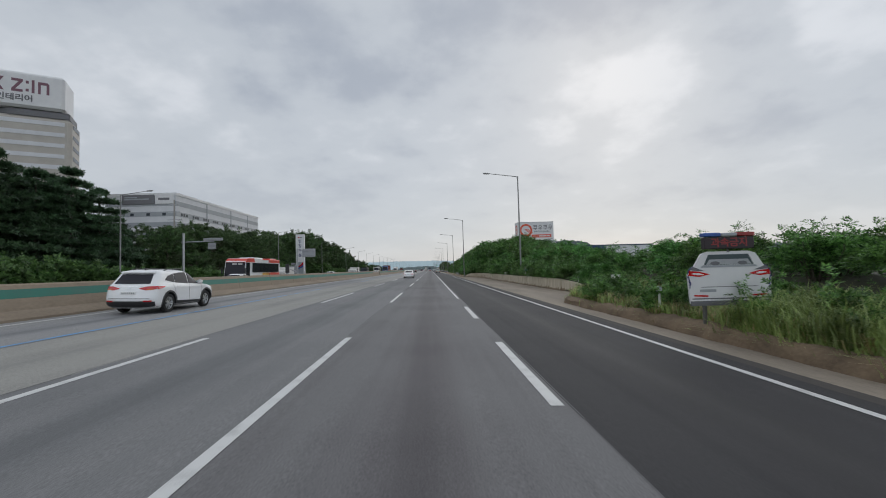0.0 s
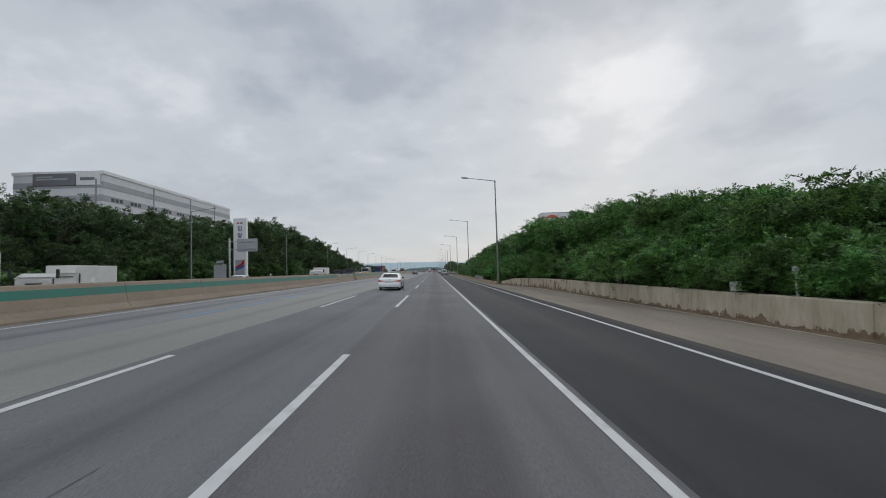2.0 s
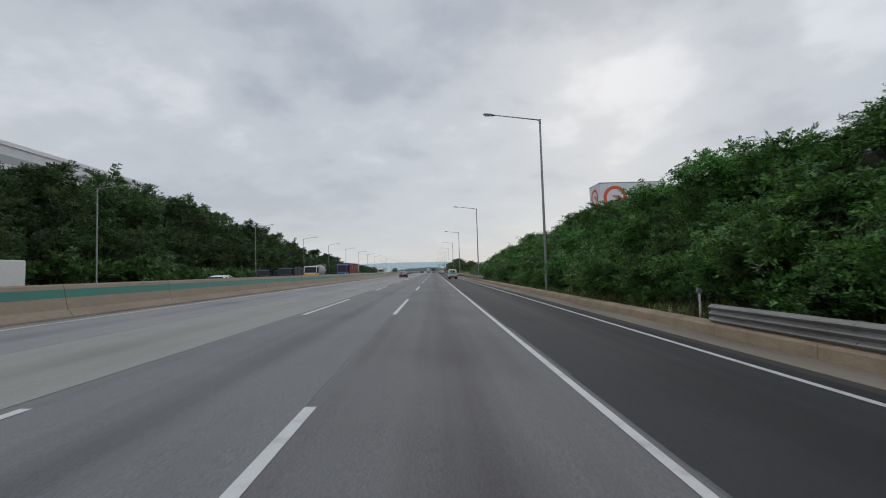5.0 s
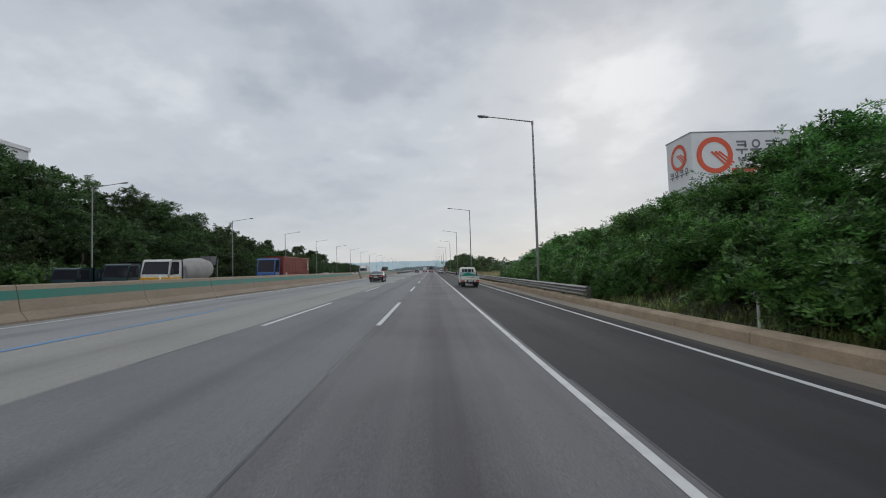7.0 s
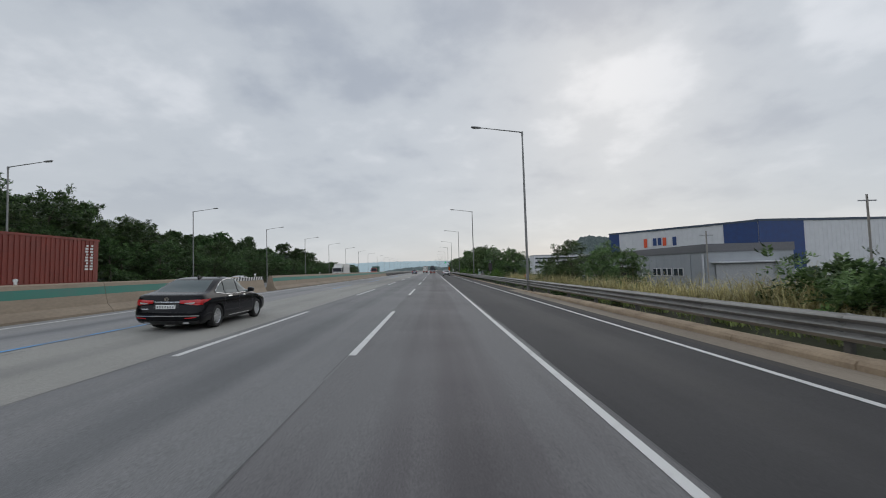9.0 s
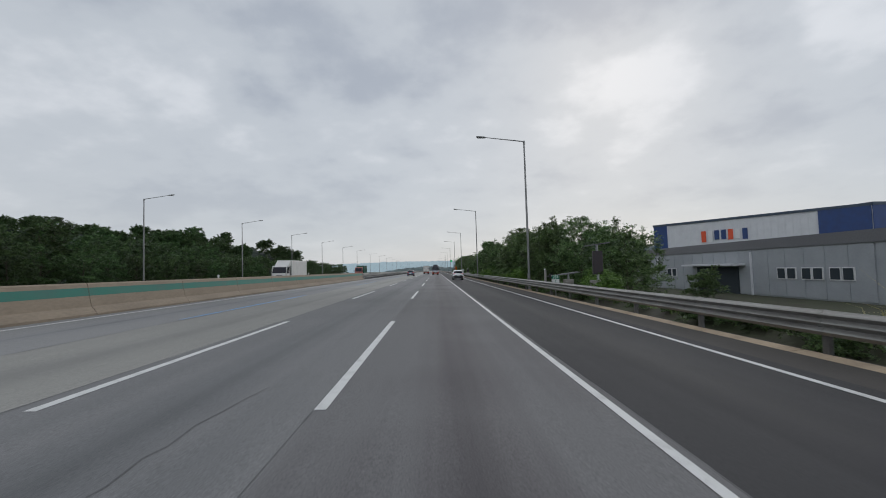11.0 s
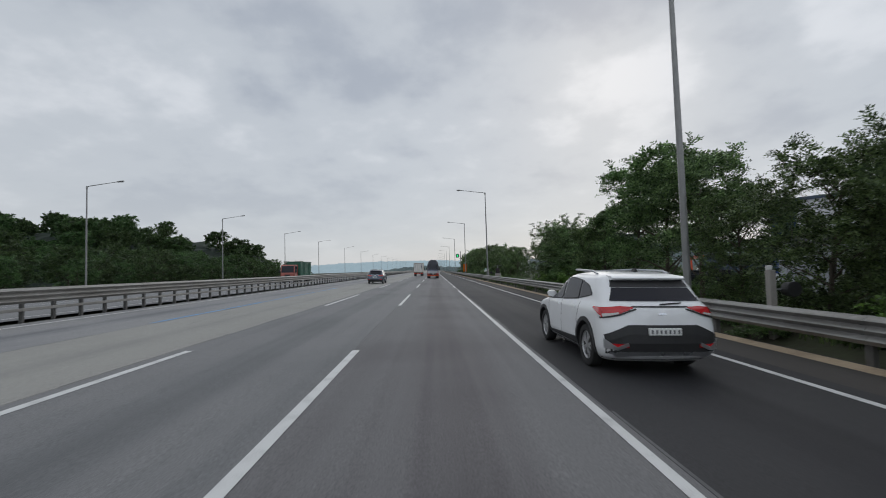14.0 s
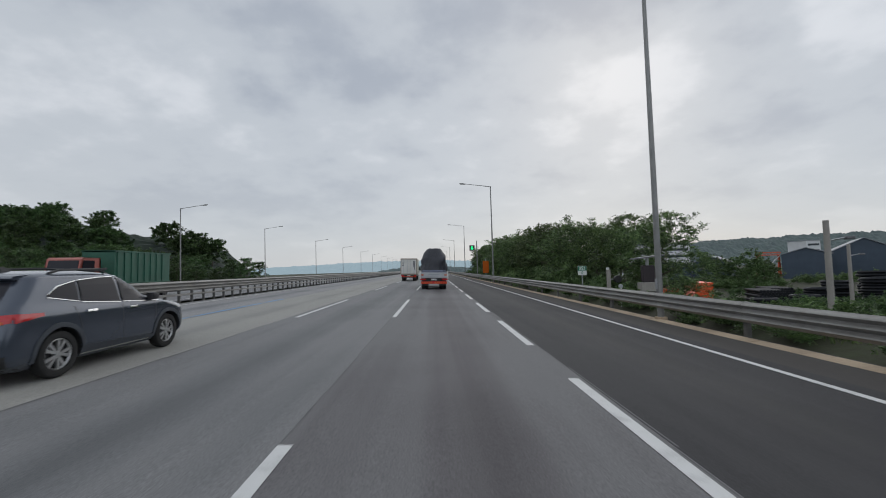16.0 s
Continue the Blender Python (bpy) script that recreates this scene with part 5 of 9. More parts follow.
def tower():
    """Office tower with a sign storey on top; its near right corner stands at the origin, it reaches to -x and +y."""
    t = thing("office_tower", "tall pale grey office tower with a large white rooftop sign", "building", at=pose(-132.3, 161, -0.5, 0, 0, 28))
    w, d, top = 70.0, 13.0, 62.0
    part("wall", Form().box(-w, 0, 0, d, -3, top, bevel=1.2), M_BEIGE, t)
    for k in range(14):
        z = 7 + 4.0 * k
        part("window", Form().box(-w + 2, -2, -0.12, 0.0, z, z + 1.5), M_CLAD, t, "strip of pale glazed windows")
        part("window", Form().box(0.0, 0.12, 2, d - 2, z, z + 1.5), M_GLASS, t)
    part("roof_plinth", Form().box(-w + 2.5, -2.5, 2.5, d - 2.5, top, top + 2.6), M_GREYP, t)
    part("railing", Form().box(-18, -1, 0.6, 0.9, top, top + 2.2).box(-1.1, -0.8, 1, 12, top, top + 2.2), M_GREYP, t, "dark steel maintenance railing")
    s = part("sign_box", Form().box(-w, -2.0, -0.5, d, top + 2.6, top + 15.5, bevel=0.9), M_SIGNW, t, "white sign panel")
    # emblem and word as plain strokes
    y0, z0 = -0.6, top + 10.4

    def stroke(form):
        part("emblem_stroke", form, M_MAROON, s, "maroon brand stroke")
    x = -22.1
    stroke(Form().quad((x, y0, z0 - 2.4), (x + 0.9, y0, z0 - 2.4), (x + 3.7, y0, z0 + 2.4), (x + 2.8, y0, z0 + 2.4))
           .quad((x + 2.8, y0, z0 - 2.4), (x + 3.7, y0, z0 - 2.4), (x + 0.9, y0, z0 + 2.4), (x, y0, z0 + 2.4)))
    x = -16.5
    stroke(Form().extrude_y([(x, z0 - 2.4), (x + 3.0, z0 - 2.4), (x + 3.0, z0 - 1.5), (x + 1.0, z0 - 1.5), (x + 3.0, z0 + 1.4), (x + 3.0, z0 + 2.3),
                             (x, z0 + 2.3), (x, z0 + 1.4), (x + 1.95, z0 + 1.4), (x, z0 - 1.5)], y0, y0 + 0.1))
    x = -12.7
    stroke(Form().box(x, x + 0.8, y0, y0 + 0.1, z0 + 0.9, z0 + 1.9))
    stroke(Form().box(x, x + 0.8, y0, y0 + 0.1, z0 - 2.0, z0 - 1.0))
    x = -11.1
    stroke(Form().box(x, x + 0.75, y0, y0 + 0.1, z0 - 2.4, z0 + 2.4))
    x = -9.4
    stroke(Form().extrude_y([(x, z0 - 2.4), (x + 0.75, z0 - 2.4), (x + 0.75, z0 + 1.0), (x + 2.35, z0 + 1.0), (x + 2.35, z0 - 2.4), (x + 3.1, z0 - 2.4),
                             (x + 3.1, z0 + 1.3), (x + 2.6, z0 + 2.0), (x, z0 + 2.0)], y0, y0 + 0.1))
    lettering("lettering", "인테리어", 2.7, M_GREYP, s, pose(-15.6, -0.6, top + 5.7), 0.05)
    part("small_print", Form().box(-38, -31, -0.62, -0.55, top + 14.0, top + 14.6), M_GREYP, s)


def long_block():
    t = thing("industrial_building", "long white banded industrial block with strip windows", "building", at=pose(-104.3, 178.5, 0))
    t.scale = (0.78, 0.80, 0.88)
    w, d, top = 36.0, 104.0, 41.5
    part("wall", Form().box(-w, 0, 0, d, -3, top - 1.2), M_CLAD, t)
    part("parapet", Form().box(-w - 0.4, 0.4, -0.4, d + 0.4, top - 1.2, top), M_SIGNW, t)
    for k in range(7):
        z = 6.0 + 4.9 * k
        part("cladding_band", Form().box(-w - 0.1, 0.12, -0.12, d + 0.1, z, z + 2.2), M_CLAD_G, t, "grey horizontal band")
        if k in (4, 5):
            for j in range(9 if k == 5 else 5):
                y = 4.0 + 11.0 * j
                for q in range(3):
                    part("window", Form().box(0.06, 0.2, y + 2.3 * q, y + 2.3 * q + 1.7, z + 0.4, z + 1.7, bevel=0.03), M_GLASS, t)
        for j in range(4):
            x = -w + 4 + 8.3 * j
            if k % 2 == 1:
                part("window", Form().box(x, x + 1.8, -0.2, -0.06, z + 0.35, z + 1.6, bevel=0.03), M_GLASS, t)
    part("sign_panel", Form().box(-28, -11, -0.5, -0.1, top - 5.2, top - 0.7, bevel=0.1), M_BAND, t, "dark maroon-grey sign panel")
    part("sign_panel", Form().box(-10.6, -1, -0.5, -0.1, top - 5.2, top - 0.7, bevel=0.1), M_SIGNW, t, "white sign panel")
    part("text_bar", Form().box(-26.5, -14, -0.56, -0.5, top - 3.1, top - 2.5), M_CLAD_G, t)
    part("text_bar", Form().box(-26.5, -20, -0.56, -0.5, top - 2.2, top - 1.7), M_CLAD_G, t)
    part("text_bar", Form().box(-9, -3.2, -0.56, -0.5, top - 3.4, top - 2.3), M_BAND, t)
    for y in (30, 60, 85):
        part("downpipe", Form().box(0.0, 0.35, y, y + 0.35, -2, top - 1.2), M_CLAD_G, t)


def ring(cx, cz, r0, r1, y, n=40):
    f = Form()
    for k in range(n):
        a, b = 2 * math.pi * k / n, 2 * math.pi * (k + 1) / n
        f.quad((cx + r0 * math.cos(a), y, cz + r0 * math.sin(a)), (cx + r1 * math.cos(a), y, cz + r1 * math.sin(a)),
               (cx + r1 * math.cos(b), y, cz + r1 * math.sin(b)), (cx + r0 * math.cos(b), y, cz + r0 * math.sin(b)))
    return f


def restaurant_box():
    """White sign cube on a building behind the bank."""
    t = thing("rooftop_sign_building", "pale building topped by a white box sign with an orange ring", "building", at=pose(47.2, 223.5, -0.3))
    part("wall", Form().box(-0.8, 20, -0.8, 9, -5, 15.2), M_CLAD, t)
    part("cornice", Form().box(-1.3, 20.5, -1.3, 9.5, 14.3, 14.8), M_CLAD_G, t)
    for k in range(4):
        part("window", Form().box(2 + 4.4 * k, 5 + 4.4 * k, -0.9, -0.75, 9.5, 12), M_GLASS, t)
    b = part("sign_box", Form().box(0, 19, 0, 8, 15.4, 25.2, bevel=0.12), M_SIGNW, t, "white sign box")
    part("frame", Form().box(-0.1, 19.1, -0.1, 8.1, 15.2, 15.5).box(-0.06, 19.06, -0.06, 8.06, 25.15, 25.35), M_CLAD_G, b)

    def emblem(at, s, parent, words):
        e = ring(0, 0, 1.55 * s, 2.15 * s, 0)
        for k in range(3):
            e.quad((-0.5 * s + 0.45 * k * s, -0.004, 0.35 * s), (-0.3 * s + 0.45 * k * s, -0.004, 0.5 * s),
                   (1.75 * s + 0.3 * k * s, -0.004, (-1.5 + 0.3 * k) * s), (1.6 * s + 0.3 * k * s, -0.004, (-1.6 + 0.3 * k) * s))
        part("emblem_ring", e, M_ORANGE, parent, "orange ring emblem", at=at)
        for k in range(4):        # four blocky characters as plain strokes
            g = Form()
            cx, cz = words[0] + k * 2.05 * words[2], words[1]
            q = words[2]
            if k % 2 == 0:
                g.box(cx - 0.7 * q, cx + 0.7 * q, -0.02, 0.02, cz + 0.7 * q, cz + 0.95 * q).box(cx - 0.6 * q, cx + 0.7 * q, -0.02, 0.02, cz + 0.25 * q, cz + 0.48 * q)
                g.box(cx + 0.45 * q, cx + 0.7 * q, -0.02, 0.02, cz, cz + 0.7 * q)
            else:
                rr = ring(cx, cz + 0.5 * q, 0.36 * q, 0.62 * q, -0.02, 20)
                i = len(g.v)
                g.v += rr.v
                g.f += [tuple(i + a for a in ff) for ff in rr.f]
                g.m += rr.m
            g.box(cx - 0.85 * q, cx + 0.85 * q, -0.02, 0.02, cz - 0.42 * q, cz - 0.18 * q).box(cx - 0.12 * q, cx + 0.12 * q, -0.02, 0.02, cz - 0.95 * q, cz - 0.42 * q)
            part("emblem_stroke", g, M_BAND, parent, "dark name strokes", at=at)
    emblem(pose(4.2, -0.06, 21.0), 1.55, b, (5.0, 1.3, 1.3))
    lettering("lettering", "Sushi·Roll & Salad Bar", 0.95, M_BAND, b, pose(12.6, -0.06, 20.2), 0.01)
    ob = part("phone_strip", Form().box(7.2, 17.6, -0.06, -0.02, 17.0, 18.6), M_ORANGE, b, "orange strip")
    part("number_bars", Form().box(7.8, 9.4, -0.09, -0.06, 17.65, 17.95).box(9.8, 10.5, -0.09, -0.06, 17.65, 17.95).box(11.2, 13.0, -0.09, -0.06, 17.5, 18.1).box(13.3, 15.0, -0.09, -0.06, 17.5, 18.1).box(15.3, 17.0, -0.09, -0.06, 17.5, 18.1), M_SIGNW, ob)
    # road side of the box
    side = pose(-0.06, 4.0, 21.6, 0, 0, -90)
    emblem(side, 1.15, b, (-2.3, -3.2, 0.75))


def shed(name, lab, x, y, w, d, h, mat, roof, ridge=1.2, base=-5.4, along="y", turn=0.0):
    """A gabled hall with its corner at x, y; the gable looks to -y, or to -x where it runs along x."""
    t = thing(name, lab, "building", "industrial halls", at=pose(x, y, base, 0, 0, turn))
    if along == "y":
        part("wall", Form().extrude_y([(0, 0), (w, 0), (w, h), (w / 2, h + ridge), (0, h)], 0, d), mat, t)
        r = Form().extrude_y([(-0.4, h - 0.05), (w / 2, h + ridge + 0.02), (w + 0.4, h - 0.05), (w + 0.4, h + 0.2), (w / 2, h + ridge + 0.27), (-0.4, h + 0.2)], -0.5, d + 0.5)
    else:
        part("wall", Form().extrude_x([(0, 0), (d, 0), (d, h), (d / 2, h + ridge), (0, h)], 0, w), mat, t)
        r = Form().extrude_x([(-0.4, h - 0.05), (d / 2, h + ridge + 0.02), (d + 0.4, h - 0.05), (d + 0.4, h + 0.2), (d / 2, h + ridge + 0.27), (-0.4, h + 0.2)], -0.5, w + 0.5)
    part("roof", r, roof, t)
    return t


def factories():
    g = thing("factory_hall", "low grey-clad factory hall with a roller door and white windows", "building", "industrial halls", at=pose(64, 292, -5.4))
    g.scale = (1.0, 1.0, 0.83)
    part("wall", Form().box(0, 21, 0, 88, 0, 11.2), M_CLAD_G, g)
    part("parapet", Form().box(-0.25, 21.2, -0.2, 88.2, 11.2, 13.5), M_BAND, g, "dark fascia")
    part("wall_panel", Form().box(-0.12, 0, 6, 87, 0.4, 11.0), M_CLAD_G, g, "grey ribbed cladding")
    for k in range(21):
        part("rib", Form().box(-0.2, -0.12, 6 + 4 * k, 6.1 + 4 * k, 0.4, 11.0), M_CLAD_G, g)
    part("canopy", Form().box(-3.0, 0, 32, 50, 7.4, 7.9), M_CLAD, g)
    # dark slab on the wall stands for the shaded inside of the opening
    part("doorway", Form().box(-0.3, -0.08, 34, 48, 0, 7.0), M_GLASS, g, "dark slab painted as the shade inside an open doorway")
    for k in range(8):
        y, z = 9 + 2.2 * k + 0.9 * (k // 2) if k < 6 else 57 + 2.3 * (k - 6), 4.2
        w = part("window", Form().box(-0.3, -0.12, y, y + 2.0, z, z + 2.6), M_SIGNW, g, "white framed window")
        part("pane", Form().box(-0.36, -0.3, y + 0.2, y + 1.8, z + 0.2, z + 2.4), M_GLASS, w)
    part("gable_door", Form().box(2, 15.5, -0.35, -0.02, 0, 7.6), M_GALV, g, "wide grey roller door")
    part("gable_canopy", Form().box(1, 17.5, -3.2, 0, 8.0, 8.4), M_CLAD, g)
    for y in (0.6, 30, 66):
        part("downpipe", Form().box(-0.5, -0.2, y, y + 0.3, 0, 10.6), M_CLAD, g)
    b = thing("warehouse", "large warehouse clad in blue and white sheet with a coloured sign", "building", "industrial halls", at=pose(132.5, 362.4, -5.4, 0, 0, 5))
    b.scale = (0.72, 0.72, 0.787)
    part("wall", Form().box(0, 90, 0, 42, 0, 29.0), M_CLAD, b)
    part("blue_cladding", Form().box(-0.3, 28, -0.3, 0, 4, 29.6), M_BLUEC, b)
    part("parapet", Form().box(-0.5, 90.2, -0.5, 42.2, 29.0, 30.2), M_NAVY, b)
    for k in range(22):
        part("cladding_rib", Form().box(29 + 2.8 * k, 29.1 + 2.8 * k, -0.1, 0, 0, 29.0), M_CLAD, b)
    w = part("wing", Form().box(0.2, 40, 0.5, 95, 0, 28.9), M_CLAD, b, "pale side wing", at=pose(0, 0, 0, 0, 0, 28))
    part("blue_cladding", Form().box(-0.1, 0.2, 0.5, 18, 4, 29.4), M_BLUEC, w)
    part("blue_cladding", Form().box(-0.1, 0.2, 87, 95, 4, 29.4), M_BLUEC, w)
    part("parapet", Form().box(-0.3, 40.2, 0.3, 95.3, 28.9, 30.0), M_NAVY, w)
    for k in range(24):
        part("cladding_rib", Form().box(0.05, 0.2, 18.6 + 2.9 * k, 18.75 + 2.9 * k, 0, 28.9), M_CLAD, w)
    rng = random.Random(3)
    for k in range(7):
        y = 46 + 3.3 * k
        part("sign_shape", Form().box(-0.25, 0.05, y, y + 2.3, 18.8 + rng.uniform(0, 1.6), 24.4), (M_BLUEC, M_SIGNW, M_ORANGE, M_BLUEC)[k % 4], w)
    # halls far beyond the gap in the trees
    for x, y, w, d, h, rdg in ((123.6, 496, 13.4, 34, 8.6, 2.2), (142, 496, 17, 34, 9.2, 4.4), (84, 498, 6.7, 16, 5.8, 1.5), (92, 497, 10.7, 24, 6.6, 2.2), (168, 476, 24, 34, 9, 4)):
        shed("gabled_hall", "dark blue-grey gabled industrial hall with a pale roof", x, y, w, d, h, M_NAVY, M_ROOF, rdg, turn=-40.0)
    for x, y, w, d, h in ((97, 598, 56, 20, 17.5), (262, 640, 10, 16, 19.5), (36, 640, 40, 20, 15)):
        t = thing("factory_block", "pale flat-roofed factory block beyond the halls", "building", "industrial halls", at=pose(x, y, -5.4))
        part("wall", Form().box(0, w, 0, d, 0, h), M_CLAD, t)
        for k in range(3):
            part("window", Form().box(1, w - 1, -0.15, 0, h - 3.4 - 4 * k, h - 2 - 4 * k), M_GLASS, t)
        part("roof", Form().box(-0.3, w + 0.3, -0.3, d + 0.3, h, h + 0.6), M_ROOF, t)


def hill_material(name, col, haze_glow):
    """Far wooded hill: forest colour, with bluish emission painting in the air light of distance."""
    m, n, l, p = principled(name)
    nz = n.new("ShaderNodeTexNoise")
    nz.inputs["Scale"].default_value, nz.inputs["Detail"].default_value = 0.09, 8
    tc = n.new("ShaderNodeTexCoord")
    l.new(tc.outputs["Object"], nz.inputs["Vector"])
    r = n.new("ShaderNodeValToRGB")
    r.color_ramp.elements[0].position, r.color_ramp.elements[1].position = 0.35, 0.65
    r.color_ramp.elements[0].color = (*[c * 0.55 for c in col], 1)
    r.color_ramp.elements[1].color = (*col, 1)
    l.new(nz.outputs[0], r.inputs[0])
    l.new(r.outputs[0], p.inputs["Base Color"])
    p.inputs["Roughness"].default_value = 0.9
    # haze imitated by a faint blue glow put into the hill's own surface
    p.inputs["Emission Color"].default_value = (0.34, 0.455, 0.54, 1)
    p.inputs["Emission Strength"].default_value = haze_glow
    return m


def hills():
    def ridge(name, x0, x1, y, depth, height, seed, haze_glow, bump, lab, col=(0.022, 0.036, 0.02), prof=None, nx=260, ny=14):
        f = Form()
        for j in range(ny):
            for i in range(nx):
                u, v = i / (nx - 1), j / (ny - 1)
                x, yy = x0 + (x1 - x0) * u, y + depth * v
                env = prof(u) if prof else math.sin(math.pi * u) ** 0.6
                h = height * env * smooth_step(0, 0.75, v) * (0.85 + 0.3 * noise.fractal((u * 3.5 + seed, v, seed), 1.3, 2.0, 3))
                h += bump * (noise.noise((x * 0.07, yy * 0.07, seed)) + 0.7 * noise.noise((x * 0.19, yy * 0.19, seed)) + 0.4 * noise.noise((x * 0.5, yy * 0.5, seed))) * env ** 0.5
                f.v.append((x, yy, -6 + h))
        for j in range(ny - 1):
            for i in range(nx - 1):
                f.f.append((j * nx + i, j * nx + i + 1, (j + 1) * nx + i + 1, (j + 1) * nx + i))
                f.m.append(0)
        tagged(part(name, f, hill_material(name + "_hazed_forest", col, haze_glow)), lab, "hill", kind="structure")
        return f.v
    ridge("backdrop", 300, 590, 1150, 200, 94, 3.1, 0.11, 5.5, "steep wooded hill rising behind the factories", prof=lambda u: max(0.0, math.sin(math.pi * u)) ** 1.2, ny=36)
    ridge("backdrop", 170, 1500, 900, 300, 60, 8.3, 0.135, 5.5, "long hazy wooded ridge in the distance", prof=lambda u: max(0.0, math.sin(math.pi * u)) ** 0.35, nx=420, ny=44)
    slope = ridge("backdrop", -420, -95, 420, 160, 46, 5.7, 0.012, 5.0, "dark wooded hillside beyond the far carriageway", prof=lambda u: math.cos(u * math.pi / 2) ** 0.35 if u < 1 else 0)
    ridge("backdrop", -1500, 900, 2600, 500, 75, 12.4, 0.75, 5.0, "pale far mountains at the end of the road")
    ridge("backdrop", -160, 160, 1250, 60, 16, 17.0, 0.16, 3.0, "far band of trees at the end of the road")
    kinds = [tree(340 + k, 9.0, 4.4, 900, 0.55, M_LEAF_D, "dark green tree in the wood on the hillside", 0.2, 0.1, "hillside_tree", "trees on the hillside", 1.1, 14) for k in range(3)]
    rng = random.Random(77)
    scatter(kinds, [(k % 3, x + rng.uniform(-2, 2), y, z - 1.5, rng.uniform(0.8, 1.25), rng.uniform(0, 360)) for k, (x, y, z) in enumerate(rng.sample([p for p in slope if p[2] > -2 and p[1] < 545], 230))])


tower()
long_block()
restaurant_box()
factories()
hills()

# ---------------- vehicles ----------------
def car_paint(name, col, metal=0.0, rough=0.25, coat=0.4, spec=0.5):
    return surface(name, col, tuple(c * 0.93 for c in col), rough, metal, scale=1.5, fine=9, bump=0.0, coat=coat, spec=spec, rough_var=0.04, fine_gain=0.25)


M_CARW = car_paint("white_car_paint", (0.88, 0.885, 0.89), coat=0.6)
M_CARK = car_paint("black_car_paint", (0.006, 0.006, 0.008), 0.0, 0.1, 0.05, 0.2)
M_CARG = car_paint("slate_grey_car_paint", (0.075, 0.09, 0.12), 0.45, 0.2, 0.8)
M_CARI = car_paint("ivory_truck_paint", (0.87, 0.84, 0.75), 0.0, 0.38)
M_TRIM = surface("black_plastic", (0.022, 0.022, 0.024), (0.03, 0.03, 0.03), 0.55, bump=0.05)
M_TYRE = surface("tyre_rubber", (0.018, 0.018, 0.018), (0.028, 0.027, 0.026), 0.85, scale=8, bump=0.2)
M_RIM = surface("alloy_rim", (0.62, 0.63, 0.64), (0.45, 0.46, 0.47), 0.3, 0.85, bump=0.0)
M_CHROME = surface("chrome", (0.75, 0.76, 0.78), (0.68, 0.69, 0.7), 0.12, 1.0, bump=0.0)
M_CARGLASS = glassy("tinted_car_glass", (0.025, 0.025, 0.032))
M_CARGLASS_C = glassy("clear_car_glass", (0.09, 0.115, 0.12))
M_RED = surface("red_lamp_lens", (0.62, 0.02, 0.024), (0.42, 0.012, 0.016), 0.12, bump=0.0, coat=0.6, scale=7)
M_AMBER = surface("amber_lamp_lens", (0.62, 0.14, 0.02), (0.5, 0.1, 0.01), 0.15, bump=0.0, coat=0.5)
M_CLEAR = surface("clear_lamp_lens", (0.62, 0.60, 0.58), (0.42, 0.40, 0.40), 0.12, bump=0.0, coat=0.6, scale=9)
M_PLATE = surface("plate_white", (0.84, 0.84, 0.82), (0.78, 0.78, 0.76), 0.4, bump=0.02)


class Body:
    """A car body told by level slices: at each height its rear, its front and its half width."""

    def __init__(self, table, corner_r, corner_f, bow_r, bow_f, nose=2.3):
        t = np.array(table)
        zf = np.linspace(t[0, 0], t[-1, 0], 90)
        cols = [zf]
        for k in (1, 2, 3):          # smooth the tables a little, so that the skin has no kinks
            c = np.interp(zf, t[:, 0], t[:, k])
            pad = np.concatenate([np.repeat(c[0], 2), c, np.repeat(c[-1], 2)])
            cols.append(np.convolve(pad, [0.1, 0.2, 0.4, 0.2, 0.1], "valid"))
        self.tab = np.array(cols)
        self.cr, self.cf, self.br, self.bf, self.n = corner_r, corner_f, bow_r, bow_f, nose

    def at(self, z):
        return [float(np.interp(z, self.tab[0], self.tab[k])) for k in (1, 2, 3)]

    def side(self, y, z):
        w = self.at(z)[2]
        if self.rear(w, z) <= y <= self.front(w, z):
            return w
        back = y < self.rear(w, z)
        a, b = 0.0, w
        for _ in range(18):
            m = (a + b) / 2
            inside = y > self.rear(m, z) if back else y < self.front(m, z)
            a, b = (m, b) if inside else (a, m)
        return a

    def rear(self, x, z):
        y0, y1, w = self.at(z)
        q = min(1.0, abs(x) / w)
        return y0 + self.br * q ** 2 + self.cr * max(0.0, 1 - (1 - max(0, (q - 0.72) / 0.28) ** 2.2) ** 0.5) * 0.75

    def front(self, x, z):
        y0, y1, w = self.at(z)
        q = min(1.0, abs(x) / w)
        return y1 - self.bf * q ** 2 - self.cf * max(0.0, 1 - (1 - max(0, (q - 0.6) / 0.4) ** 2.2) ** 0.5) * 0.75

    def form(self):
        f, rings = Form(), []
        us = [-1, -0.97, -0.92, -0.85, -0.74, -0.6, -0.4, -0.2, 0, 0.2, 0.4, 0.6, 0.74, 0.85, 0.92, 0.97, 1]
        z0, z1 = self.tab[0, 0], self.tab[0, -1]
        for z in np.concatenate([np.linspace(z0, z0 + 0.86 * (z1 - z0), 50), np.linspace(z0 + 0.87 * (z1 - z0), z1, 26)]):
            y0, y1, w = self.at(z)
            r = [(u * w, self.rear(u * w, z), z) for u in us]
            ya, yb = r[-1][1], self.front(w, z)
            r += [(w, ya + (yb - ya) * k / 22, z) for k in range(1, 22)]
            r += [(u * w, self.front(u * w, z), z) for u in reversed(us)]
            r += [(-w, yb + (ya - yb) * k / 22, z) for k in range(1, 22)]
            rings.append(r)
        return f.rings(rings)


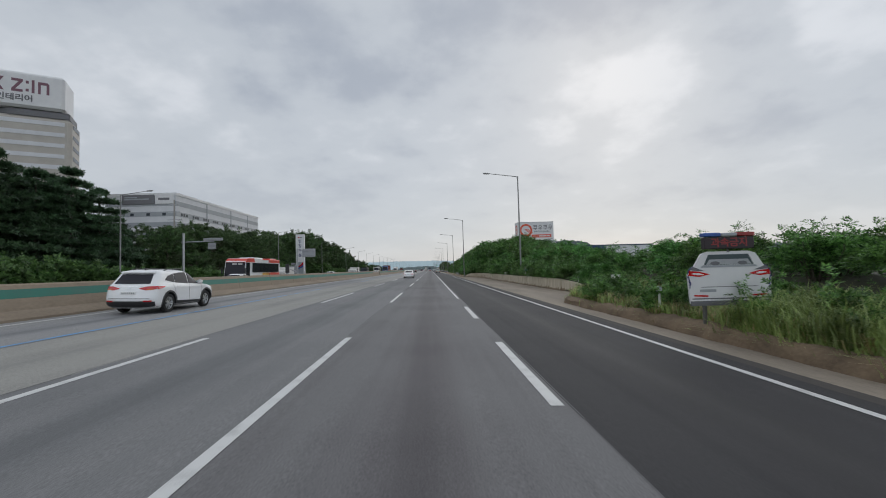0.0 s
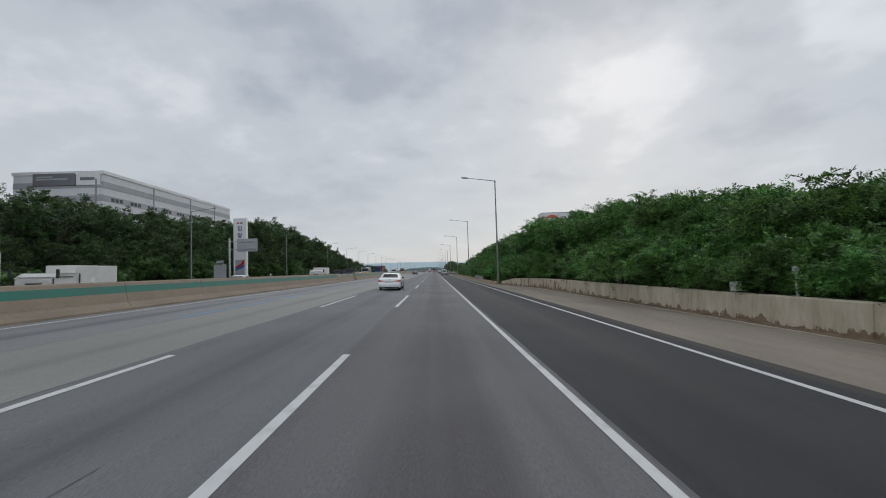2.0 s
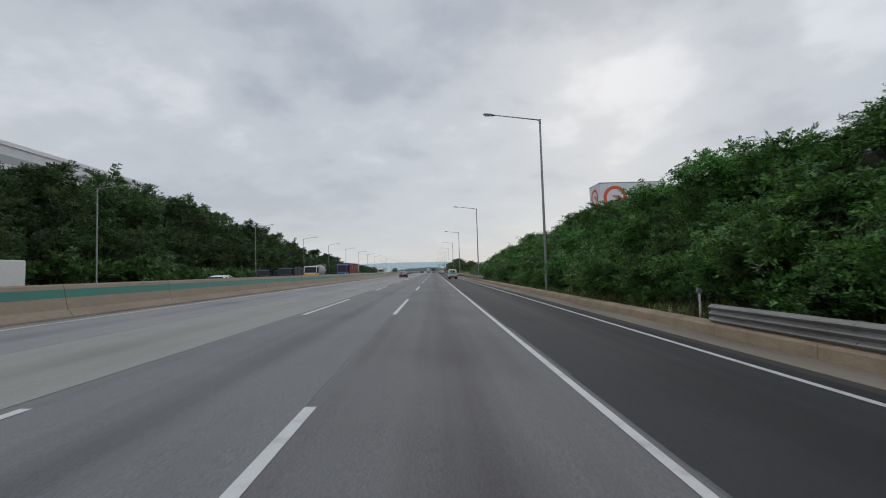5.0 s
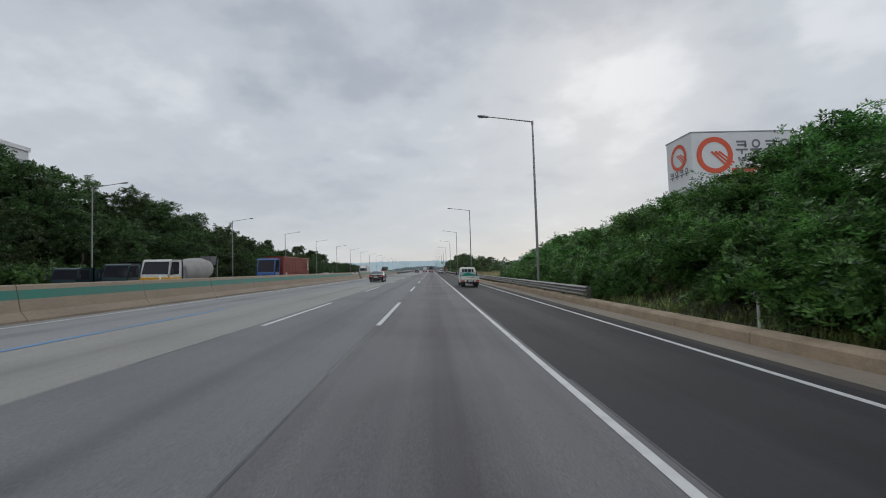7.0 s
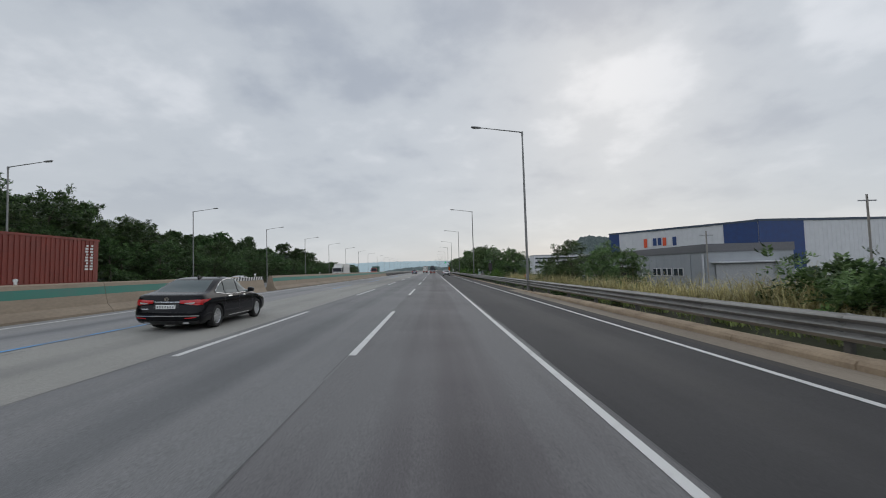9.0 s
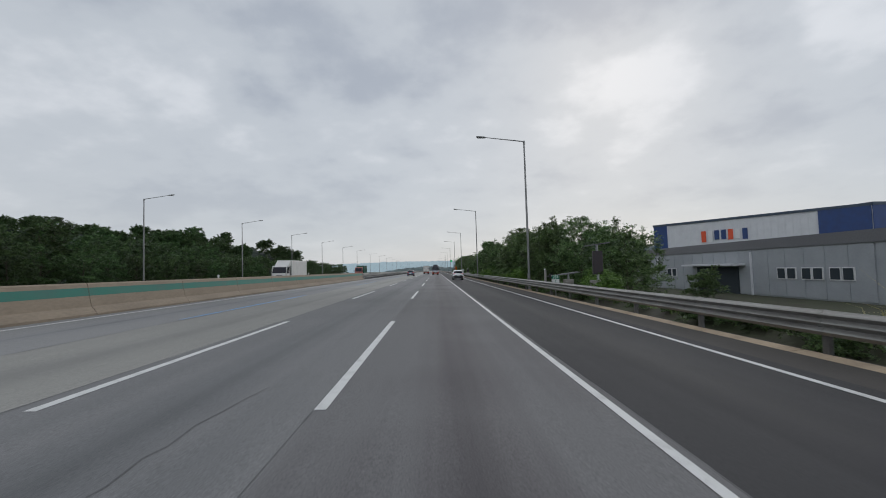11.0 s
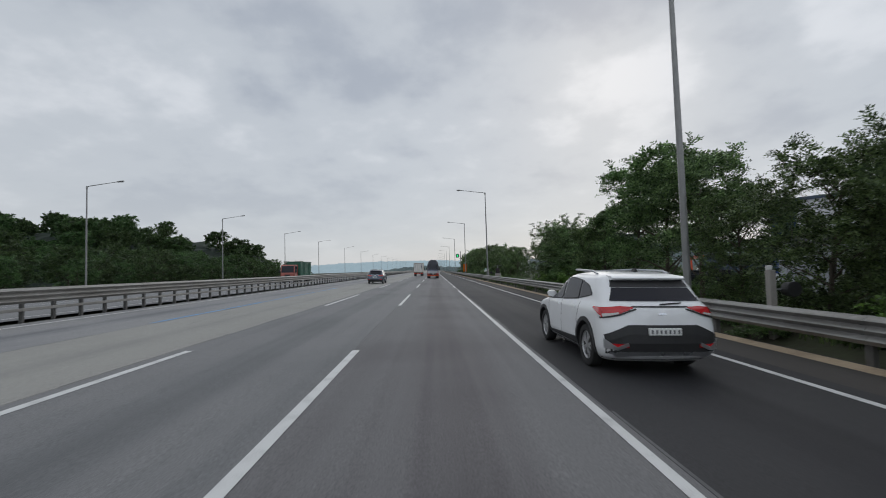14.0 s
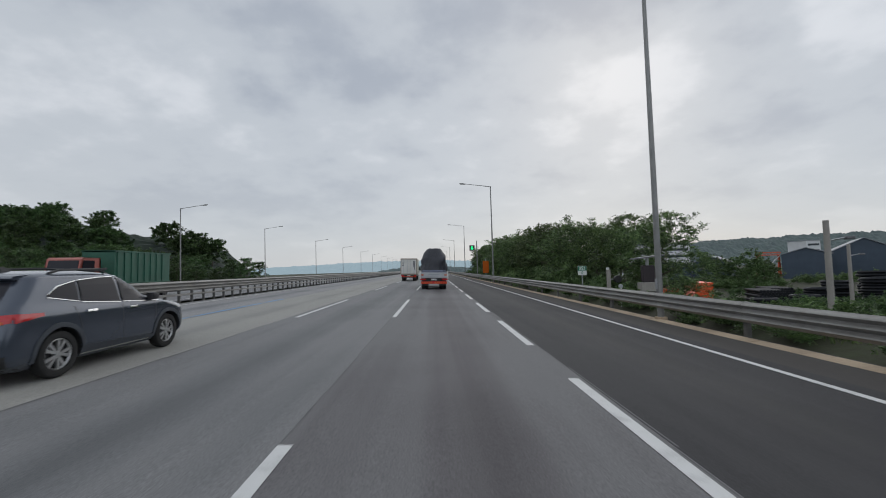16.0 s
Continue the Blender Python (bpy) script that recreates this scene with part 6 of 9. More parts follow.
def along(pts, t):
    """The point at share t of a polyline's length."""
    d = [0.0]
    for a, b in zip(pts, pts[1:]):
        d.append(d[-1] + math.dist(a, b))
    return tuple(float(np.interp(t * d[-1], d, [p[k] for p in pts])) for k in range(len(pts[0])))


def skin(to_space, low, high, n=14, m=5, depth=0.012):
    """A panel between two lines, laid on a skin by to_space(u, v, lift), with a rim that dips under it."""
    f = Form()
    rows = []
    for j in range(m + 1):
        row = []
        for i in range(n + 1):
            a, b = along(low, i / n), along(high, i / n)
            u, v = a[0] + (b[0] - a[0]) * j / m, a[1] + (b[1] - a[1]) * j / m
            row.append((u, v))
        rows.append(row)
    top = [[to_space(u, v, depth * 0.5) for u, v in r] for r in rows]
    i0 = len(f.v)
    for r in top:
        f.v += r
    for j in range(m):
        for i in range(n):
            a = i0 + j * (n + 1) + i
            f.f.append((a, a + 1, a + n + 2, a + n + 1))
            f.m.append(0)
    edge = [(0, i) for i in range(n)] + [(j, n) for j in range(m)] + [(m, i) for i in range(n, 0, -1)] + [(j, 0) for j in range(m, 0, -1)]
    low_pts = [to_space(*rows[j][i], -depth) for j, i in edge]
    i1 = len(f.v)
    f.v += low_pts
    for k in range(len(edge)):
        a, b = edge[k], edge[(k + 1) % len(edge)]
        f.f.append((i0 + a[0] * (n + 1) + a[1], i0 + b[0] * (n + 1) + b[1], i1 + (k + 1) % len(edge), i1 + k))
        f.m.append(0)
    return f


WHEELS = {}


def wheel(parent, x, y, r, width, side, spokes=5, rim_mat=None, lab=""):
    """Tyre and spoked rim; side +1 looks to +x. Alike wheels share their meshes."""
    key = (r, width, spokes, rim_mat.name if rim_mat else "")
    if key not in WHEELS:
        w, ty = width / 2, Form()
        ty.lathe_x([(-w * 0.6, r * 0.60), (-w * 0.9, r * 0.72), (-w, r * 0.86), (-w * 0.82, r * 0.97), (-w * 0.5, r), (w * 0.5, r), (w * 0.82, r * 0.97),
                    (w, r * 0.86), (w * 0.9, r * 0.70), (w * 0.6, r * 0.655), (w * 0.55, r * 0.64)], 32, caps=False)
        dish = Form()
        dish.lathe_x([(-w * 0.5, r * 0.62), (w * 0.25, r * 0.60)], 28)
        rim = Form()
        rim.lathe_x([(w * 0.5, r * 0.60), (w * 0.78, r * 0.645), (w * 0.74, r * 0.67), (w * 0.5, r * 0.66)], 32, caps=False)
        rim.lathe_x([(w * 0.3, r * 0.16), (w * 0.74, r * 0.15), (w * 0.80, r * 0.06)], 16)
        for k in range(spokes):
            for off in (-0.13, 0.13):
                a = 2 * math.pi * k / spokes + off
                c, s = math.cos(a), math.sin(a)
                c2, s2 = math.cos(a + off * 0.9), math.sin(a + off * 0.9)
                h0, h1 = r * 0.05, r * 0.078
                p = [(w * 0.72, r * 0.12 * c - h0 * s, r * 0.12 * s + h0 * c), (w * 0.72, r * 0.12 * c + h0 * s, r * 0.12 * s - h0 * c),
                     (w * 0.66, r * 0.63 * c2 + h1 * s2, r * 0.63 * s2 - h1 * c2), (w * 0.66, r * 0.63 * c2 - h1 * s2, r * 0.63 * s2 + h1 * c2)]
                q = [(a_ - w * 0.25, b_, c_) for a_, b_, c_ in p]
                rim.rings([q, p])
        WHEELS[key] = (ty.mesh("tyre", M_TYRE, True), dish.mesh("wheel_dish", M_TRIM, True), rim.mesh("rim", rim_mat or M_RIM, True))
    ty, dish, rim = WHEELS[key]
    at = pose(x, y, r, 0, 0, 0 if side > 0 else 180)
    t = part("wheel", ty, M_TYRE, parent, "black tyre" if not lab else lab, at=at)
    part("wheel_dish", dish, M_TRIM, t)
    part("rim", rim, rim_mat or M_RIM, t, "spoked alloy rim")
    return t


def cut_body(root, form, paint, holes, r, label=""):
    """The body mesh with round wheel arches cut into it."""
    body = new("body", form.mesh("body", [paint, M_TRIM], 35))
    tmp = []
    for x, y in holes:
        c = Form().lathe_x([(-0.17, r), (0.2, r)], 36)
        c.m = [1] * len(c.f)
        ob = new("arch_cutter", c.mesh("arch_cutter", [paint, M_TRIM]))
        ob.matrix_basis = pose(x, y, r * 0.88)
        mod = body.modifiers.new("arch", "BOOLEAN")
        mod.operation, mod.object, mod.solver = "DIFFERENCE", ob, "EXACT"
        tmp.append(ob)
    dg = bpy.context.evaluated_depsgraph_get()
    me = bpy.data.meshes.new_from_object(body.evaluated_get(dg))
    body.modifiers.clear()
    body.data = me
    me.set_sharp_from_angle(angle=radians(35))
    for ob in tmp:
        bpy.data.objects.remove(ob)
    body.parent = root
    if label:
        body["label"] = label
    return body


def plate(parent, y_at, x, z, w=0.52, h=0.11):
    """A number plate with its characters as plain bars."""
    y = y_at(x, z) - 0.012
    p = part("number_plate", Form().box(x - w / 2, x + w / 2, y - 0.02, y + 0.03, z - h / 2, z + h / 2, bevel=0.008), M_PLATE, parent, "white number plate with dark bars")
    bars = Form()
    for k in range(7):
        cx = x - w * 0.40 + w * 0.8 * k / 6
        bars.box(cx - w * 0.026, cx + w * 0.026, y - 0.024, y - 0.018, z - h * 0.27, z + h * 0.27)
    part("plate_bars", bars, M_BAND, p)


def common(root, b, spec):
    """Wheels, mirrors, handles, seams that all cars have."""
    L, wb, ro, r = spec["L"], spec["wb"], spec["ro"], spec["r"]
    tw = spec["W"] / 2 - 0.125
    for y in (ro, ro + wb):
        for s in (-1, 1):
            wheel(root, s * tw, y, r, 0.225, s, spec.get("spokes", 5), spec.get("rim"))
    for s in (-1, 1):
        sd = lambda y, z, k, s=s: (s * (b.side(y, z) + k), y, z)
        my, mz = spec["mirror"]
        m = Form()
        m.rings([[(s * (b.side(my, mz) + d), my + a * k, mz + 0.02 + c * k) for a, c in ((-0.09, -0.07), (0.05, -0.075), (0.13, -0.02), (0.11, 0.06), (0.0, 0.085), (-0.09, 0.07))]
                 for d, k in ((0.04, 0.55), (0.08, 0.95), (0.16, 1.0), (0.21, 0.8), (0.225, 0.45))])
        mo = part("mirror", m, spec.get("mirror_mat", spec["paint"]), root, smooth=True)
        part("mirror_stalk", Form().box(min(s * b.side(my, mz) - 0.05, s * (b.side(my, mz) + 0.1)), max(s * b.side(my, mz) - 0.05, s * (b.side(my, mz) + 0.1)) + 0.02, my - 0.02, my + 0.07, mz - 0.05, mz + 0.0), M_TRIM, mo)
        for hy, hz in spec["handles"]:
            part("door_handle", skin(sd, [(hy - 0.11, hz - 0.017), (hy + 0.11, hz - 0.012)], [(hy - 0.10, hz + 0.02), (hy + 0.10, hz + 0.025)], 6, 2, 0.05), spec.get("handle_mat", spec["paint"]), root)
        for line in spec["seams"]:
            low = [(y - 0.006, z) for y, z in line]
            high = [(y + 0.006, z) for y, z in line]
            part("door_seam", skin(sd, low, high, 16, 1, 0.004), M_TRIM, root)


def side_pane(root, b, low, high, mat, lab="", chrome=None, lift=0.03):
    """A side window on both flanks, in a thin dark or chrome frame."""
    cy = sum(p[0] for p in low + high) / len(low + high)
    cz = sum(p[1] for p in low + high) / len(low + high)
    g = lambda pts, k: [(cy + (y - cy) * (1 + k / 0.6), cz + (z - cz) * (1 + k / 0.17)) for y, z in pts]
    for s in (-1, 1):
        sd = lambda y, z, k, s=s: (s * (b.side(y, z) + k), y, z)
        fr = part("window_frame", skin(sd, g(low, 0.02), g(high, 0.02), 16, 4, lift * 0.5), M_TRIM, root)
        if chrome:
            for edge in (low, high):
                pts = [along(g(edge, 0.02), q / 12) for q in range(13)]
                part("chrome_trim", Form().tube([(s * (b.side(y, z) + 0.006), y, z) for y, z in pts], 0.011, 6), chrome, fr, "chrome window trim", smooth=True)
        part("window_pane", skin(sd, low, high, 16, 4, lift), mat, fr, lab)


def sedan(spec):
    root = thing("car", spec["label"], "car", "cars on the motorway")
    L, H, hwid = spec["L"], spec["H"], spec["W"] / 2
    k = H / 1.475
    b = Body([(0.17, 0.26, L - 0.30, hwid * 0.84), (0.24, 0.08, L - 0.10, hwid * 0.94), (0.34, 0.02, L - 0.02, hwid * 0.985), (0.50, 0.0, L, hwid), (0.62, 0.03, L - 0.03, hwid),
              (0.72, 0.07, L - 0.12, hwid * 0.995), (0.80, 0.07, L - 0.40, hwid * 0.99), (0.88, 0.09, L - 0.85, hwid * 0.98), (0.95, 0.11, L - 1.15, hwid * 0.965), (1.00 * k, 0.16, L - 1.38, hwid * 0.935),
              (1.035 * k, 0.44, L - 1.52, hwid * 0.905), (1.07 * k, 0.62, L - 1.59, hwid * 0.88), (1.15 * k, 0.84, L - 1.70, hwid * 0.86), (1.25 * k, 1.07, L - 1.85, hwid * 0.828), (1.34 * k, 1.29, L - 1.98, hwid * 0.79),
              (1.405 * k, 1.48, L - 2.11, hwid * 0.75), (1.445 * k, 1.66, L - 2.25, hwid * 0.69), (1.475 * k, 2.0, L - 2.5, hwid * 0.52)], 0.20, 0.5, 0.09, 0.22)
    holes = [(s * (hwid - 0.02), y) for s in (-1, 1) for y in (spec["ro"], spec["ro"] + spec["wb"])]
    cut_body(root, b.form(), spec["paint"], holes, spec["r"] + 0.05)
    common(root, b, spec)
    rr = lambda x, z, d: (x, b.rear(x, z) - d, z)
    glass, ch = spec["glass"], spec.get("chrome")
    part("rear_window", skin(rr, [(-0.70, 1.065 * k), (0.70, 1.065 * k)], [(-0.55, 1.375 * k), (0.55, 1.375 * k)], 20, 14, 0.03), glass, root, "dark tinted rear window")
    ff = lambda x, z, d: (x, b.front(x, z) + d, z)
    part("windscreen", skin(ff, [(-0.70, 1.06 * k), (0.70, 1.06 * k)], [(-0.54, 1.38 * k), (0.54, 1.38 * k)], 20, 14, 0.03), glass, root)
    side_pane(root, b, [(1.02, 1.03 * k), (1.42, 0.99 * k), (1.52, 0.985 * k)], [(1.02, 1.06 * k), (1.28, 1.22 * k), (1.52, 1.315 * k)], glass, "", ch)
    side_pane(root, b, [(1.57, 0.985 * k), (2.38, 0.975 * k)], [(1.60, 1.345 * k), (1.95, 1.395 * k), (2.34, 1.40 * k)], glass, "", ch)
    side_pane(root, b, [(2.46, 0.975 * k), (3.38, 0.97 * k)], [(2.43, 1.40 * k), (2.72, 1.385 * k), (3.10, 1.16 * k), (3.34, 0.99 * k)], glass, "", ch)
    for s in (-1, 1):
        if spec["style"] == "white":
            lo, hi = [(s * 0.37, 0.795), (s * 0.58, 0.705), (s * 0.80, 0.725), (s * 0.91, 0.79)], [(s * 0.34, 0.81), (s * 0.58, 0.84), (s * 0.80, 0.865), (s * 0.91, 0.875)]
        else:
            lo, hi = [(s * 0.36, 0.775), (s * 0.60, 0.74), (s * 0.80, 0.715), (s * 0.90, 0.73)], [(s * 0.36, 0.855), (s * 0.60, 0.865), (s * 0.80, 0.875), (s * 0.90, 0.86)]
        t = part("tail_light", skin(rr, lo, hi, 16, 5, 0.03), M_RED, root, "red tail light")
        part("light_lens", skin(rr, [(s * 0.50, 0.765), (s * 0.60, 0.745), (s * 0.72, 0.755)], [(s * 0.50, 0.785), (s * 0.60, 0.79), (s * 0.74, 0.80)], 8, 3, 0.045), M_CLEAR, t)
        # the lamp runs round the corner on the flank
        sd = lambda y, z, d, s=s: (s * (b.side(y, z) + d), y, z)
        part("lamp_wing", skin(sd, [(0.26, 0.775), (0.62, 0.855)], [(0.26, 0.872), (0.62, 0.875)], 10, 3, 0.026), M_RED, t)
        part("reflector", skin(rr, [(s * 0.52, 0.355), (s * 0.80, 0.375)], [(s * 0.52, 0.38), (s * 0.80, 0.405)], 8, 2, 0.02), M_RED, root)
        part("exhaust_tip", Form().rings([[(s * 0.52 + a * 0.085, b.rear(0.52, 0.26) + 0.0 + yy, 0.235 + c * 0.026) for a, c in ((-1, -0.3), (-0.7, -1), (0.7, -1), (1, -0.3), (0.9, 0.8), (-0.9, 0.8))] for yy in (0, 0.15)]), M_CHROME, root, "chrome exhaust tip")
    part("bumper_insert", skin(rr, [(-0.78, 0.20), (0.78, 0.20)], [(-0.84, 0.295), (0.84, 0.295)], 20, 3, 0.02), M_TRIM, root, "black lower bumper strip")
    plate(root, b.rear, 0, 0.725 if spec["style"] == "white" else 0.68)
    # no real hollow: a darker panel carries the shade round the plate
    part("plate_recess", skin(rr, [(-0.33, 0.645), (0.33, 0.645)], [(-0.33, 0.80), (0.33, 0.80)], 10, 2, 0.006), M_CLAD_G if spec["style"] == "white" else M_TRIM, root, "flat dark panel painting in the shade of the plate recess")
    part("boot_seam", skin(rr, [(-0.70, 0.537), (0.70, 0.537)], [(-0.70, 0.542), (0.70, 0.542)], 16, 1, 0.006), M_TRIM, root)
    part("boot_lip", skin(rr, [(-0.72, 0.985 * k), (0.72, 0.985 * k)], [(-0.70, 1.005 * k), (0.70, 1.005 * k)], 16, 2, 0.03), spec["paint"], root)
    em = ring(0, 0.885, 0.036, 0.05, b.rear(0, 0.885) - 0.022, 20)
    em.quad((-0.03, b.rear(0, 0.885) - 0.022, 0.86), (-0.012, b.rear(0, 0.885) - 0.022, 0.86), (0.0, b.rear(0, 0.885) - 0.022, 0.91), (-0.018, b.rear(0, 0.885) - 0.022, 0.91))
    em.quad((0.012, b.rear(0, 0.885) - 0.022, 0.86), (0.03, b.rear(0, 0.885) - 0.022, 0.86), (0.042, b.rear(0, 0.885) - 0.022, 0.91), (0.024, b.rear(0, 0.885) - 0.022, 0.91))
    part("emblem", em, M_CHROME, root, "chrome oval emblem", at=Matrix.Diagonal((1.3, 1, 1, 1)))
    part("plate_trim", skin(rr, [(-0.36, 0.803), (0.36, 0.803)], [(-0.36, 0.818), (0.36, 0.818)], 10, 1, 0.03), M_CHROME, root)
    part("model_badge", skin(rr, [(-0.66, 0.615), (-0.48, 0.615)], [(-0.66, 0.63), (-0.48, 0.63)], 6, 1, 0.012), M_CHROME, root)
    if spec["style"] == "black":
        part("chrome_strip", skin(rr, [(-0.86, 0.42), (0.86, 0.42)], [(-0.86, 0.445), (0.86, 0.445)], 20, 1, 0.02), M_CHROME, root, "chrome bumper strip")
        for s in (-1, 1):
            sd = lambda y, z, d, s=s: (s * (b.side(y, z) + d), y, z)
            part("sill_strip", skin(sd, [(1.75, 0.27), (3.2, 0.27)], [(1.75, 0.30), (3.2, 0.30)], 12, 1, 0.02), M_CHROME, root, "chrome sill strip")
        part("aerial", Form().rings([[(-0.03, 1.62, 1.42), (0.03, 1.62, 1.42), (0.03, 1.82, 1.46), (-0.03, 1.82, 1.46)], [(-0.006, 1.60, 1.53), (0.006, 1.60, 1.53), (0.006, 1.66, 1.53), (-0.006, 1.66, 1.53)]]), M_TRIM, root)
    else:
        for s in (-1, 1):
            sd = lambda y, z, d, s=s: (s * (b.side(y, z) + d), y, z)
            for hy, hz in ((1.50, 0.60), (2.42, 0.66)):
                part("door_guard", skin(sd, [(hy - 0.025, hz - 0.035), (hy + 0.025, hz - 0.035)], [(hy - 0.025, hz + 0.035), (hy + 0.025, hz + 0.035)], 2, 2, 0.05), M_TRIM, root, "black foam door guard")
    return root


def suv(spec):
    root = thing("car", spec["label"], "car", "cars on the motorway")
    L, H, hwid = spec["L"], spec["H"], spec["W"] / 2
    k = H / 1.68
    new_style = spec["style"] == "angular"
    b = Body([(0.22, 0.24, L - 0.28, hwid * 0.86), (0.30, 0.08, L - 0.10, hwid * 0.95), (0.42, 0.02, L - 0.02, hwid * 0.99), (0.58, 0.0, L, hwid), (0.74, 0.03, L - 0.03, hwid),
              (0.88, 0.06, L - 0.09, hwid * 0.995), (0.97, 0.08, L - 0.32, hwid * 0.99), (1.04, 0.10, L - 0.75, hwid * 0.975), (1.10, 0.13, L - 1.12, hwid * 0.95), (1.16 * k, 0.20, L - 1.30, hwid * 0.915),
              (1.26 * k, 0.30, L - 1.42, hwid * 0.89), (1.38 * k, 0.40, L - 1.60, hwid * 0.86), (1.50 * k, 0.50, L - 1.79, hwid * 0.82), (1.585 * k, 0.57, L - 1.96, hwid * 0.78),
              (1.64 * k, 0.68, L - 2.15, hwid * 0.68), (1.668 * k, 0.85, L - 2.4, hwid * 0.58), (1.68 * k, 1.2, L - 2.7, hwid * 0.42)], 0.22, 0.5, 0.10, 0.2)
    holes = [(s * (hwid - 0.02), y) for s in (-1, 1) for y in (spec["ro"], spec["ro"] + spec["wb"])]
    cut_body(root, b.form(), spec["paint"], holes, spec["r"] + 0.055)
    common(root, b, spec)
    rr = lambda x, z, d: (x, b.rear(x, z) - d, z)
    ff = lambda x, z, d: (x, b.front(x, z) + d, z)
    glass, ch = spec["glass"], spec.get("chrome")
    if new_style:
        part("rear_window", skin(rr, [(-0.74, 1.20 * k), (0.74, 1.20 * k)], [(-0.64, 1.41 * k), (0.64, 1.41 * k)], 20, 10, 0.03), glass, root, "dark rear window")
        part("spoiler_panel", skin(rr, [(-0.66, 1.42 * k), (0.66, 1.42 * k)], [(-0.62, 1.54 * k), (0.62, 1.54 * k)], 20, 6, 0.035), M_TRIM, root, "gloss black panel under the spoiler")
    else:
        part("rear_window", skin(rr, [(-0.66, 1.14 * k), (0.66, 1.14 * k)], [(-0.58, 1.50 * k), (0.58, 1.50 * k)], 20, 12, 0.03), glass, root, "dark rear window")
    sp = Form()
    sp.rings([[(x * 0.62, b.rear(x * 0.62, 1.56 * k) - d, 1.565 * k + z) for x in np.linspace(-1, 1, 11)] + [(x * 0.62, b.rear(x * 0.62, 1.56 * k) + 0.3, 1.60 * k + z) for x in np.linspace(1, -1, 11)] for d, z in ((0.10, -0.03), (0.13, 0.0), (0.08, 0.035))])
    part("roof_spoiler", sp, spec["paint"], root, smooth=True)
    part("windscreen", skin(ff, [(-0.72, 1.14 * k), (0.72, 1.14 * k)], [(-0.58, 1.54 * k), (0.58, 1.54 * k)], 20, 12, 0.03), glass, root)
    side_pane(root, b, [(0.86, 1.27 * k), (1.42, 1.185 * k)], [(0.88, 1.31 * k), (1.06, 1.42 * k), (1.42, 1.495 * k)], glass, "", ch)
    side_pane(root, b, [(1.48, 1.18 * k), (2.32, 1.125 * k)], [(1.48, 1.505 * k), (1.9, 1.54 * k), (2.28, 1.55 * k)], glass, "", ch)
    side_pane(root, b, [(2.40, 1.12 * k), (3.40, 1.075 * k)], [(2.37, 1.55 * k), (2.72, 1.53 * k), (3.06, 1.34 * k), (3.36, 1.10 * k)], glass, "", ch)
    for s in (-1, 1):
        sd = lambda y, z, d, s=s: (s * (b.side(y, z) + d), y, z)
        if new_style:
            lo, hi = [(s * 0.45, 1.075), (s * 0.66, 0.99), (s * 0.91, 0.93)], [(s * 0.43, 1.10), (s * 0.66, 1.11), (s * 0.91, 1.08)]
        else:
            lo, hi = [(s * 0.38, 0.955), (s * 0.60, 0.90), (s * 0.90, 0.94)], [(s * 0.36, 0.985), (s * 0.62, 1.05), (s * 0.90, 1.06)]
        t = part("tail_light", skin(rr, lo, hi, 16, 5, 0.03), M_RED, root, "red tail light")
        part("lamp_wing", skin(sd, [(0.26, 0.95), (0.62, 1.05)] if new_style else [(0.28, 0.93), (0.72, 1.0)], [(0.26, 1.085), (0.62, 1.08)] if new_style else [(0.28, 1.06), (0.72, 1.045)], 10, 3, 0.028), M_RED, t)
        if new_style:
            part("light_lens", skin(rr, [(s * 0.68, 0.99), (s * 0.90, 0.935)], [(s * 0.68, 1.015), (s * 0.90, 0.985)], 8, 3, 0.045), M_CLEAR, t)
            part("light_border", skin(rr, [(s * 0.40, 1.055), (s * 0.66, 0.965), (s * 0.92, 0.905)], [(s * 0.40, 1.075), (s * 0.66, 0.988), (s * 0.92, 0.93)], 14, 1, 0.034), M_TRIM, t, "black border under the light")
            part("corner_garnish", skin(rr, [(s * 0.56, 0.50), (s * 0.74, 0.42), (s * 0.90, 0.45)], [(s * 0.58, 0.55), (s * 0.74, 0.475), (s * 0.91, 0.60)], 10, 2, 0.06), M_RIM, t, "silver bumper corner garnish")
        else:
            part("light_lens", skin(rr, [(s * 0.62, 0.925), (s * 0.84, 0.925)], [(s * 0.62, 0.965), (s * 0.84, 0.965)], 8, 3, 0.045), M_AMBER, t)
        # black cladding round the arches and sills
        r = spec["r"] + 0.055
        for y in (spec["ro"], spec["ro"] + spec["wb"]):
            q = [(y + (r + 0.002) * math.cos(a), r * 0.88 + (r + 0.002) * math.sin(a)) for a in np.linspace(-0.15, math.pi + 0.15, 17)]
            o = [(y + (r + 0.075) * math.cos(a), r * 0.88 + (r + 0.075) * math.sin(a)) for a in np.linspace(-0.15, math.pi + 0.15, 17)]
            if spec["clad"]:
                part("arch_trim", skin(sd, q, o, 28, 1, 0.03), spec["clad"], root, "wheel arch trim")
        if spec["clad"]:
            part("sill_trim", skin(sd, [(spec["ro"] + r + 0.02, 0.24), (spec["ro"] + spec["wb"] - r - 0.02, 0.24)],
                                   [(spec["ro"] + r + 0.06, 0.44), (spec["ro"] + spec["wb"] - r - 0.06, 0.36)], 14, 3, 0.03), spec["clad"], root, "dark sill trim")
        part("sill_strip", skin(sd, [(1.45, 0.275), (3.15, 0.275)], [(1.45, 0.30), (3.15, 0.30)], 14, 1, 0.05), M_CHROME if not new_style else M_RIM, root, "bright sill strip")
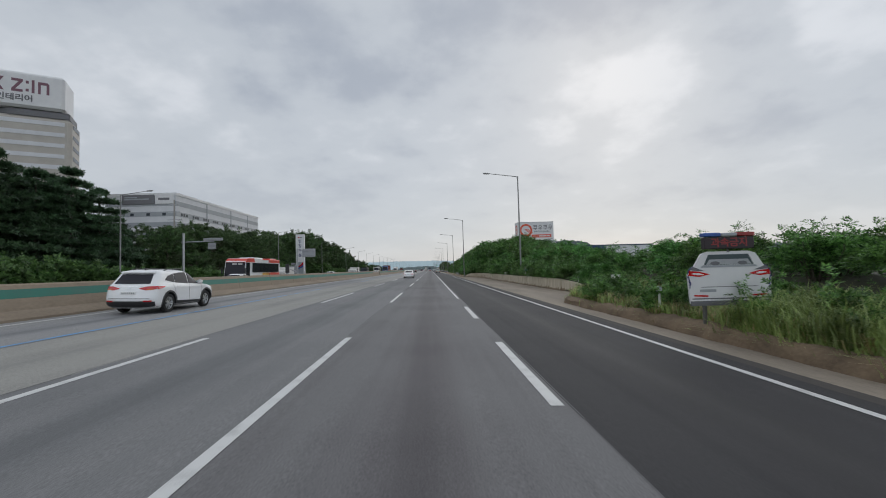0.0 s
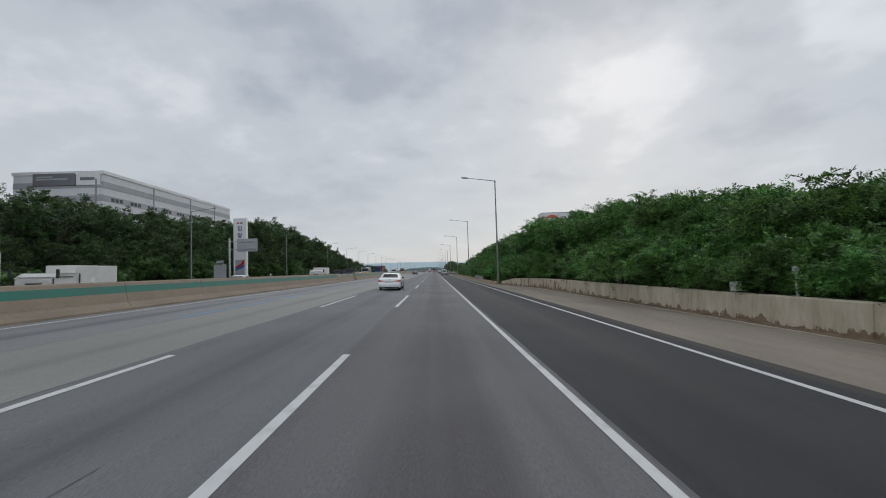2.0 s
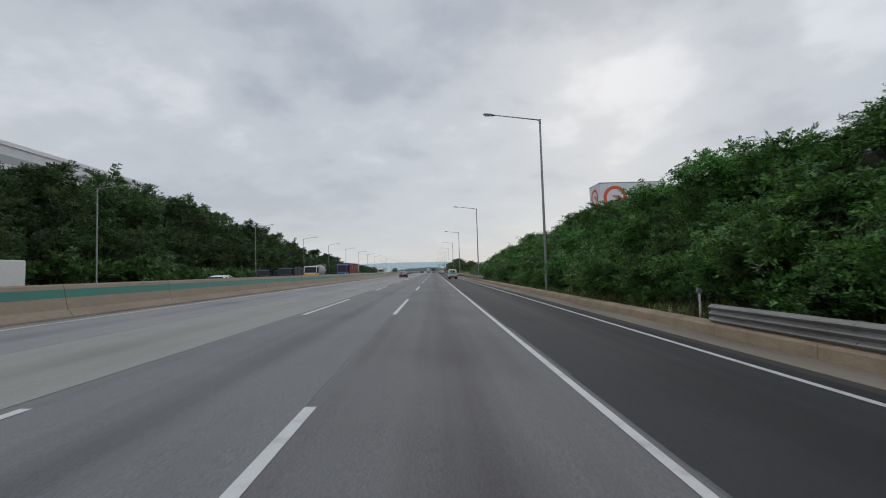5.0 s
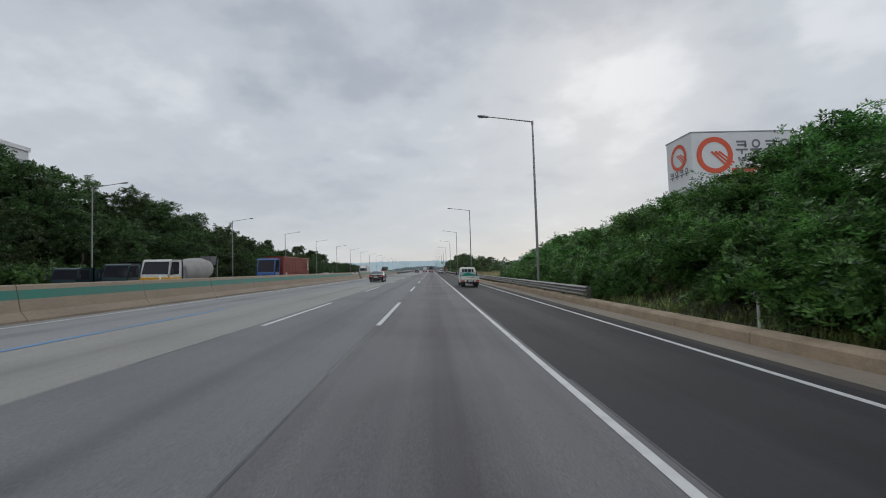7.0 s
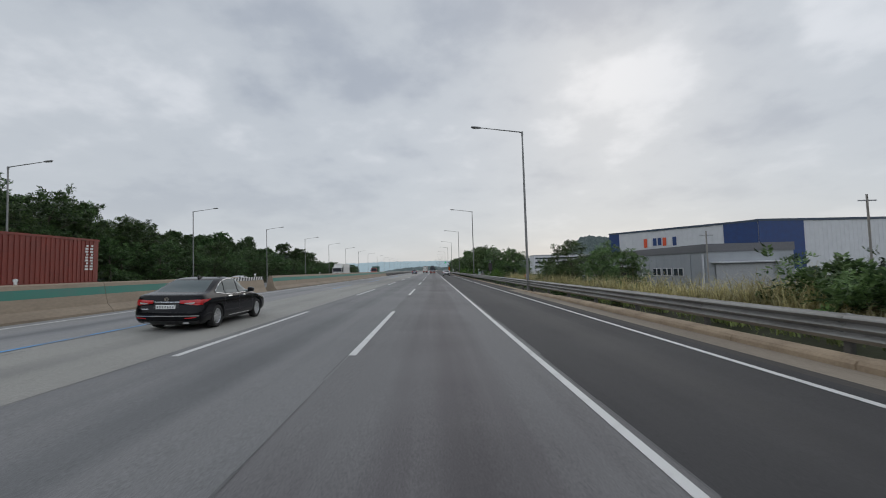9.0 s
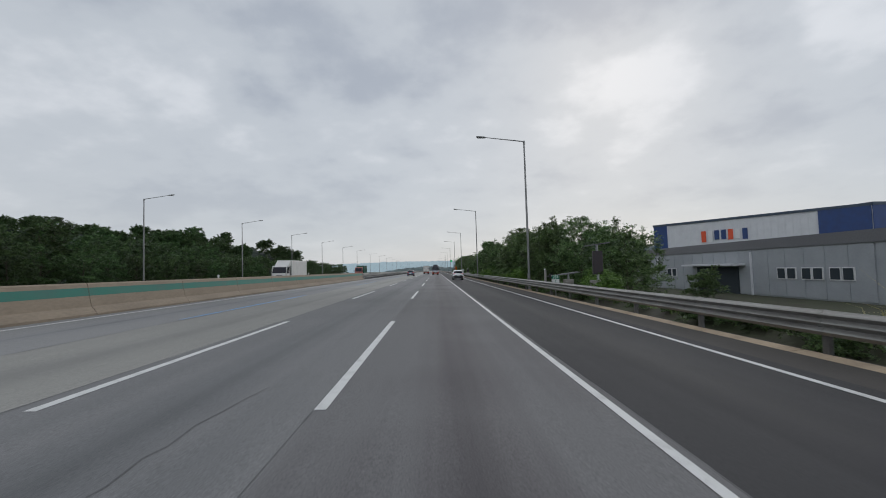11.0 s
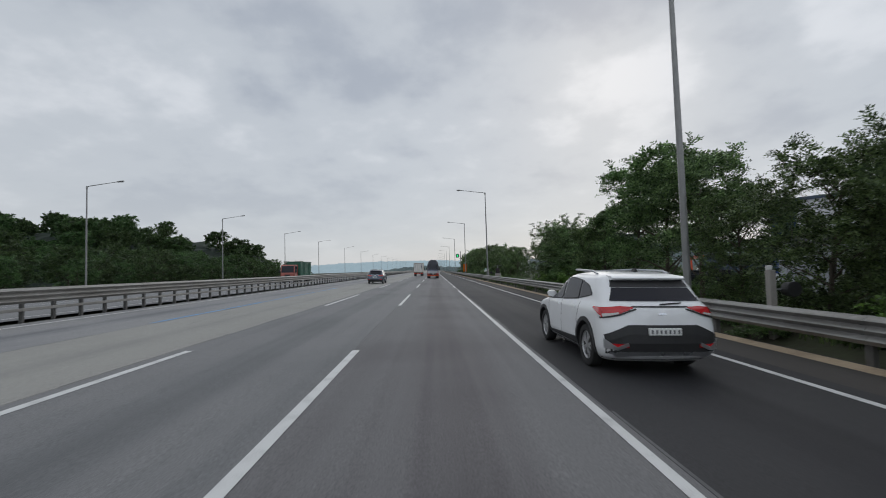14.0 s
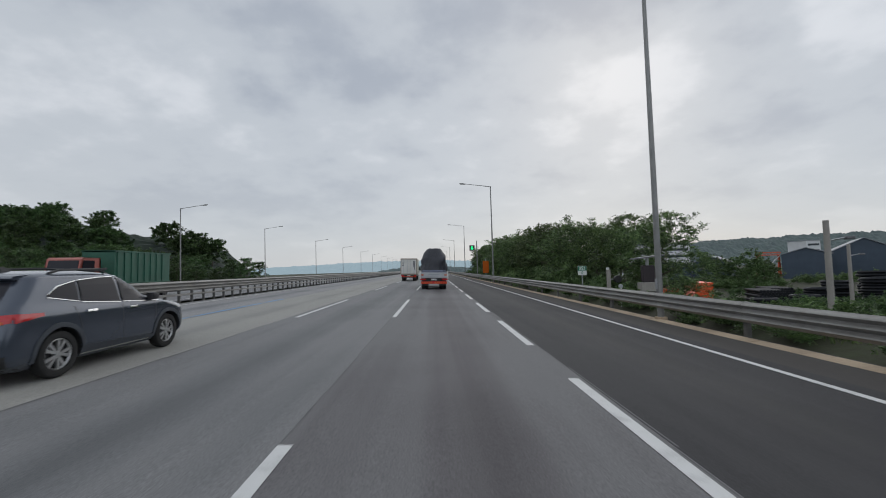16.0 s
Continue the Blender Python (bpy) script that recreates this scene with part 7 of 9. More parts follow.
        part("reflector", skin(rr, [(s * 0.56, 0.47), (s * 0.82, 0.48)], [(s * 0.56, 0.525), (s * 0.82, 0.53)], 8, 2, 0.04), M_RED, root)
        rail = [(s * (b.side(y, 1.6 * k) * 0.93), y, z) for y, z in ((1.05, 1.635 * k), (1.25, 1.69 * k), (2.3, 1.715 * k), (3.0, 1.67 * k), (3.15, 1.60 * k))]
        part("roof_rail", Form().tube(rail, 0.02, 8), M_GALV if new_style else M_TRIM, root, smooth=True)
    part("bumper_insert", skin(rr, [(-0.86, 0.26), (0.86, 0.26)], [(-0.90, 0.48 if not new_style else 0.66), (-0.55, 0.50 if not new_style else 0.82), (0.55, 0.50 if not new_style else 0.82), (0.90, 0.48 if not new_style else 0.66)], 24, 4, 0.022), M_TRIM, root, "black lower bumper")
    part("skid_plate", skin(rr, [(-0.72, 0.30), (-0.45, 0.345), (0.45, 0.345), (0.72, 0.30)], [(-0.86, 0.40), (-0.5, 0.40), (0.5, 0.40), (0.86, 0.40)], 22, 2, 0.045), M_RIM if new_style else M_TRIM, root, "skid plate")
    plate(root, b.rear, 0, 0.72 if new_style else 0.80)
    part("tailgate_seam", skin(rr, [(-0.74, 0.60), (0.74, 0.60)], [(-0.74, 0.61), (0.74, 0.61)], 14, 1, 0.006), M_TRIM, root)
    part("lamp_bar", skin(rr, [(-0.46, 1.09), (0.46, 1.09)] if new_style else [(-0.46, 1.035), (0.46, 1.035)], [(-0.46, 1.112), (0.46, 1.112)] if new_style else [(-0.46, 1.06), (0.46, 1.06)], 14, 1, 0.02), M_TRIM if new_style else M_CHROME, root)
    part("emblem", skin(rr, [(-0.06, 0.975), (0.06, 0.975)], [(-0.05, 1.01), (0.05, 1.01)], 6, 2, 0.02), M_CHROME, root)
    part("rear_wiper", Form().tube([(0, b.rear(0, 1.15 * k) - 0.03, 1.15 * k), (0.36, b.rear(0.36, 1.17 * k) - 0.03, 1.17 * k)], 0.012, 6), M_TRIM, root)
    part("aerial", Form().rings([[(-0.035, 0.95, 1.66 * k), (0.035, 0.95, 1.66 * k), (0.035, 1.15, 1.67 * k), (-0.035, 1.15, 1.67 * k)], [(-0.008, 0.93, 1.74 * k), (0.008, 0.93, 1.74 * k), (0.008, 1.0, 1.74 * k), (-0.008, 1.0, 1.74 * k)]]), M_TRIM, root)
    return root


def on_road(x, y, turn=0.0):
    """Stands a thing on the near carriageway, level with its crossfall."""
    return pose(x, y, rz(x) + 0.004, 0, TILT, turn)


SEDAN = dict(L=4.86, W=1.865, H=1.475, wb=2.805, ro=1.08, r=0.33, mirror=(3.22, 1.0), handles=((1.78, 0.885), (2.72, 0.87)),
             seams=([(1.50, 0.98), (1.50, 0.62), (1.40, 0.52)], [(2.42, 0.97), (2.44, 0.30)], [(3.42, 0.95), (3.40, 0.35)], [(1.50, 0.24), (3.40, 0.25)]))
M_DARKRIM = surface("machined_rim", (0.58, 0.58, 0.58), (0.40, 0.40, 0.40), 0.32, 0.7, bump=0.0)
sedan(dict(SEDAN, paint=M_CARW, glass=M_CARGLASS, chrome=M_CHROME, mirror_mat=M_TRIM, style="white", label="white four-door saloon with tinted windows on the motorway")).matrix_basis = on_road(-3.8, 78.15)
sedan(dict(SEDAN, L=4.97, W=1.85, paint=M_CARK, glass=M_CARGLASS_C, chrome=M_CHROME, handle_mat=M_CHROME, spokes=9, style="black", label="glossy black executive saloon with chrome window frames")).matrix_basis = on_road(-7.5, 205.7)
SUVD = dict(L=4.69, W=1.88, H=1.68, wb=2.70, ro=1.03, r=0.365, mirror=(3.18, 1.13), handles=((1.62, 1.0), (2.62, 0.98)),
            seams=([(1.30, 1.1), (1.42, 0.75), (1.36, 0.6)], [(2.36, 1.07), (2.38, 0.40)], [(3.32, 1.05), (3.28, 0.42)]))
suv(dict(SUVD, paint=M_CARW, glass=M_CARGLASS, clad=M_TRIM, style="round", label="white family sport utility car with dark rear glass")).matrix_basis = on_road(-11.0, 16.8)
suv(dict(SUVD, paint=M_CARG, glass=M_CARGLASS, chrome=M_CHROME, handle_mat=M_CHROME, mirror_mat=M_TRIM, clad=surface("grey_cladding_plastic", (0.06, 0.07, 0.085), None, 0.5), rim=M_DARKRIM, style="round",
         label="slate grey sport utility car with chrome trim")).matrix_basis = on_road(-7.2, 353.0)
suv(dict(SUVD, L=4.66, W=1.865, H=1.66, wb=2.755, ro=0.98, paint=M_CARW, glass=M_CARGLASS, clad=M_TRIM, rim=M_DARKRIM, style="angular",
         label="white angular crossover car with black lower cladding")).matrix_basis = on_road(3.45, 308.9)

# ---------------- lorries, bus ----------------
M_VAN = surface("van_white_panel", (0.70, 0.69, 0.66), (0.58, 0.57, 0.54), 0.45, scale=0.9, fine=8, bump=0.03)
M_BOXIV = surface("ivory_box_panel", (0.66, 0.63, 0.56), (0.52, 0.49, 0.42), 0.5, scale=1.2, fine=9, bump=0.05, stretch=(1, 1, 0.3))
M_TARP = surface("dark_tarpaulin", (0.052, 0.055, 0.068), (0.03, 0.032, 0.04), 0.55, scale=2.2, fine=12, bump=0.25)
M_TARPB = surface("blue_grey_tarpaulin", (0.20, 0.22, 0.30), (0.12, 0.14, 0.2), 0.6, scale=3, fine=12, bump=0.2)
M_NET = surface("green_netting", (0.0, 0.27, 0.19), (0.0, 0.13, 0.095), 0.9, scale=9, fine=70, bump=0.9, spec=0.1)
M_REDC = surface("red_container_steel", (0.25, 0.045, 0.03), (0.18, 0.035, 0.025), 0.5, scale=0.8, fine=9, bump=0.1)
M_BLUET = surface("blue_cab_paint", (0.05, 0.14, 0.38), (0.04, 0.11, 0.31), 0.35, coat=0.4, bump=0.0)
M_BUSR = surface("bus_red_paint", (0.72, 0.045, 0.02), (0.62, 0.035, 0.02), 0.3, coat=0.5, bump=0.0)
M_GREENT = surface("green_trailer_steel", (0.03, 0.13, 0.085), (0.02, 0.09, 0.06), 0.5, scale=0.9, fine=9, bump=0.1)
M_YELLOW = surface("yellow_cab_paint", (0.72, 0.38, 0.02), (0.6, 0.3, 0.02), 0.35, coat=0.4, bump=0.0)
M_DRUM = surface("cement_grey_drum", (0.36, 0.35, 0.33), (0.24, 0.23, 0.22), 0.7, scale=1.2, fine=9, bump=0.2)
M_TEAL = surface("dark_teal_paint", (0.03, 0.06, 0.07), (0.02, 0.045, 0.05), 0.4, coat=0.3, bump=0.0)
M_PINK = surface("faded_red_cab_paint", (0.45, 0.12, 0.09), (0.36, 0.1, 0.08), 0.4, coat=0.2, bump=0.0)
M_STEELRIM = surface("steel_truck_rim", (0.30, 0.30, 0.30), (0.2, 0.2, 0.2), 0.5, 0.5)


def hatched_bar(parent, y, z0, z1, w):
    """Rear marker bar with slanting red and yellow stripes."""
    bar = part("marker_bar", Form().box(-w, w, y, y + 0.05, z0, z1, bevel=0.01), M_RED, parent, "red and amber striped marker bar")
    f, n = Form(), 12
    for k in range(n):
        x = -w + 2 * w * k / n
        s = 1 if k >= n / 2 else -1
        d = (z1 - z0) * 0.6 * s
        f.quad((x + 0.02, y - 0.004, z0 + 0.01), (x + w / n, y - 0.004, z0 + 0.01), (min(max(x + w / n + d, -w), w), y - 0.004, z1 - 0.01), (min(max(x + d, -w), w), y - 0.004, z1 - 0.01))
    part("marker_stripe", f, M_AMBER, bar)


def axle(root, y, r, w, tw, dual=True):
    for s in (-1, 1):
        wheel(root, s * tw, y, r, 0.28, s, 8, M_STEELRIM)
        if dual:
            wheel(root, s * (tw - 0.31), y, r, 0.28, s, 8, M_STEELRIM)


def truck_cab(root, y0, w, h, z0, paint, depth=1.7, glass=None):
    """A flat-fronted lorry cab whose back stands at y0."""
    hw = w / 2
    f = Form()
    prof = [(0, z0), (depth - 0.06, z0), (depth, z0 + 0.25), (depth, z0 + 0.95), (depth - 0.30, h - 0.12), (depth - 0.48, h), (0.05, h), (0, h - 0.08)]
    f.rings([[(s * hw * k, y0 + a * (1 if abs(s) == 1 and k == 1 else 1), b_) for a, b_ in prof] for s, k in ((-1, 0.93), (-1, 1.0), (1, 1.0), (1, 0.93))])
    # cheeks pulled in a little at the outer sections
    cab = part("cab", f, paint, root, smooth=30)
    g = glass or M_CARGLASS
    zb, zt = z0 + 1.0, h - 0.2
    yb, yt = y0 + depth + 0.006, y0 + depth - 0.26
    part("windscreen", Form().rings([[(-hw * 0.9, yb, zb), (hw * 0.9, yb, zb), (hw * 0.84, yt, zt), (-hw * 0.84, yt, zt)], [(-hw * 0.9, yb - 0.04, zb), (hw * 0.9, yb - 0.04, zb), (hw * 0.84, yt - 0.04, zt), (-hw * 0.84, yt - 0.04, zt)]]), g, cab, "large dark windscreen")
    for s in (-1, 1):
        x = s * (hw + 0.006)
        part("side_window", Form().rings([[(x, y0 + 0.55, zb), (x, y0 + depth - 0.2, zb), (x, y0 + depth - 0.42, zt), (x, y0 + 0.55, zt)], [(x - s * 0.03, y0 + 0.55, zb), (x - s * 0.03, y0 + depth - 0.2, zb), (x - s * 0.03, y0 + depth - 0.42, zt), (x - s * 0.03, y0 + 0.55, zt)]]), g, cab)
        part("mirror", Form().box(min(x + s * 0.12, x + s * 0.3), max(x + s * 0.12, x + s * 0.3), y0 + depth - 0.05, y0 + depth + 0.06, zb - 0.05, zb + 0.5, bevel=0.03), M_TRIM, cab)
        part("headlight", Form().box(s * hw * 0.66 - 0.2, s * hw * 0.66 + 0.2, y0 + depth - 0.03, y0 + depth + 0.02, z0 + 0.22, z0 + 0.42, bevel=0.02), M_CLEAR, cab)
    part("grille", Form().box(-hw * 0.42, hw * 0.42, y0 + depth - 0.02, y0 + depth + 0.012, z0 + 0.30, z0 + 0.66, bevel=0.01), M_TRIM, cab)
    part("front_bumper", Form().box(-hw, hw, y0 + depth - 0.25, y0 + depth + 0.05, z0 - 0.25, z0 + 0.12, bevel=0.04), paint, cab)
    return cab


def box_truck():
    """Ivory box lorry seen from behind: framed doors with lock bars."""
    t = thing("box_truck", "ivory box lorry with barred rear doors and rusty edges", "truck", "lorries")
    w, z0, z1, L = 1.22, 1.02, 3.35, 6.6
    part("cargo_box", Form().box(-w, w, 0.0, L, z0, z1, bevel=0.03), M_BOXIV, t)
    part("door_frame", Form().box(-w - 0.02, w + 0.02, -0.05, 0.03, z1 - 0.12, z1 + 0.03, bevel=0.01).box(-w - 0.02, -w + 0.09, -0.05, 0.03, z0, z1).box(w - 0.09, w + 0.02, -0.05, 0.03, z0, z1).box(-w, w, -0.05, 0.03, z0 - 0.1, z0 + 0.08), M_GUTTER, t, "rusty brown door frame")
    for s in (-1, 1):
        d = part("rear_door", Form().box(min(s * 0.02, s * 1.12), max(s * 0.02, s * 1.12), -0.045, 0.0, z0 + 0.1, z1 - 0.14, bevel=0.01), M_VAN, t)
        for x in (0.22, 0.78):
            part("lock_bar", Form().tube([(s * x, -0.075, z0 + 0.05), (s * x, -0.075, z1 - 0.1)], 0.025, 8), M_GALV, d)
        for z in (1.5, 2.2, 2.9):
            part("hinge", Form().box(min(s * 1.0, s * 1.16), max(s * 1.0, s * 1.16), -0.07, -0.04, z, z + 0.08), M_GALV, d)
        part("mud_flap", Form().box(s * 0.85 - 0.25, s * 0.85 + 0.25, 0.9, 0.93, 0.3, 0.9), M_TRIM, t)
        part("tail_light", Form().box(s * 0.95 - 0.2, s * 0.95 + 0.2, -0.06, 0.02, 0.72, 0.86, bevel=0.02), M_RED, t, "red tail light")
    part("label_bars", Form().box(0.62, 0.74, -0.052, -0.046, 2.1, 3.0).box(0.80, 0.92, -0.052, -0.046, 1.7, 3.0).box(-0.98, -0.72, -0.052, -0.046, 2.25, 2.45).box(-0.98, -0.72, -0.052, -0.046, 2.62, 2.75), M_GREYP, t)
    part("chassis", Form().box(-0.5, 0.5, 0.1, 8.2, 0.72, 0.98).box(-1.1, 1.1, 0.0, 0.1, 0.5, 0.62, bevel=0.02), M_TRIM, t)
    hatched_bar(t, -0.03, 0.60, 0.70, 1.05)
    plate(t, lambda x, z: 0.0, 0.0, 0.80, 0.4, 0.12)
    truck_cab(t, 6.8, 2.2, 2.6, 0.65, M_VAN)
    axle(t, 1.7, 0.46, 0.28, 0.98)
    axle(t, 7.7, 0.46, 0.28, 0.98, False)
    return t


def tarp_truck():
    """Flat lorry with a tall load under a dark tarpaulin, seen from behind."""
    t = thing("cargo_truck", "flatbed lorry with a tall load under dark tarpaulin", "truck", "lorries")
    w, L = 1.17, 7.0
    part("bed", Form().box(-w, w, 0, L, 0.98, 1.14, bevel=0.02), M_GALV, t)
    g = part("tailgate", Form().box(-w, w, -0.05, 0.02, 1.0, 1.46, bevel=0.02), M_GALV, t, "pale steel tailgate")
    for s in (-1, 1):
        part("side_gate", Form().box(min(s * w, s * (w - 0.06)), max(s * w, s * (w - 0.06)), 0, L, 1.0, 1.46, bevel=0.02), M_GALV, t)
        part("hinge_post", Form().box(s * w - 0.05, s * w + 0.05, -0.07, 0.03, 0.95, 1.55, bevel=0.01), M_VAN, g)
        part("tail_light", Form().box(s * 0.92 - 0.24, s * 0.92 + 0.24, -0.1, -0.02, 0.80, 0.94, bevel=0.02), M_RED, t, "red and amber tail light")
        part("warning_light", Form().box(s * 0.98 - 0.1, s * 0.98 + 0.1, -0.07, -0.045, 1.2, 1.3, bevel=0.01), M_AMBER, t)
        part("mud_flap", Form().box(s * 0.8 - 0.28, s * 0.8 + 0.28, 1.0, 1.03, 0.3, 0.95), M_TRIM, t)
    part("label_bars", Form().box(-0.5, 0.5, -0.056, -0.05, 1.24, 1.34), M_CLAD_G, g)
    # the sheeted load, gathered in folds
    f, rings = Form(), []
    for j in range(19):
        v = j / 18
        z = 1.46 + 2.1 * v
        half = 1.10 * (1 - 0.05 * v) * (1 - max(0, v - 0.55) ** 2 * 2.1)
        y0 = 0.25 + 0.25 * v + max(0, v - 0.6) * 1.2
        y1 = L - 0.4 - 0.6 * v
        r = []
        for i in range(56):
            a = 2 * math.pi * i / 56
            c, s = math.cos(a), math.sin(a)
            px = half * math.copysign(abs(c) ** 0.45, c)
            py = (y0 + y1) / 2 + (y1 - y0) / 2 * math.copysign(abs(s) ** 0.35, s)
            fold = 0.05 * math.sin(i * 1.9 + 3 * v) * (1 - v) + 0.16 * noise.noise((px * 1.6, py * 0.9, v * 3.2))
            r.append((px * (1 + fold), py - fold * 0.8, z + 0.05 * noise.noise((i * 0.3, v * 2, 4.0))))
        rings.append(r)
    f.rings(rings)
    ld = part("sheeted_load", f, M_TARP, t, "dark blue-grey tarpaulin gathered in folds", smooth=50)
    part("sheet_hem", Form().box(-1.0, 1.0, 0.1, 0.3, 1.42, 1.66, bevel=0.06), M_TARPB, ld, "bluish lower sheet")
    for k in range(5):
        x = -0.9 + 0.45 * k
        part("rope", Form().tube([(x, -0.03, 1.2), (x * 0.8, 0.22, 2.2), (x * 0.35, 0.75, 3.42)], 0.014, 6), M_TRIM, ld)
    part("chassis", Form().box(-0.5, 0.5, 0.1, 8.4, 0.66, 0.96).box(-1.1, 1.1, -0.04, 0.06, 0.52, 0.6), M_TRIM, t)
    hatched_bar(t, -0.06, 0.50, 0.70, 1.1)
    plate(t, lambda x, z: -0.03, 0, 0.86, 0.44, 0.13)
    truck_cab(t, 7.2, 2.25, 2.6, 0.65, M_VAN)
    axle(t, 1.6, 0.45, 0.28, 0.95)
    axle(t, 2.8, 0.45, 0.28, 0.95)
    axle(t, 8.1, 0.45, 0.28, 0.98, False)
    return t


def pickup():
    """Small cab-over pickup, bed boards down its sides, a green net over the load."""
    t = thing("pickup_truck", "small ivory pickup truck carrying a load under green netting", "truck", "lorries")
    w, L = 0.87, 5.12
    bw = 0.82
    part("bed_floor", Form().box(-bw, bw, 0.02, 2.86, 0.72, 0.80, bevel=0.01), M_CARI, t)

    def board(name, x0, x1, y0, y1, axis):
        b = Form()
        b.box(x0, x1, y0, y1, 0.72, 1.08, bevel=0.012)
        for z in (0.755, 0.81, 0.985):
            if axis == "x":
                b.box(x0 + 0.03, x1 - 0.03, y0 - 0.012, y0 + 0.01, z, z + 0.022, bevel=0.004)
            else:
                e = x0 if x0 < 0 else x1
                b.box(e - 0.012, e + 0.012, y0 + 0.03, y1 - 0.03, z, z + 0.022, bevel=0.004)
        o = part(name, b, M_CARI, t, "ribbed ivory drop side")
        cap = Form()
        cap.box(x0 - 0.012, x1 + 0.012, y0 - 0.012, y1 + 0.012, 1.075, 1.10, bevel=0.008)
        part("rubber_edge", cap, M_TRIM, o)
        return o
    tg = board("tailgate", -bw, bw, 0.0, 0.045, "x")
    part("badge_bars", Form().box(-0.02, 0.40, -0.006, 0.0, 0.90, 0.945).box(-0.32, -0.24, -0.006, 0.0, 0.90, 0.93), M_CLAD_G, tg)
    for s in (-1, 1):
        board("side_board", min(s * bw, s * (bw - 0.045)), max(s * bw, s * (bw - 0.045)), 0.055, 2.84, "y")
        part("corner_post", Form().box(s * bw - 0.035, s * bw + 0.035, -0.015, 0.06, 0.70, 1.12, bevel=0.01), M_CARI, t)
        part("latch", Form().box(s * (bw + 0.01) - 0.015, s * (bw + 0.01) + 0.015, 0.06, 0.10, 0.94, 1.06, bevel=0.005), M_TRIM, t)
        part("lamp_housing", Form().box(s * 0.60 - 0.245, s * 0.60 + 0.245, 0.02, 0.12, 0.50, 0.70, bevel=0.01), M_CARI, t)
        a, b_ = (s * 0.66 - 0.17, s * 0.66 + 0.17)
        tl = part("tail_light", Form().box(a, b_, -0.03, 0.05, 0.53, 0.665, bevel=0.03), M_RED, t, "red and amber tail light")
        q = s * 0.66
        part("indicator_lens", Form().box(q + s * 0.03 if s > 0 else q - 0.16, q + 0.16 if s > 0 else q - 0.03, -0.034, 0.0, 0.54, 0.60, bevel=0.012), M_AMBER, tl)
        part("reversing_lens", Form().lathe_y([(-0.045, 0.035), (-0.04, 0.05), (0.0, 0.052)], 16), M_CLEAR, tl, at=pose(q - s * 0.115, 0, 0.597))
        part("wheel_guard", Form().box(s * 0.72 - 0.16, s * 0.72 + 0.16, 0.62, 0.64, 0.22, 0.70).box(s * 0.72 - 0.16, s * 0.72 + 0.16, 0.64, 1.42, 0.655, 0.70), M_TRIM, t, "black mud flap and guard")
        part("side_guard", Form().box(s * 0.74 - 0.02, s * 0.74 + 0.02, 1.75, 2.5, 0.42, 0.56, bevel=0.01), M_TRIM, t)
    part("chassis", Form().box(-0.38, 0.38, 0.1, 4.6, 0.42, 0.70).box(-0.30, 0.30, 0.0, 0.14, 0.34, 0.48), M_TRIM, t)
    plate(t, lambda x, z: 0.04, 0.03, 0.60, 0.42, 0.13)
    # headboard, window bars
    part("headboard", Form().box(-0.80, 0.80, 2.86, 2.90, 0.80, 1.42, bevel=0.01).box(-0.55, 0.0, 2.55, 2.86, 0.8, 1.2, bevel=0.02), M_GALV, t, "grey steel headboard and toolbox")
    # cab: rounded shell
    b = Body([(0.36, 3.02, L - 0.06, w * 0.93), (0.46, 2.98, L, w * 0.985), (0.7, 2.97, L, w), (0.95, 2.97, L - 0.04, w), (1.12, 2.97, L - 0.12, w * 0.995), (1.25, 2.97, L - 0.26, w * 0.985),
              (1.45, 2.98, L - 0.48, w * 0.965), (1.65, 3.0, L - 0.72, w * 0.93), (1.78, 3.03, L - 0.92, w * 0.90), (1.86, 3.08, L - 1.1, w * 0.85), (1.91, 3.16, L - 1.3, w * 0.76), (1.93, 3.3, L - 1.45, w * 0.5)], 0.14, 0.4, 0.03, 0.12)
    cut_body(t, b.form(), M_CARI, [(s * (w - 0.02), 4.32) for s in (-1, 1)], 0.37)
    rr = lambda x, z, d: (x, b.rear(x, z) - d, z)
    fr = part("rear_frame", skin(rr, [(-0.62, 1.40), (0.62, 1.40)], [(-0.58, 1.74), (0.58, 1.74)], 14, 4, 0.012), M_TRIM, t)
    part("rear_window", skin(rr, [(-0.58, 1.42), (0.58, 1.42)], [(-0.54, 1.72), (0.54, 1.72)], 14, 4, 0.022), M_CARGLASS, fr, "dark cab rear window")
    for x in (-0.36, 0.0, 0.36):
        part("guard_bar", Form().box(x - 0.022, x + 0.022, 2.87, 2.92, 1.36, 1.86, bevel=0.008), M_CARI, t)
    part("guard_frame", Form().tube([(-0.74, 2.9, 1.38), (-0.72, 2.9, 1.76), (-0.60, 2.9, 1.88), (0.60, 2.9, 1.88), (0.72, 2.9, 1.76), (0.74, 2.9, 1.38)], 0.028, 8), M_CARI, t, smooth=True)
    for s in (-1, 1):
        sd = lambda y, z, d, s=s: (s * (b.side(y, z) + d), y, z)
        fr = part("window_frame", skin(sd, [(3.42, 1.16), (4.62, 1.10)], [(3.46, 1.72), (4.2, 1.70), (4.56, 1.20)], 14, 4, 0.010), M_TRIM, t)
        part("side_window", skin(sd, [(3.47, 1.19), (4.55, 1.14)], [(3.50, 1.69), (4.18, 1.67), (4.50, 1.22)], 14, 4, 0.02), M_CARGLASS_C, fr)
        part("quarter_window", skin(sd, [(3.14, 1.24), (3.36, 1.20)], [(3.16, 1.66), (3.36, 1.70)], 6, 3, 0.016), M_CARGLASS, t)
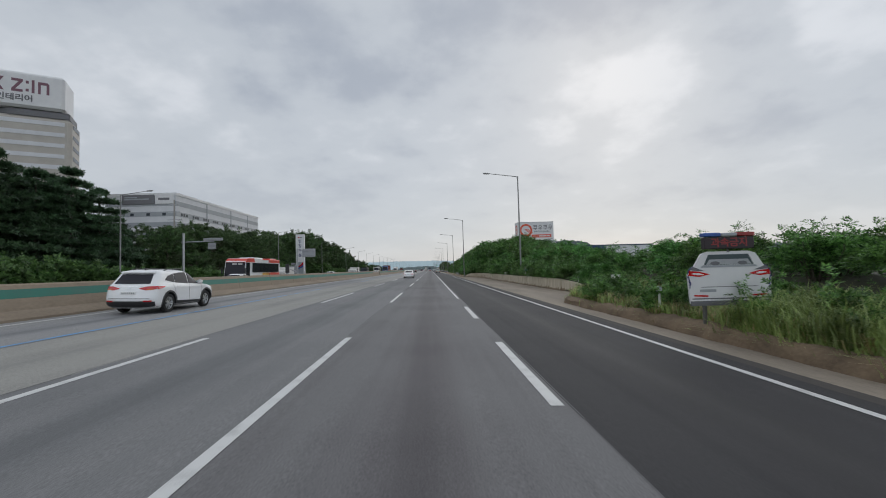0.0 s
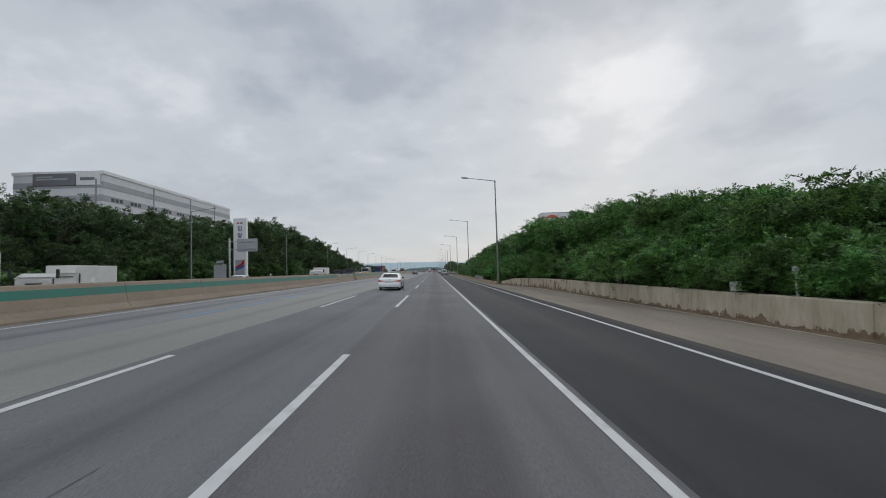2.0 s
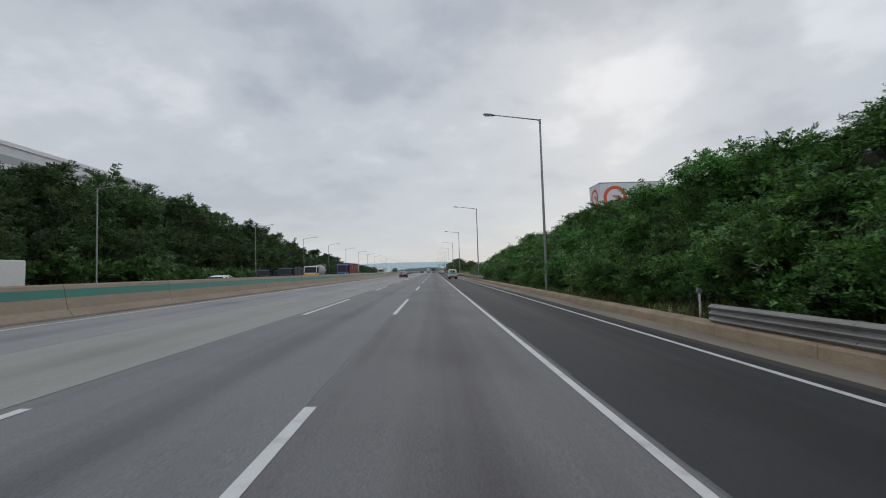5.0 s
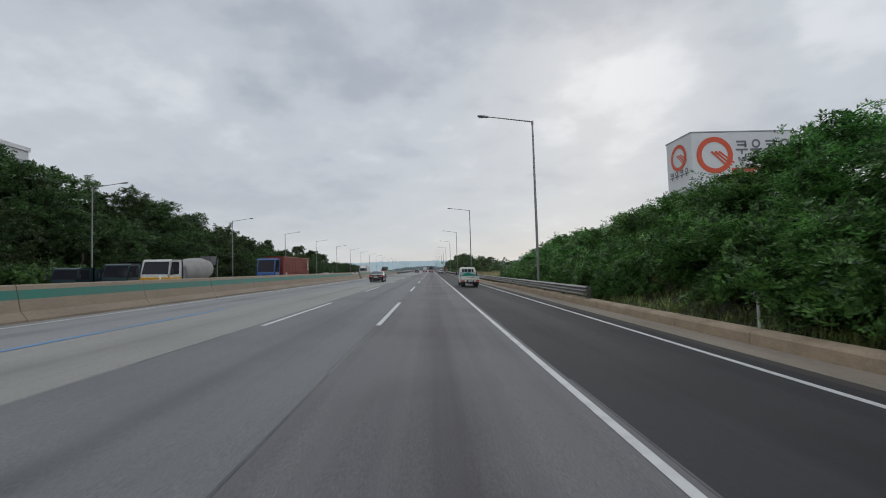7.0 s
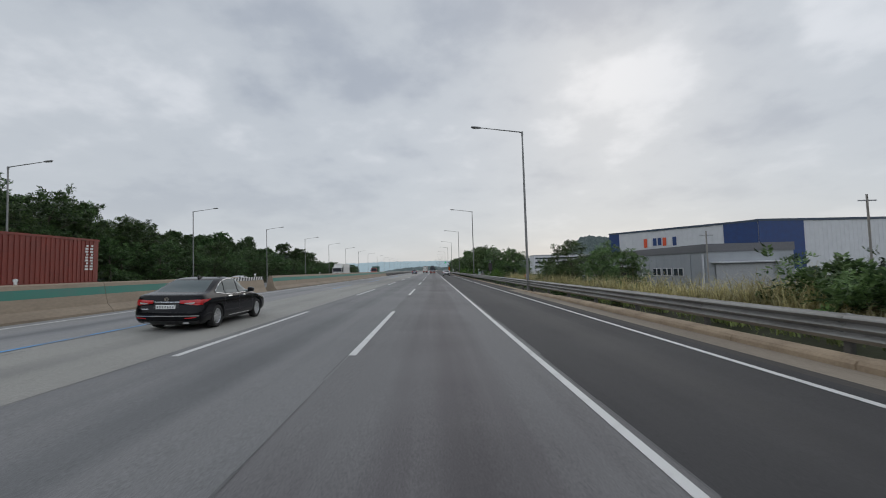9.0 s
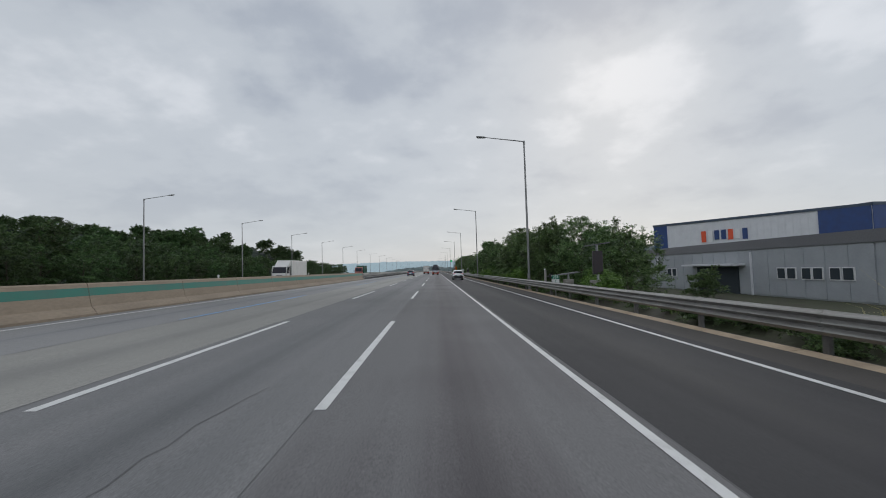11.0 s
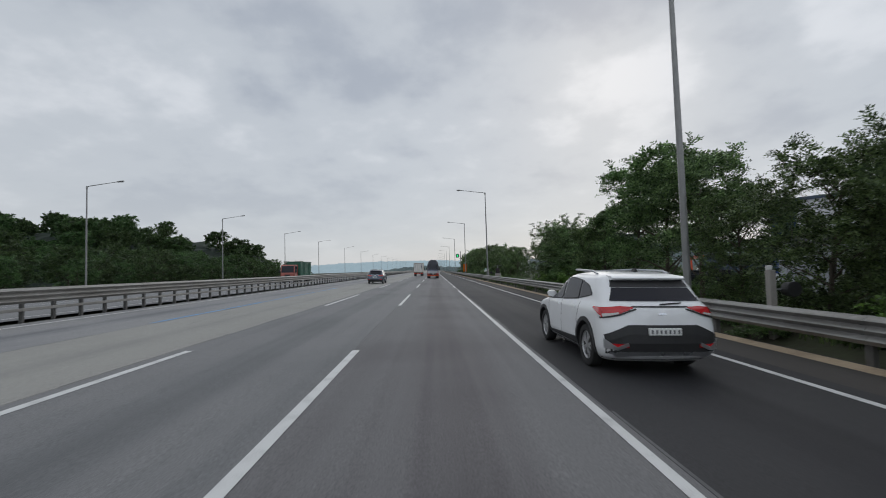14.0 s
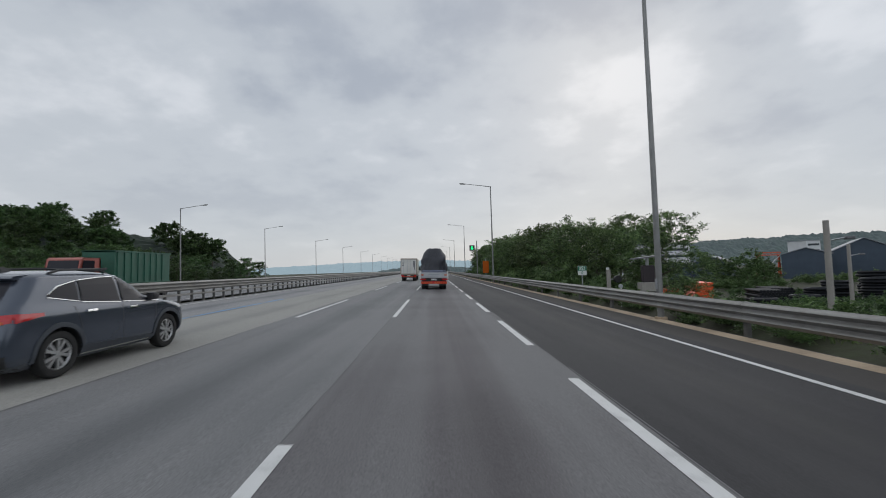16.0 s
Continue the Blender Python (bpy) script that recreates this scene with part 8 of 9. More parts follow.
        part("door_handle", skin(sd, [(3.46, 0.98), (3.55, 0.98)], [(3.46, 1.08), (3.55, 1.08)], 4, 3, 0.03), M_TRIM, t)
        part("door_seam", skin(sd, [(3.395, 0.55), (3.395, 1.75)], [(3.407, 0.55), (3.407, 1.75)], 10, 1, 0.004), M_TRIM, t)
        part("side_stripe", skin(sd, [(3.6, 1.02), (4.85, 1.0)], [(3.6, 1.035), (4.85, 1.012)], 10, 1, 0.006), M_CLAD_G, t)
        part("indicator", skin(sd, [(4.66, 0.96), (4.76, 0.96)], [(4.66, 1.0), (4.76, 1.0)], 4, 2, 0.02), M_AMBER, t)
        m = part("mirror", Form().box(min(s * (w + 0.1), s * (w + 0.26)), max(s * (w + 0.1), s * (w + 0.26)), 4.52, 4.60, 1.12, 1.40, bevel=0.03), M_TRIM, t)
        part("mirror_arm", Form().tube([(s * (w - 0.02), 4.56, 1.3), (s * (w + 0.14), 4.56, 1.3)], 0.012, 6), M_TRIM, m)
        wheel(t, s * (w - 0.12), 4.32, 0.315, 0.19, s, 6)
        wheel(t, s * (w - 0.16), 1.02, 0.31, 0.19, s, 6)
        wheel(t, s * (w - 0.36), 1.02, 0.31, 0.19, s, 6)
    ffm = lambda x, z, d: (x, b.front(x, z) + d, z)
    part("windscreen", skin(ffm, [(-0.72, 1.20), (0.72, 1.20)], [(-0.64, 1.70), (0.64, 1.70)], 14, 6, 0.014), M_CARGLASS_C, t)
    # the netted load: a lumpy sheet hanging over the boards
    f, nx, ny = Form(), 34, 46
    pts = []
    for j in range(ny + 1):
        row = []
        for i in range(nx + 1):
            u, v = -1 + 2 * i / nx, j / ny
            x, y = u * 0.86, -0.06 + v * 2.6
            hump = 0.30 * math.exp(-((u + 0.12) / 0.55) ** 2) * math.exp(-((v - 0.60) / 0.26) ** 2)
            z = 1.095 + hump + 0.035 * noise.noise((x * 4, y * 4, 3.0)) + 0.02 * noise.noise((x * 11, y * 11, 7.0))
            edge = max(abs(u) - 0.94, 0) / 0.06
            sag = 0.06 * edge * (1 + noise.noise((x * 3, y * 6, 1.0)))
            if v < 0.03:
                sag += 0.10 * (1 + 0.6 * noise.noise((x * 7, 2.0, 5.0)))
            row.append((x, y, max(z - sag, 1.0)))
        pts.append(row)
    for lift in (0.0, -0.02):
        for row in pts:
            f.v += [(x, y, z + lift) for x, y, z in row]
    n1, tot = nx + 1, (nx + 1) * (ny + 1)
    for o in (0, tot):
        for j in range(ny):
            for i in range(nx):
                a = o + j * n1 + i
                f.f.append((a, a + 1, a + n1 + 1, a + n1))
                f.m.append(0)
    part("netting", f, M_NET, t, "green netting draped over the load", smooth=60)
    part("net_hem", Form().tube([(x, 0.62 + 0.5 * (1 - (x / 0.7) ** 2) * 0.3, 1.16 + 0.10 * math.exp(-(x / 0.5) ** 2)) for x in np.linspace(-0.7, 0.7, 15)], 0.018, 6), M_TRIM, t, "dark laced net hem")
    return t


def coach():
    t = thing("coach", "white and red motorway coach with dark windows", "bus", "oncoming traffic")
    w, L, H = 1.24, 12.0, 3.45
    prof = [(0.05, 0.4), (L - 0.15, 0.4), (L, 0.7), (L - 0.02, 1.6), (L - 0.35, H - 0.35), (L - 0.8, H - 0.05), (L - 1.2, H), (0.3, H - 0.1), (0.02, H - 0.4), (0.0, 1.0)]
    f = Form().rings([[(x * k, y, z) for y, z in prof] for x, k in ((-w, 0.95), (-w, 1.0), (w, 1.0), (w, 0.95))])
    part("body", f, M_CARW, t, smooth=30)
    part("roof_front", Form().extrude_x([(L - 3.0, H - 0.42), (L - 0.30, H - 0.42), (L - 0.76, H - 0.01), (L - 1.2, H + 0.06), (L - 2.8, H + 0.10)], -w - 0.006, w + 0.006), M_BUSR, t, "red front roof")
    part("roof_pod", Form().box(-0.9, 0.9, L - 6.5, L - 3.2, H - 0.05, H + 0.22, bevel=0.08), M_CARW, t, "white air conditioner pod")
    part("roof_rear", Form().box(-w - 0.006, w + 0.006, 0.1, 4.2, H - 0.4, H + 0.04, bevel=0.03).box(-0.9, 0.9, 0.6, 3.0, H, H + 0.2, bevel=0.06), M_BUSR, t, "red rear roof")
    part("windscreen", Form().extrude_x([(L + 0.014, 1.15), (L + 0.004, 1.6), (L - 0.30, H - 0.44), (L - 0.40, H - 0.44), (L - 0.10, 1.6), (L - 0.10, 1.15)], -w * 0.94, w * 0.94), M_CARGLASS, t, "large dark windscreen")
    part("text_bar", Form().box(-0.85, -0.35, L - 0.26, L - 0.215, 2.72, 2.86), M_WHITEP, t)
    part("text_bar", Form().box(-0.2, 0.35, L - 0.26, L - 0.215, 2.72, 2.86), M_WHITEP, t)
    for s in (-1, 1):
        x = s * (w + 0.008)
        for k in range(5):
            y = 0.5 + 1.85 * k
            part("side_window", Form().box(min(x, x - s * 0.03), max(x, x - s * 0.03), y, y + 1.78, 1.75, H - 0.5), M_CARGLASS, t)
        part("front_side_window", Form().box(min(x, x - s * 0.03), max(x, x - s * 0.03), 10.5, 11.5, 1.15, H - 0.5), M_CARGLASS, t)
        part("red_panel", Form().box(min(x, x - s * 0.02), max(x, x - s * 0.02), 0.1, 4.0, 0.7, 1.68), M_BUSR, t)
        part("graphic_panel", Form().box(min(x, x - s * 0.02), max(x, x - s * 0.02), 4.1, 6.4, 0.9, 1.68), M_YELLOW, t, "yellow and teal graphic")
        part("mirror", Form().box(s * 1.38 - 0.09, s * 1.38 + 0.09, L + 0.15, L + 0.3, 1.6, 2.3, bevel=0.04), M_TRIM, t)
        part("headlight", Form().box(s * 0.9 - 0.2, s * 0.9 + 0.2, L - 0.05, L + 0.02, 0.75, 0.95, bevel=0.03), M_CLEAR, t)
        wheel(t, s * 1.1, 2.6, 0.5, 0.28, s, 8, M_STEELRIM)
        wheel(t, s * 1.1, 9.4, 0.5, 0.28, s, 8, M_STEELRIM)
    return t


def lorry(label, cab_paint, load, cab_h=2.9, L=9.0):
    """An oncoming lorry; load(root) builds what it carries behind the cab."""
    t = thing("lorry", label, "truck", "oncoming traffic")
    part("chassis", Form().box(-0.5, 0.5, 0.2, L, 0.7, 1.0), M_TRIM, t)
    truck_cab(t, L - 1.9, 2.4, cab_h, 0.75, cab_paint, 1.9)
    axle(t, 1.5, 0.5, 0.3, 1.02)
    axle(t, 2.8, 0.5, 0.3, 1.02)
    axle(t, L - 1.0, 0.5, 0.3, 1.05, False)
    load(t)
    return t


def ribbed_box(t, y0, y1, z0, z1, mat, name, lab, step=0.28, hw=1.22, proud=0.03, marks=False):
    b = part(name, Form().box(-hw, hw, y0, y1, z0, z1, bevel=0.02), mat, t, lab)
    f = Form()
    y = y0 + step
    while y < y1 - step / 2:
        f.box(-hw - proud, hw + proud, y, y + step * 0.5, z0 + 0.12, z1 - 0.12)
        y += step
    f.box(-hw - proud - 0.02, hw + proud + 0.02, y0, y1, z1 - 0.1, z1 + 0.02).box(-hw - proud - 0.02, hw + proud + 0.02, y0, y1, z0, z0 + 0.1)
    part("rib", f, mat, b)
    if marks:        # columns of faded white lettering at the rear end of the side, as bars
        for k in range(2):
            w = Form()
            for j in range(9):
                w.box(-hw - proud - 0.006, -hw - proud + 0.002, y0 + 0.45 + 0.35 * k, y0 + 0.45 + 0.35 * k + (0.22 if j % 3 else 0.14), z1 - 0.45 - 0.17 * j, z1 - 0.34 - 0.17 * j)
                w.box(hw + proud - 0.002, hw + proud + 0.006, y0 + 0.45 + 0.35 * k, y0 + 0.45 + 0.35 * k + (0.22 if j % 3 else 0.14), z1 - 0.45 - 0.17 * j, z1 - 0.34 - 0.17 * j)
            part("marking", w, M_WHITEP, b, "column of small white marks")


def drum_load(t):
    f, rings = Form(), []
    for y, r in ((0.2, 0.55), (0.7, 0.95), (1.8, 1.18), (3.6, 1.2), (4.9, 0.95), (5.4, 0.6)):
        rings.append([(r * math.cos(a), y, 2.25 - 0.07 * y + r * math.sin(a)) for a in np.linspace(0, 2 * math.pi, 28, endpoint=False)])
    part("drum", f.rings(rings), M_DRUM, t, "dusty grey mixing drum", smooth=60)
    part("hopper", Form().box(-0.5, 0.5, -0.5, 0.4, 2.6, 3.5, taper=-0.1).box(-0.9, -0.8, -0.3, -0.2, 1.0, 3.2).box(0.8, 0.9, -0.3, -0.2, 1.0, 3.2), M_GREYP, t)
    part("front_stand", Form().box(-0.8, 0.8, 5.3, 5.7, 1.0, 2.4), M_GREYP, t)
    part("cab_skirt", Form().box(-1.2, 1.2, 6.6, 8.5, 0.72, 1.5, bevel=0.05), M_YELLOW, t, "yellow lower half of the cab")


def oncoming():
    def stand(ob, x, y):
        ob.matrix_basis = pose(x, y, oz(x) + 0.004, 0, -math.degrees(math.atan(0.02)), 180)
    stand(coach(), -23.6, 65.0)
    stand(lorry("small white box van lorry with a short cab", M_VAN, lambda t: part("cargo_box", Form().box(-0.95, 0.95, 0, 3.6, 0.9, 2.5, bevel=0.03), M_VAN, t), 2.0, 5.4), -24.0, 74.0)
    stand(lorry("white and yellow concrete mixer lorry", M_VAN, drum_load, 3.0, 8.4), -23.3, 194.0)
    stand(lorry("dark dump lorry with a black tipping body", M_TEAL, lambda t: ribbed_box(t, 0.2, 6.2, 1.1, 3.2, M_TRIM, "tipping_body", "black tipping body", 0.9), 3.0, 8.4), -29.5, 198.0)
    stand(lorry("dark blue-grey dump lorry with empty body", M_TEAL, lambda t: ribbed_box(t, 0.2, 6.0, 1.1, 2.7, M_TEAL, "tipping_body", "dark tipping body", 0.9), 2.8, 8.0), -33.2, 196.5)
    stand(lorry("blue tractor lorry hauling a red shipping container", M_BLUET, lambda t: ribbed_box(t, -4.0, 8.0, 1.25, 3.85, M_REDC, "container", "rust-red corrugated container", marks=True), 3.5, 11.0), -21.6, 216.0)
    stand(lorry("white long-haul lorry with a plain white box", M_VAN, lambda t: (part("cargo_box", Form().box(-1.24, 1.24, -0.4, 7.6, 1.0, 3.85, bevel=0.05), M_VAN, t, "plain white cargo box"),
                                                                             part("wind_deflector", Form().rings([[(-1.1, 7.8, 2.9), (1.1, 7.8, 2.9), (1.1, 8.9, 2.9), (-1.1, 8.9, 2.9)], [(-1.05, 7.8, 3.7), (1.05, 7.8, 3.7), (1.05, 8.0, 3.7), (-1.05, 8.0, 3.7)]]), M_VAN, t)), 2.9, 10.0), -25.2, 315.0)
    stand(lorry("faded red lorry with a green ribbed trailer body", M_PINK, lambda t: ribbed_box(t, 1.0, 7.6, 1.2, 3.7, M_GREENT, "trailer_body", "green ribbed trailer body", 0.75, 1.22, 0.06), 3.1, 10.8), -25.5, 387.0)
    van = lorry("small white delivery lorry behind the coach", M_VAN, lambda t: part("cargo_box", Form().box(-1.0, 1.0, 0, 4.2, 0.9, 2.6, bevel=0.03), M_VAN, t), 2.1, 6.0)
    stand(van, -22.0, 128.0)


box_truck().matrix_basis = on_road(-4.2, 411.0)
tarp_truck().matrix_basis = on_road(-0.4, 383.3)
pickup().matrix_basis = on_road(3.52, 189.8)
oncoming()


OPP_CAR = sedan(dict(SEDAN, paint=M_CARW, glass=M_CARGLASS, style="white", label="white saloon travelling on the far carriageway"))
OPP_CAR.matrix_basis = pose(-19.2, 46.0, oz(-19.2), 0, -1.1, 180)
for x, y in ((-19.6, 88.0), (-20.8, 126.0), (-17.4, 142.5), (-24.6, 250.0)):
    copy_thing(OPP_CAR, pose(x, y, oz(x), 0, -1.1, 180))

# ---------------- signs and small things ----------------
M_SIGNB = surface("sign_back_grey", (0.42, 0.43, 0.45), (0.34, 0.35, 0.37), 0.5, 0.3, bump=0.04)
M_SIGNG = surface("sign_green", (0.01, 0.22, 0.12), (0.01, 0.18, 0.10), 0.4, bump=0.02)
M_NAVYP = surface("navy_paint", (0.02, 0.03, 0.16), (0.02, 0.03, 0.12), 0.4, bump=0.02)
M_LIGHTBLUE = surface("light_bar_blue", (0.03, 0.10, 0.35), (0.03, 0.08, 0.28), 0.3, bump=0.02)
M_DKRED = surface("light_bar_red", (0.30, 0.025, 0.025), (0.22, 0.02, 0.02), 0.3, bump=0.02)
M_LED = surface("led_panel", (0.03, 0.018, 0.022), (0.02, 0.015, 0.02), 0.4, bump=0.05, scale=8)
M_LEDR = surface("led_red", (0.30, 0.03, 0.03), (0.25, 0.03, 0.03), 0.4, bump=0.0)
M_LEDG = surface("lane_arrow_green", (0.0, 0.5, 0.15), (0.0, 0.45, 0.15), 0.4, bump=0.0, emit=((0.02, 1.0, 0.3), 0.9))
M_PIPE = surface("orange_plastic_pipe", (0.85, 0.13, 0.03), (0.72, 0.10, 0.03), 0.4, scale=2, bump=0.02)
M_DARKP = surface("black_plastic_pipe", (0.014, 0.016, 0.019), (0.022, 0.023, 0.027), 0.65, bump=0.02, spec=0.2)
M_LENS = surface("dull_orange_lens", (0.16, 0.035, 0.012), (0.10, 0.02, 0.01), 0.25, bump=0.0)
M_POLEC = surface("concrete_pole", (0.36, 0.34, 0.31), (0.28, 0.26, 0.24), 0.8, scale=2, fine=20, bump=0.2, stretch=(1, 1, 0.3))


def patrol_panel():
    """Roadside cut-out board shaped like the back of a patrol car, with an LED sign on top."""
    t = thing("patrol_car_board", "white cut-out board shaped like a patrol car's back", "sign", at=pose(7.8, 11.2, 0.62, 0, 0, -3))
    out = [(-1.0, 0.0), (-1.02, 0.35), (-1.04, 0.72), (-0.98, 0.82), (-0.86, 0.95), (-0.68, 1.24), (-0.5, 1.30), (0.5, 1.30), (0.68, 1.24), (0.86, 0.95), (0.98, 0.82), (1.04, 0.72), (1.02, 0.35), (1.0, 0.0)]
    part("board", Form().extrude_y(out, 0.0, 0.05), M_SIGNW, t, "white cut-out board")
    part("rear_window", Form().extrude_y([(-0.62, 0.96), (-0.50, 1.22), (0.50, 1.22), (0.62, 0.96)], -0.006, 0.02), M_CARGLASS_C, t, "grey painted window")
    part("window_strip", Form().extrude_y([(-0.7, 0.90), (-0.66, 0.955), (0.66, 0.955), (0.7, 0.90)], -0.010, 0.02), M_CLAD_G, t)
    for s in (-1, 1):
        part("tail_light", Form().extrude_y([(s * 0.48, 0.73), (s * 0.75, 0.67), (s * 1.02, 0.70), (s * 1.0, 0.83), (s * 0.75, 0.80)], -0.008, 0.02), M_RED, t, "red painted tail light")
        part("flank_stripe", Form().extrude_y([(s * 0.88, 0.95), (s * 1.02, 0.84), (s * 1.04, 0.66), (s * 0.96, 0.5), (s * 1.0, 0.35), (s * 1.03, 0.75), (s * 0.96, 0.90)], -0.004, 0.02), M_NAVYP, t)
        part("reflector", Form().extrude_y([(s * 0.55, 0.16), (s * 0.9, 0.18), (s * 0.9, 0.22), (s * 0.55, 0.20)], -0.006, 0.02), M_RED, t)
        part("post", Form().box(s * 0.6 - 0.04, s * 0.6 + 0.04, 0.06, 0.14, -1.0, 0.9, bevel=0.01), M_POST, t)
    part("bumper_line", Form().box(-0.95, 0.95, -0.006, 0.02, 0.10, 0.13).box(-0.7, 0.7, -0.006, 0.02, 0.40, 0.415), M_GREYP, t)
    part("name_bars", Form().box(-0.75, -0.35, -0.006, 0.02, 0.28, 0.35), M_CLAD_G, t)
    led = part("led_sign", Form().box(-0.62, 0.62, -0.08, 0.08, 1.36, 1.66, bevel=0.015), M_LED, t, "dark LED message box")
    lettering("lettering", "과속금지", 0.25, M_LEDR, led, pose(0.0, -0.084, 1.51), 0.003)
    part("interior_panel", Form().extrude_y([(-0.56, 0.97), (-0.48, 1.10), (0.48, 1.10), (0.56, 0.97)], -0.009, 0.02), M_SIGNB, t, "pale painted interior")
    for s in (-1, 1):
        part("headrest", Form().extrude_y([(s * 0.34 + 0.12 * math.cos(a), 1.0 + 0.05 * math.sin(a)) for a in [k * math.pi / 6 for k in range(12)]], -0.012, 0.02), M_GREYP, t, "dark painted headrest")
        part("light_core", Form().extrude_y([(s * 0.62, 0.72), (s * 0.78, 0.71), (s * 0.94, 0.74), (s * 0.9, 0.77), (s * 0.75, 0.765)], -0.011, 0.02), M_SIGNW, t)
        part("light_shade", Form().extrude_y([(s * 0.62, 0.82), (s * 0.78, 0.815), (s * 1.0, 0.845), (s * 0.9, 0.93), (s * 0.84, 0.9)], -0.009, 0.02), M_BAND, t, "dark painted shade over the light")
    part("antenna", Form().extrude_y([(-0.035, 1.27), (0.0, 1.36), (0.035, 1.27)], -0.009, 0.02), M_BAND, t)
    part("lower_bumper", Form().extrude_y([(-0.98, -0.06), (-1.0, 0.06), (1.0, 0.06), (0.98, -0.06)], -0.006, 0.04), M_GREYP, t, "dark lower bumper")
    part("light_bar", Form().box(-0.64, -0.2, -0.1, 0.1, 1.67, 1.77, bevel=0.02), M_LIGHTBLUE, t, "blue half of light bar")
    part("light_bar", Form().box(0.2, 0.64, -0.1, 0.1, 1.67, 1.77, bevel=0.02), M_DKRED, t, "red half of light bar")
    part("light_bar_centre", Form().box(-0.2, 0.2, -0.1, 0.1, 1.67, 1.76, bevel=0.02), M_CLAD_G, t)


def delineator(x, y, h=0.9, disc=True):
    z = ground_z(x, y) if x > verge_x(y) else rz(x)
    t = thing("delineator_post", "slim white roadside delineator post", "post", "delineator posts", at=pose(x, y, z - 0.1))
    part("post", Form().tube([(0, 0, 0), (0, 0, h)], 0.035, 10), M_WHITEP, t)
    if disc:
        part("reflector", Form().lathe_y([(-0.03, 0.08), (-0.02, 0.095), (0.03, 0.095)], 16), M_CLAD_G, t, at=pose(0, 0, h + 0.06))


def km_sign(x, y, z, words):
    t = thing("distance_marker", "small green and white kilometre marker plate on a post", "sign", "distance markers", at=pose(x, y, z))
    part("post", Form().box(-0.03, 0.03, 0.02, 0.07, -0.6, 1.25, bevel=0.006), M_GALV, t)
    p = part("plate", Form().box(-0.26, 0.26, 0, 0.02, 0.72, 1.25, bevel=0.006), M_WHITEP, t)
    part("green_field", Form().box(-0.25, 0.25, -0.005, 0.0, 0.98, 1.24), M_SIGNG, p)
    lettering("number", words[0], 0.26, M_WHITEP, p, pose(0, -0.008, 1.11), 0.002)
    lettering("number", words[1], 0.22, M_SIGNG, p, pose(0, -0.006, 0.85), 0.002)


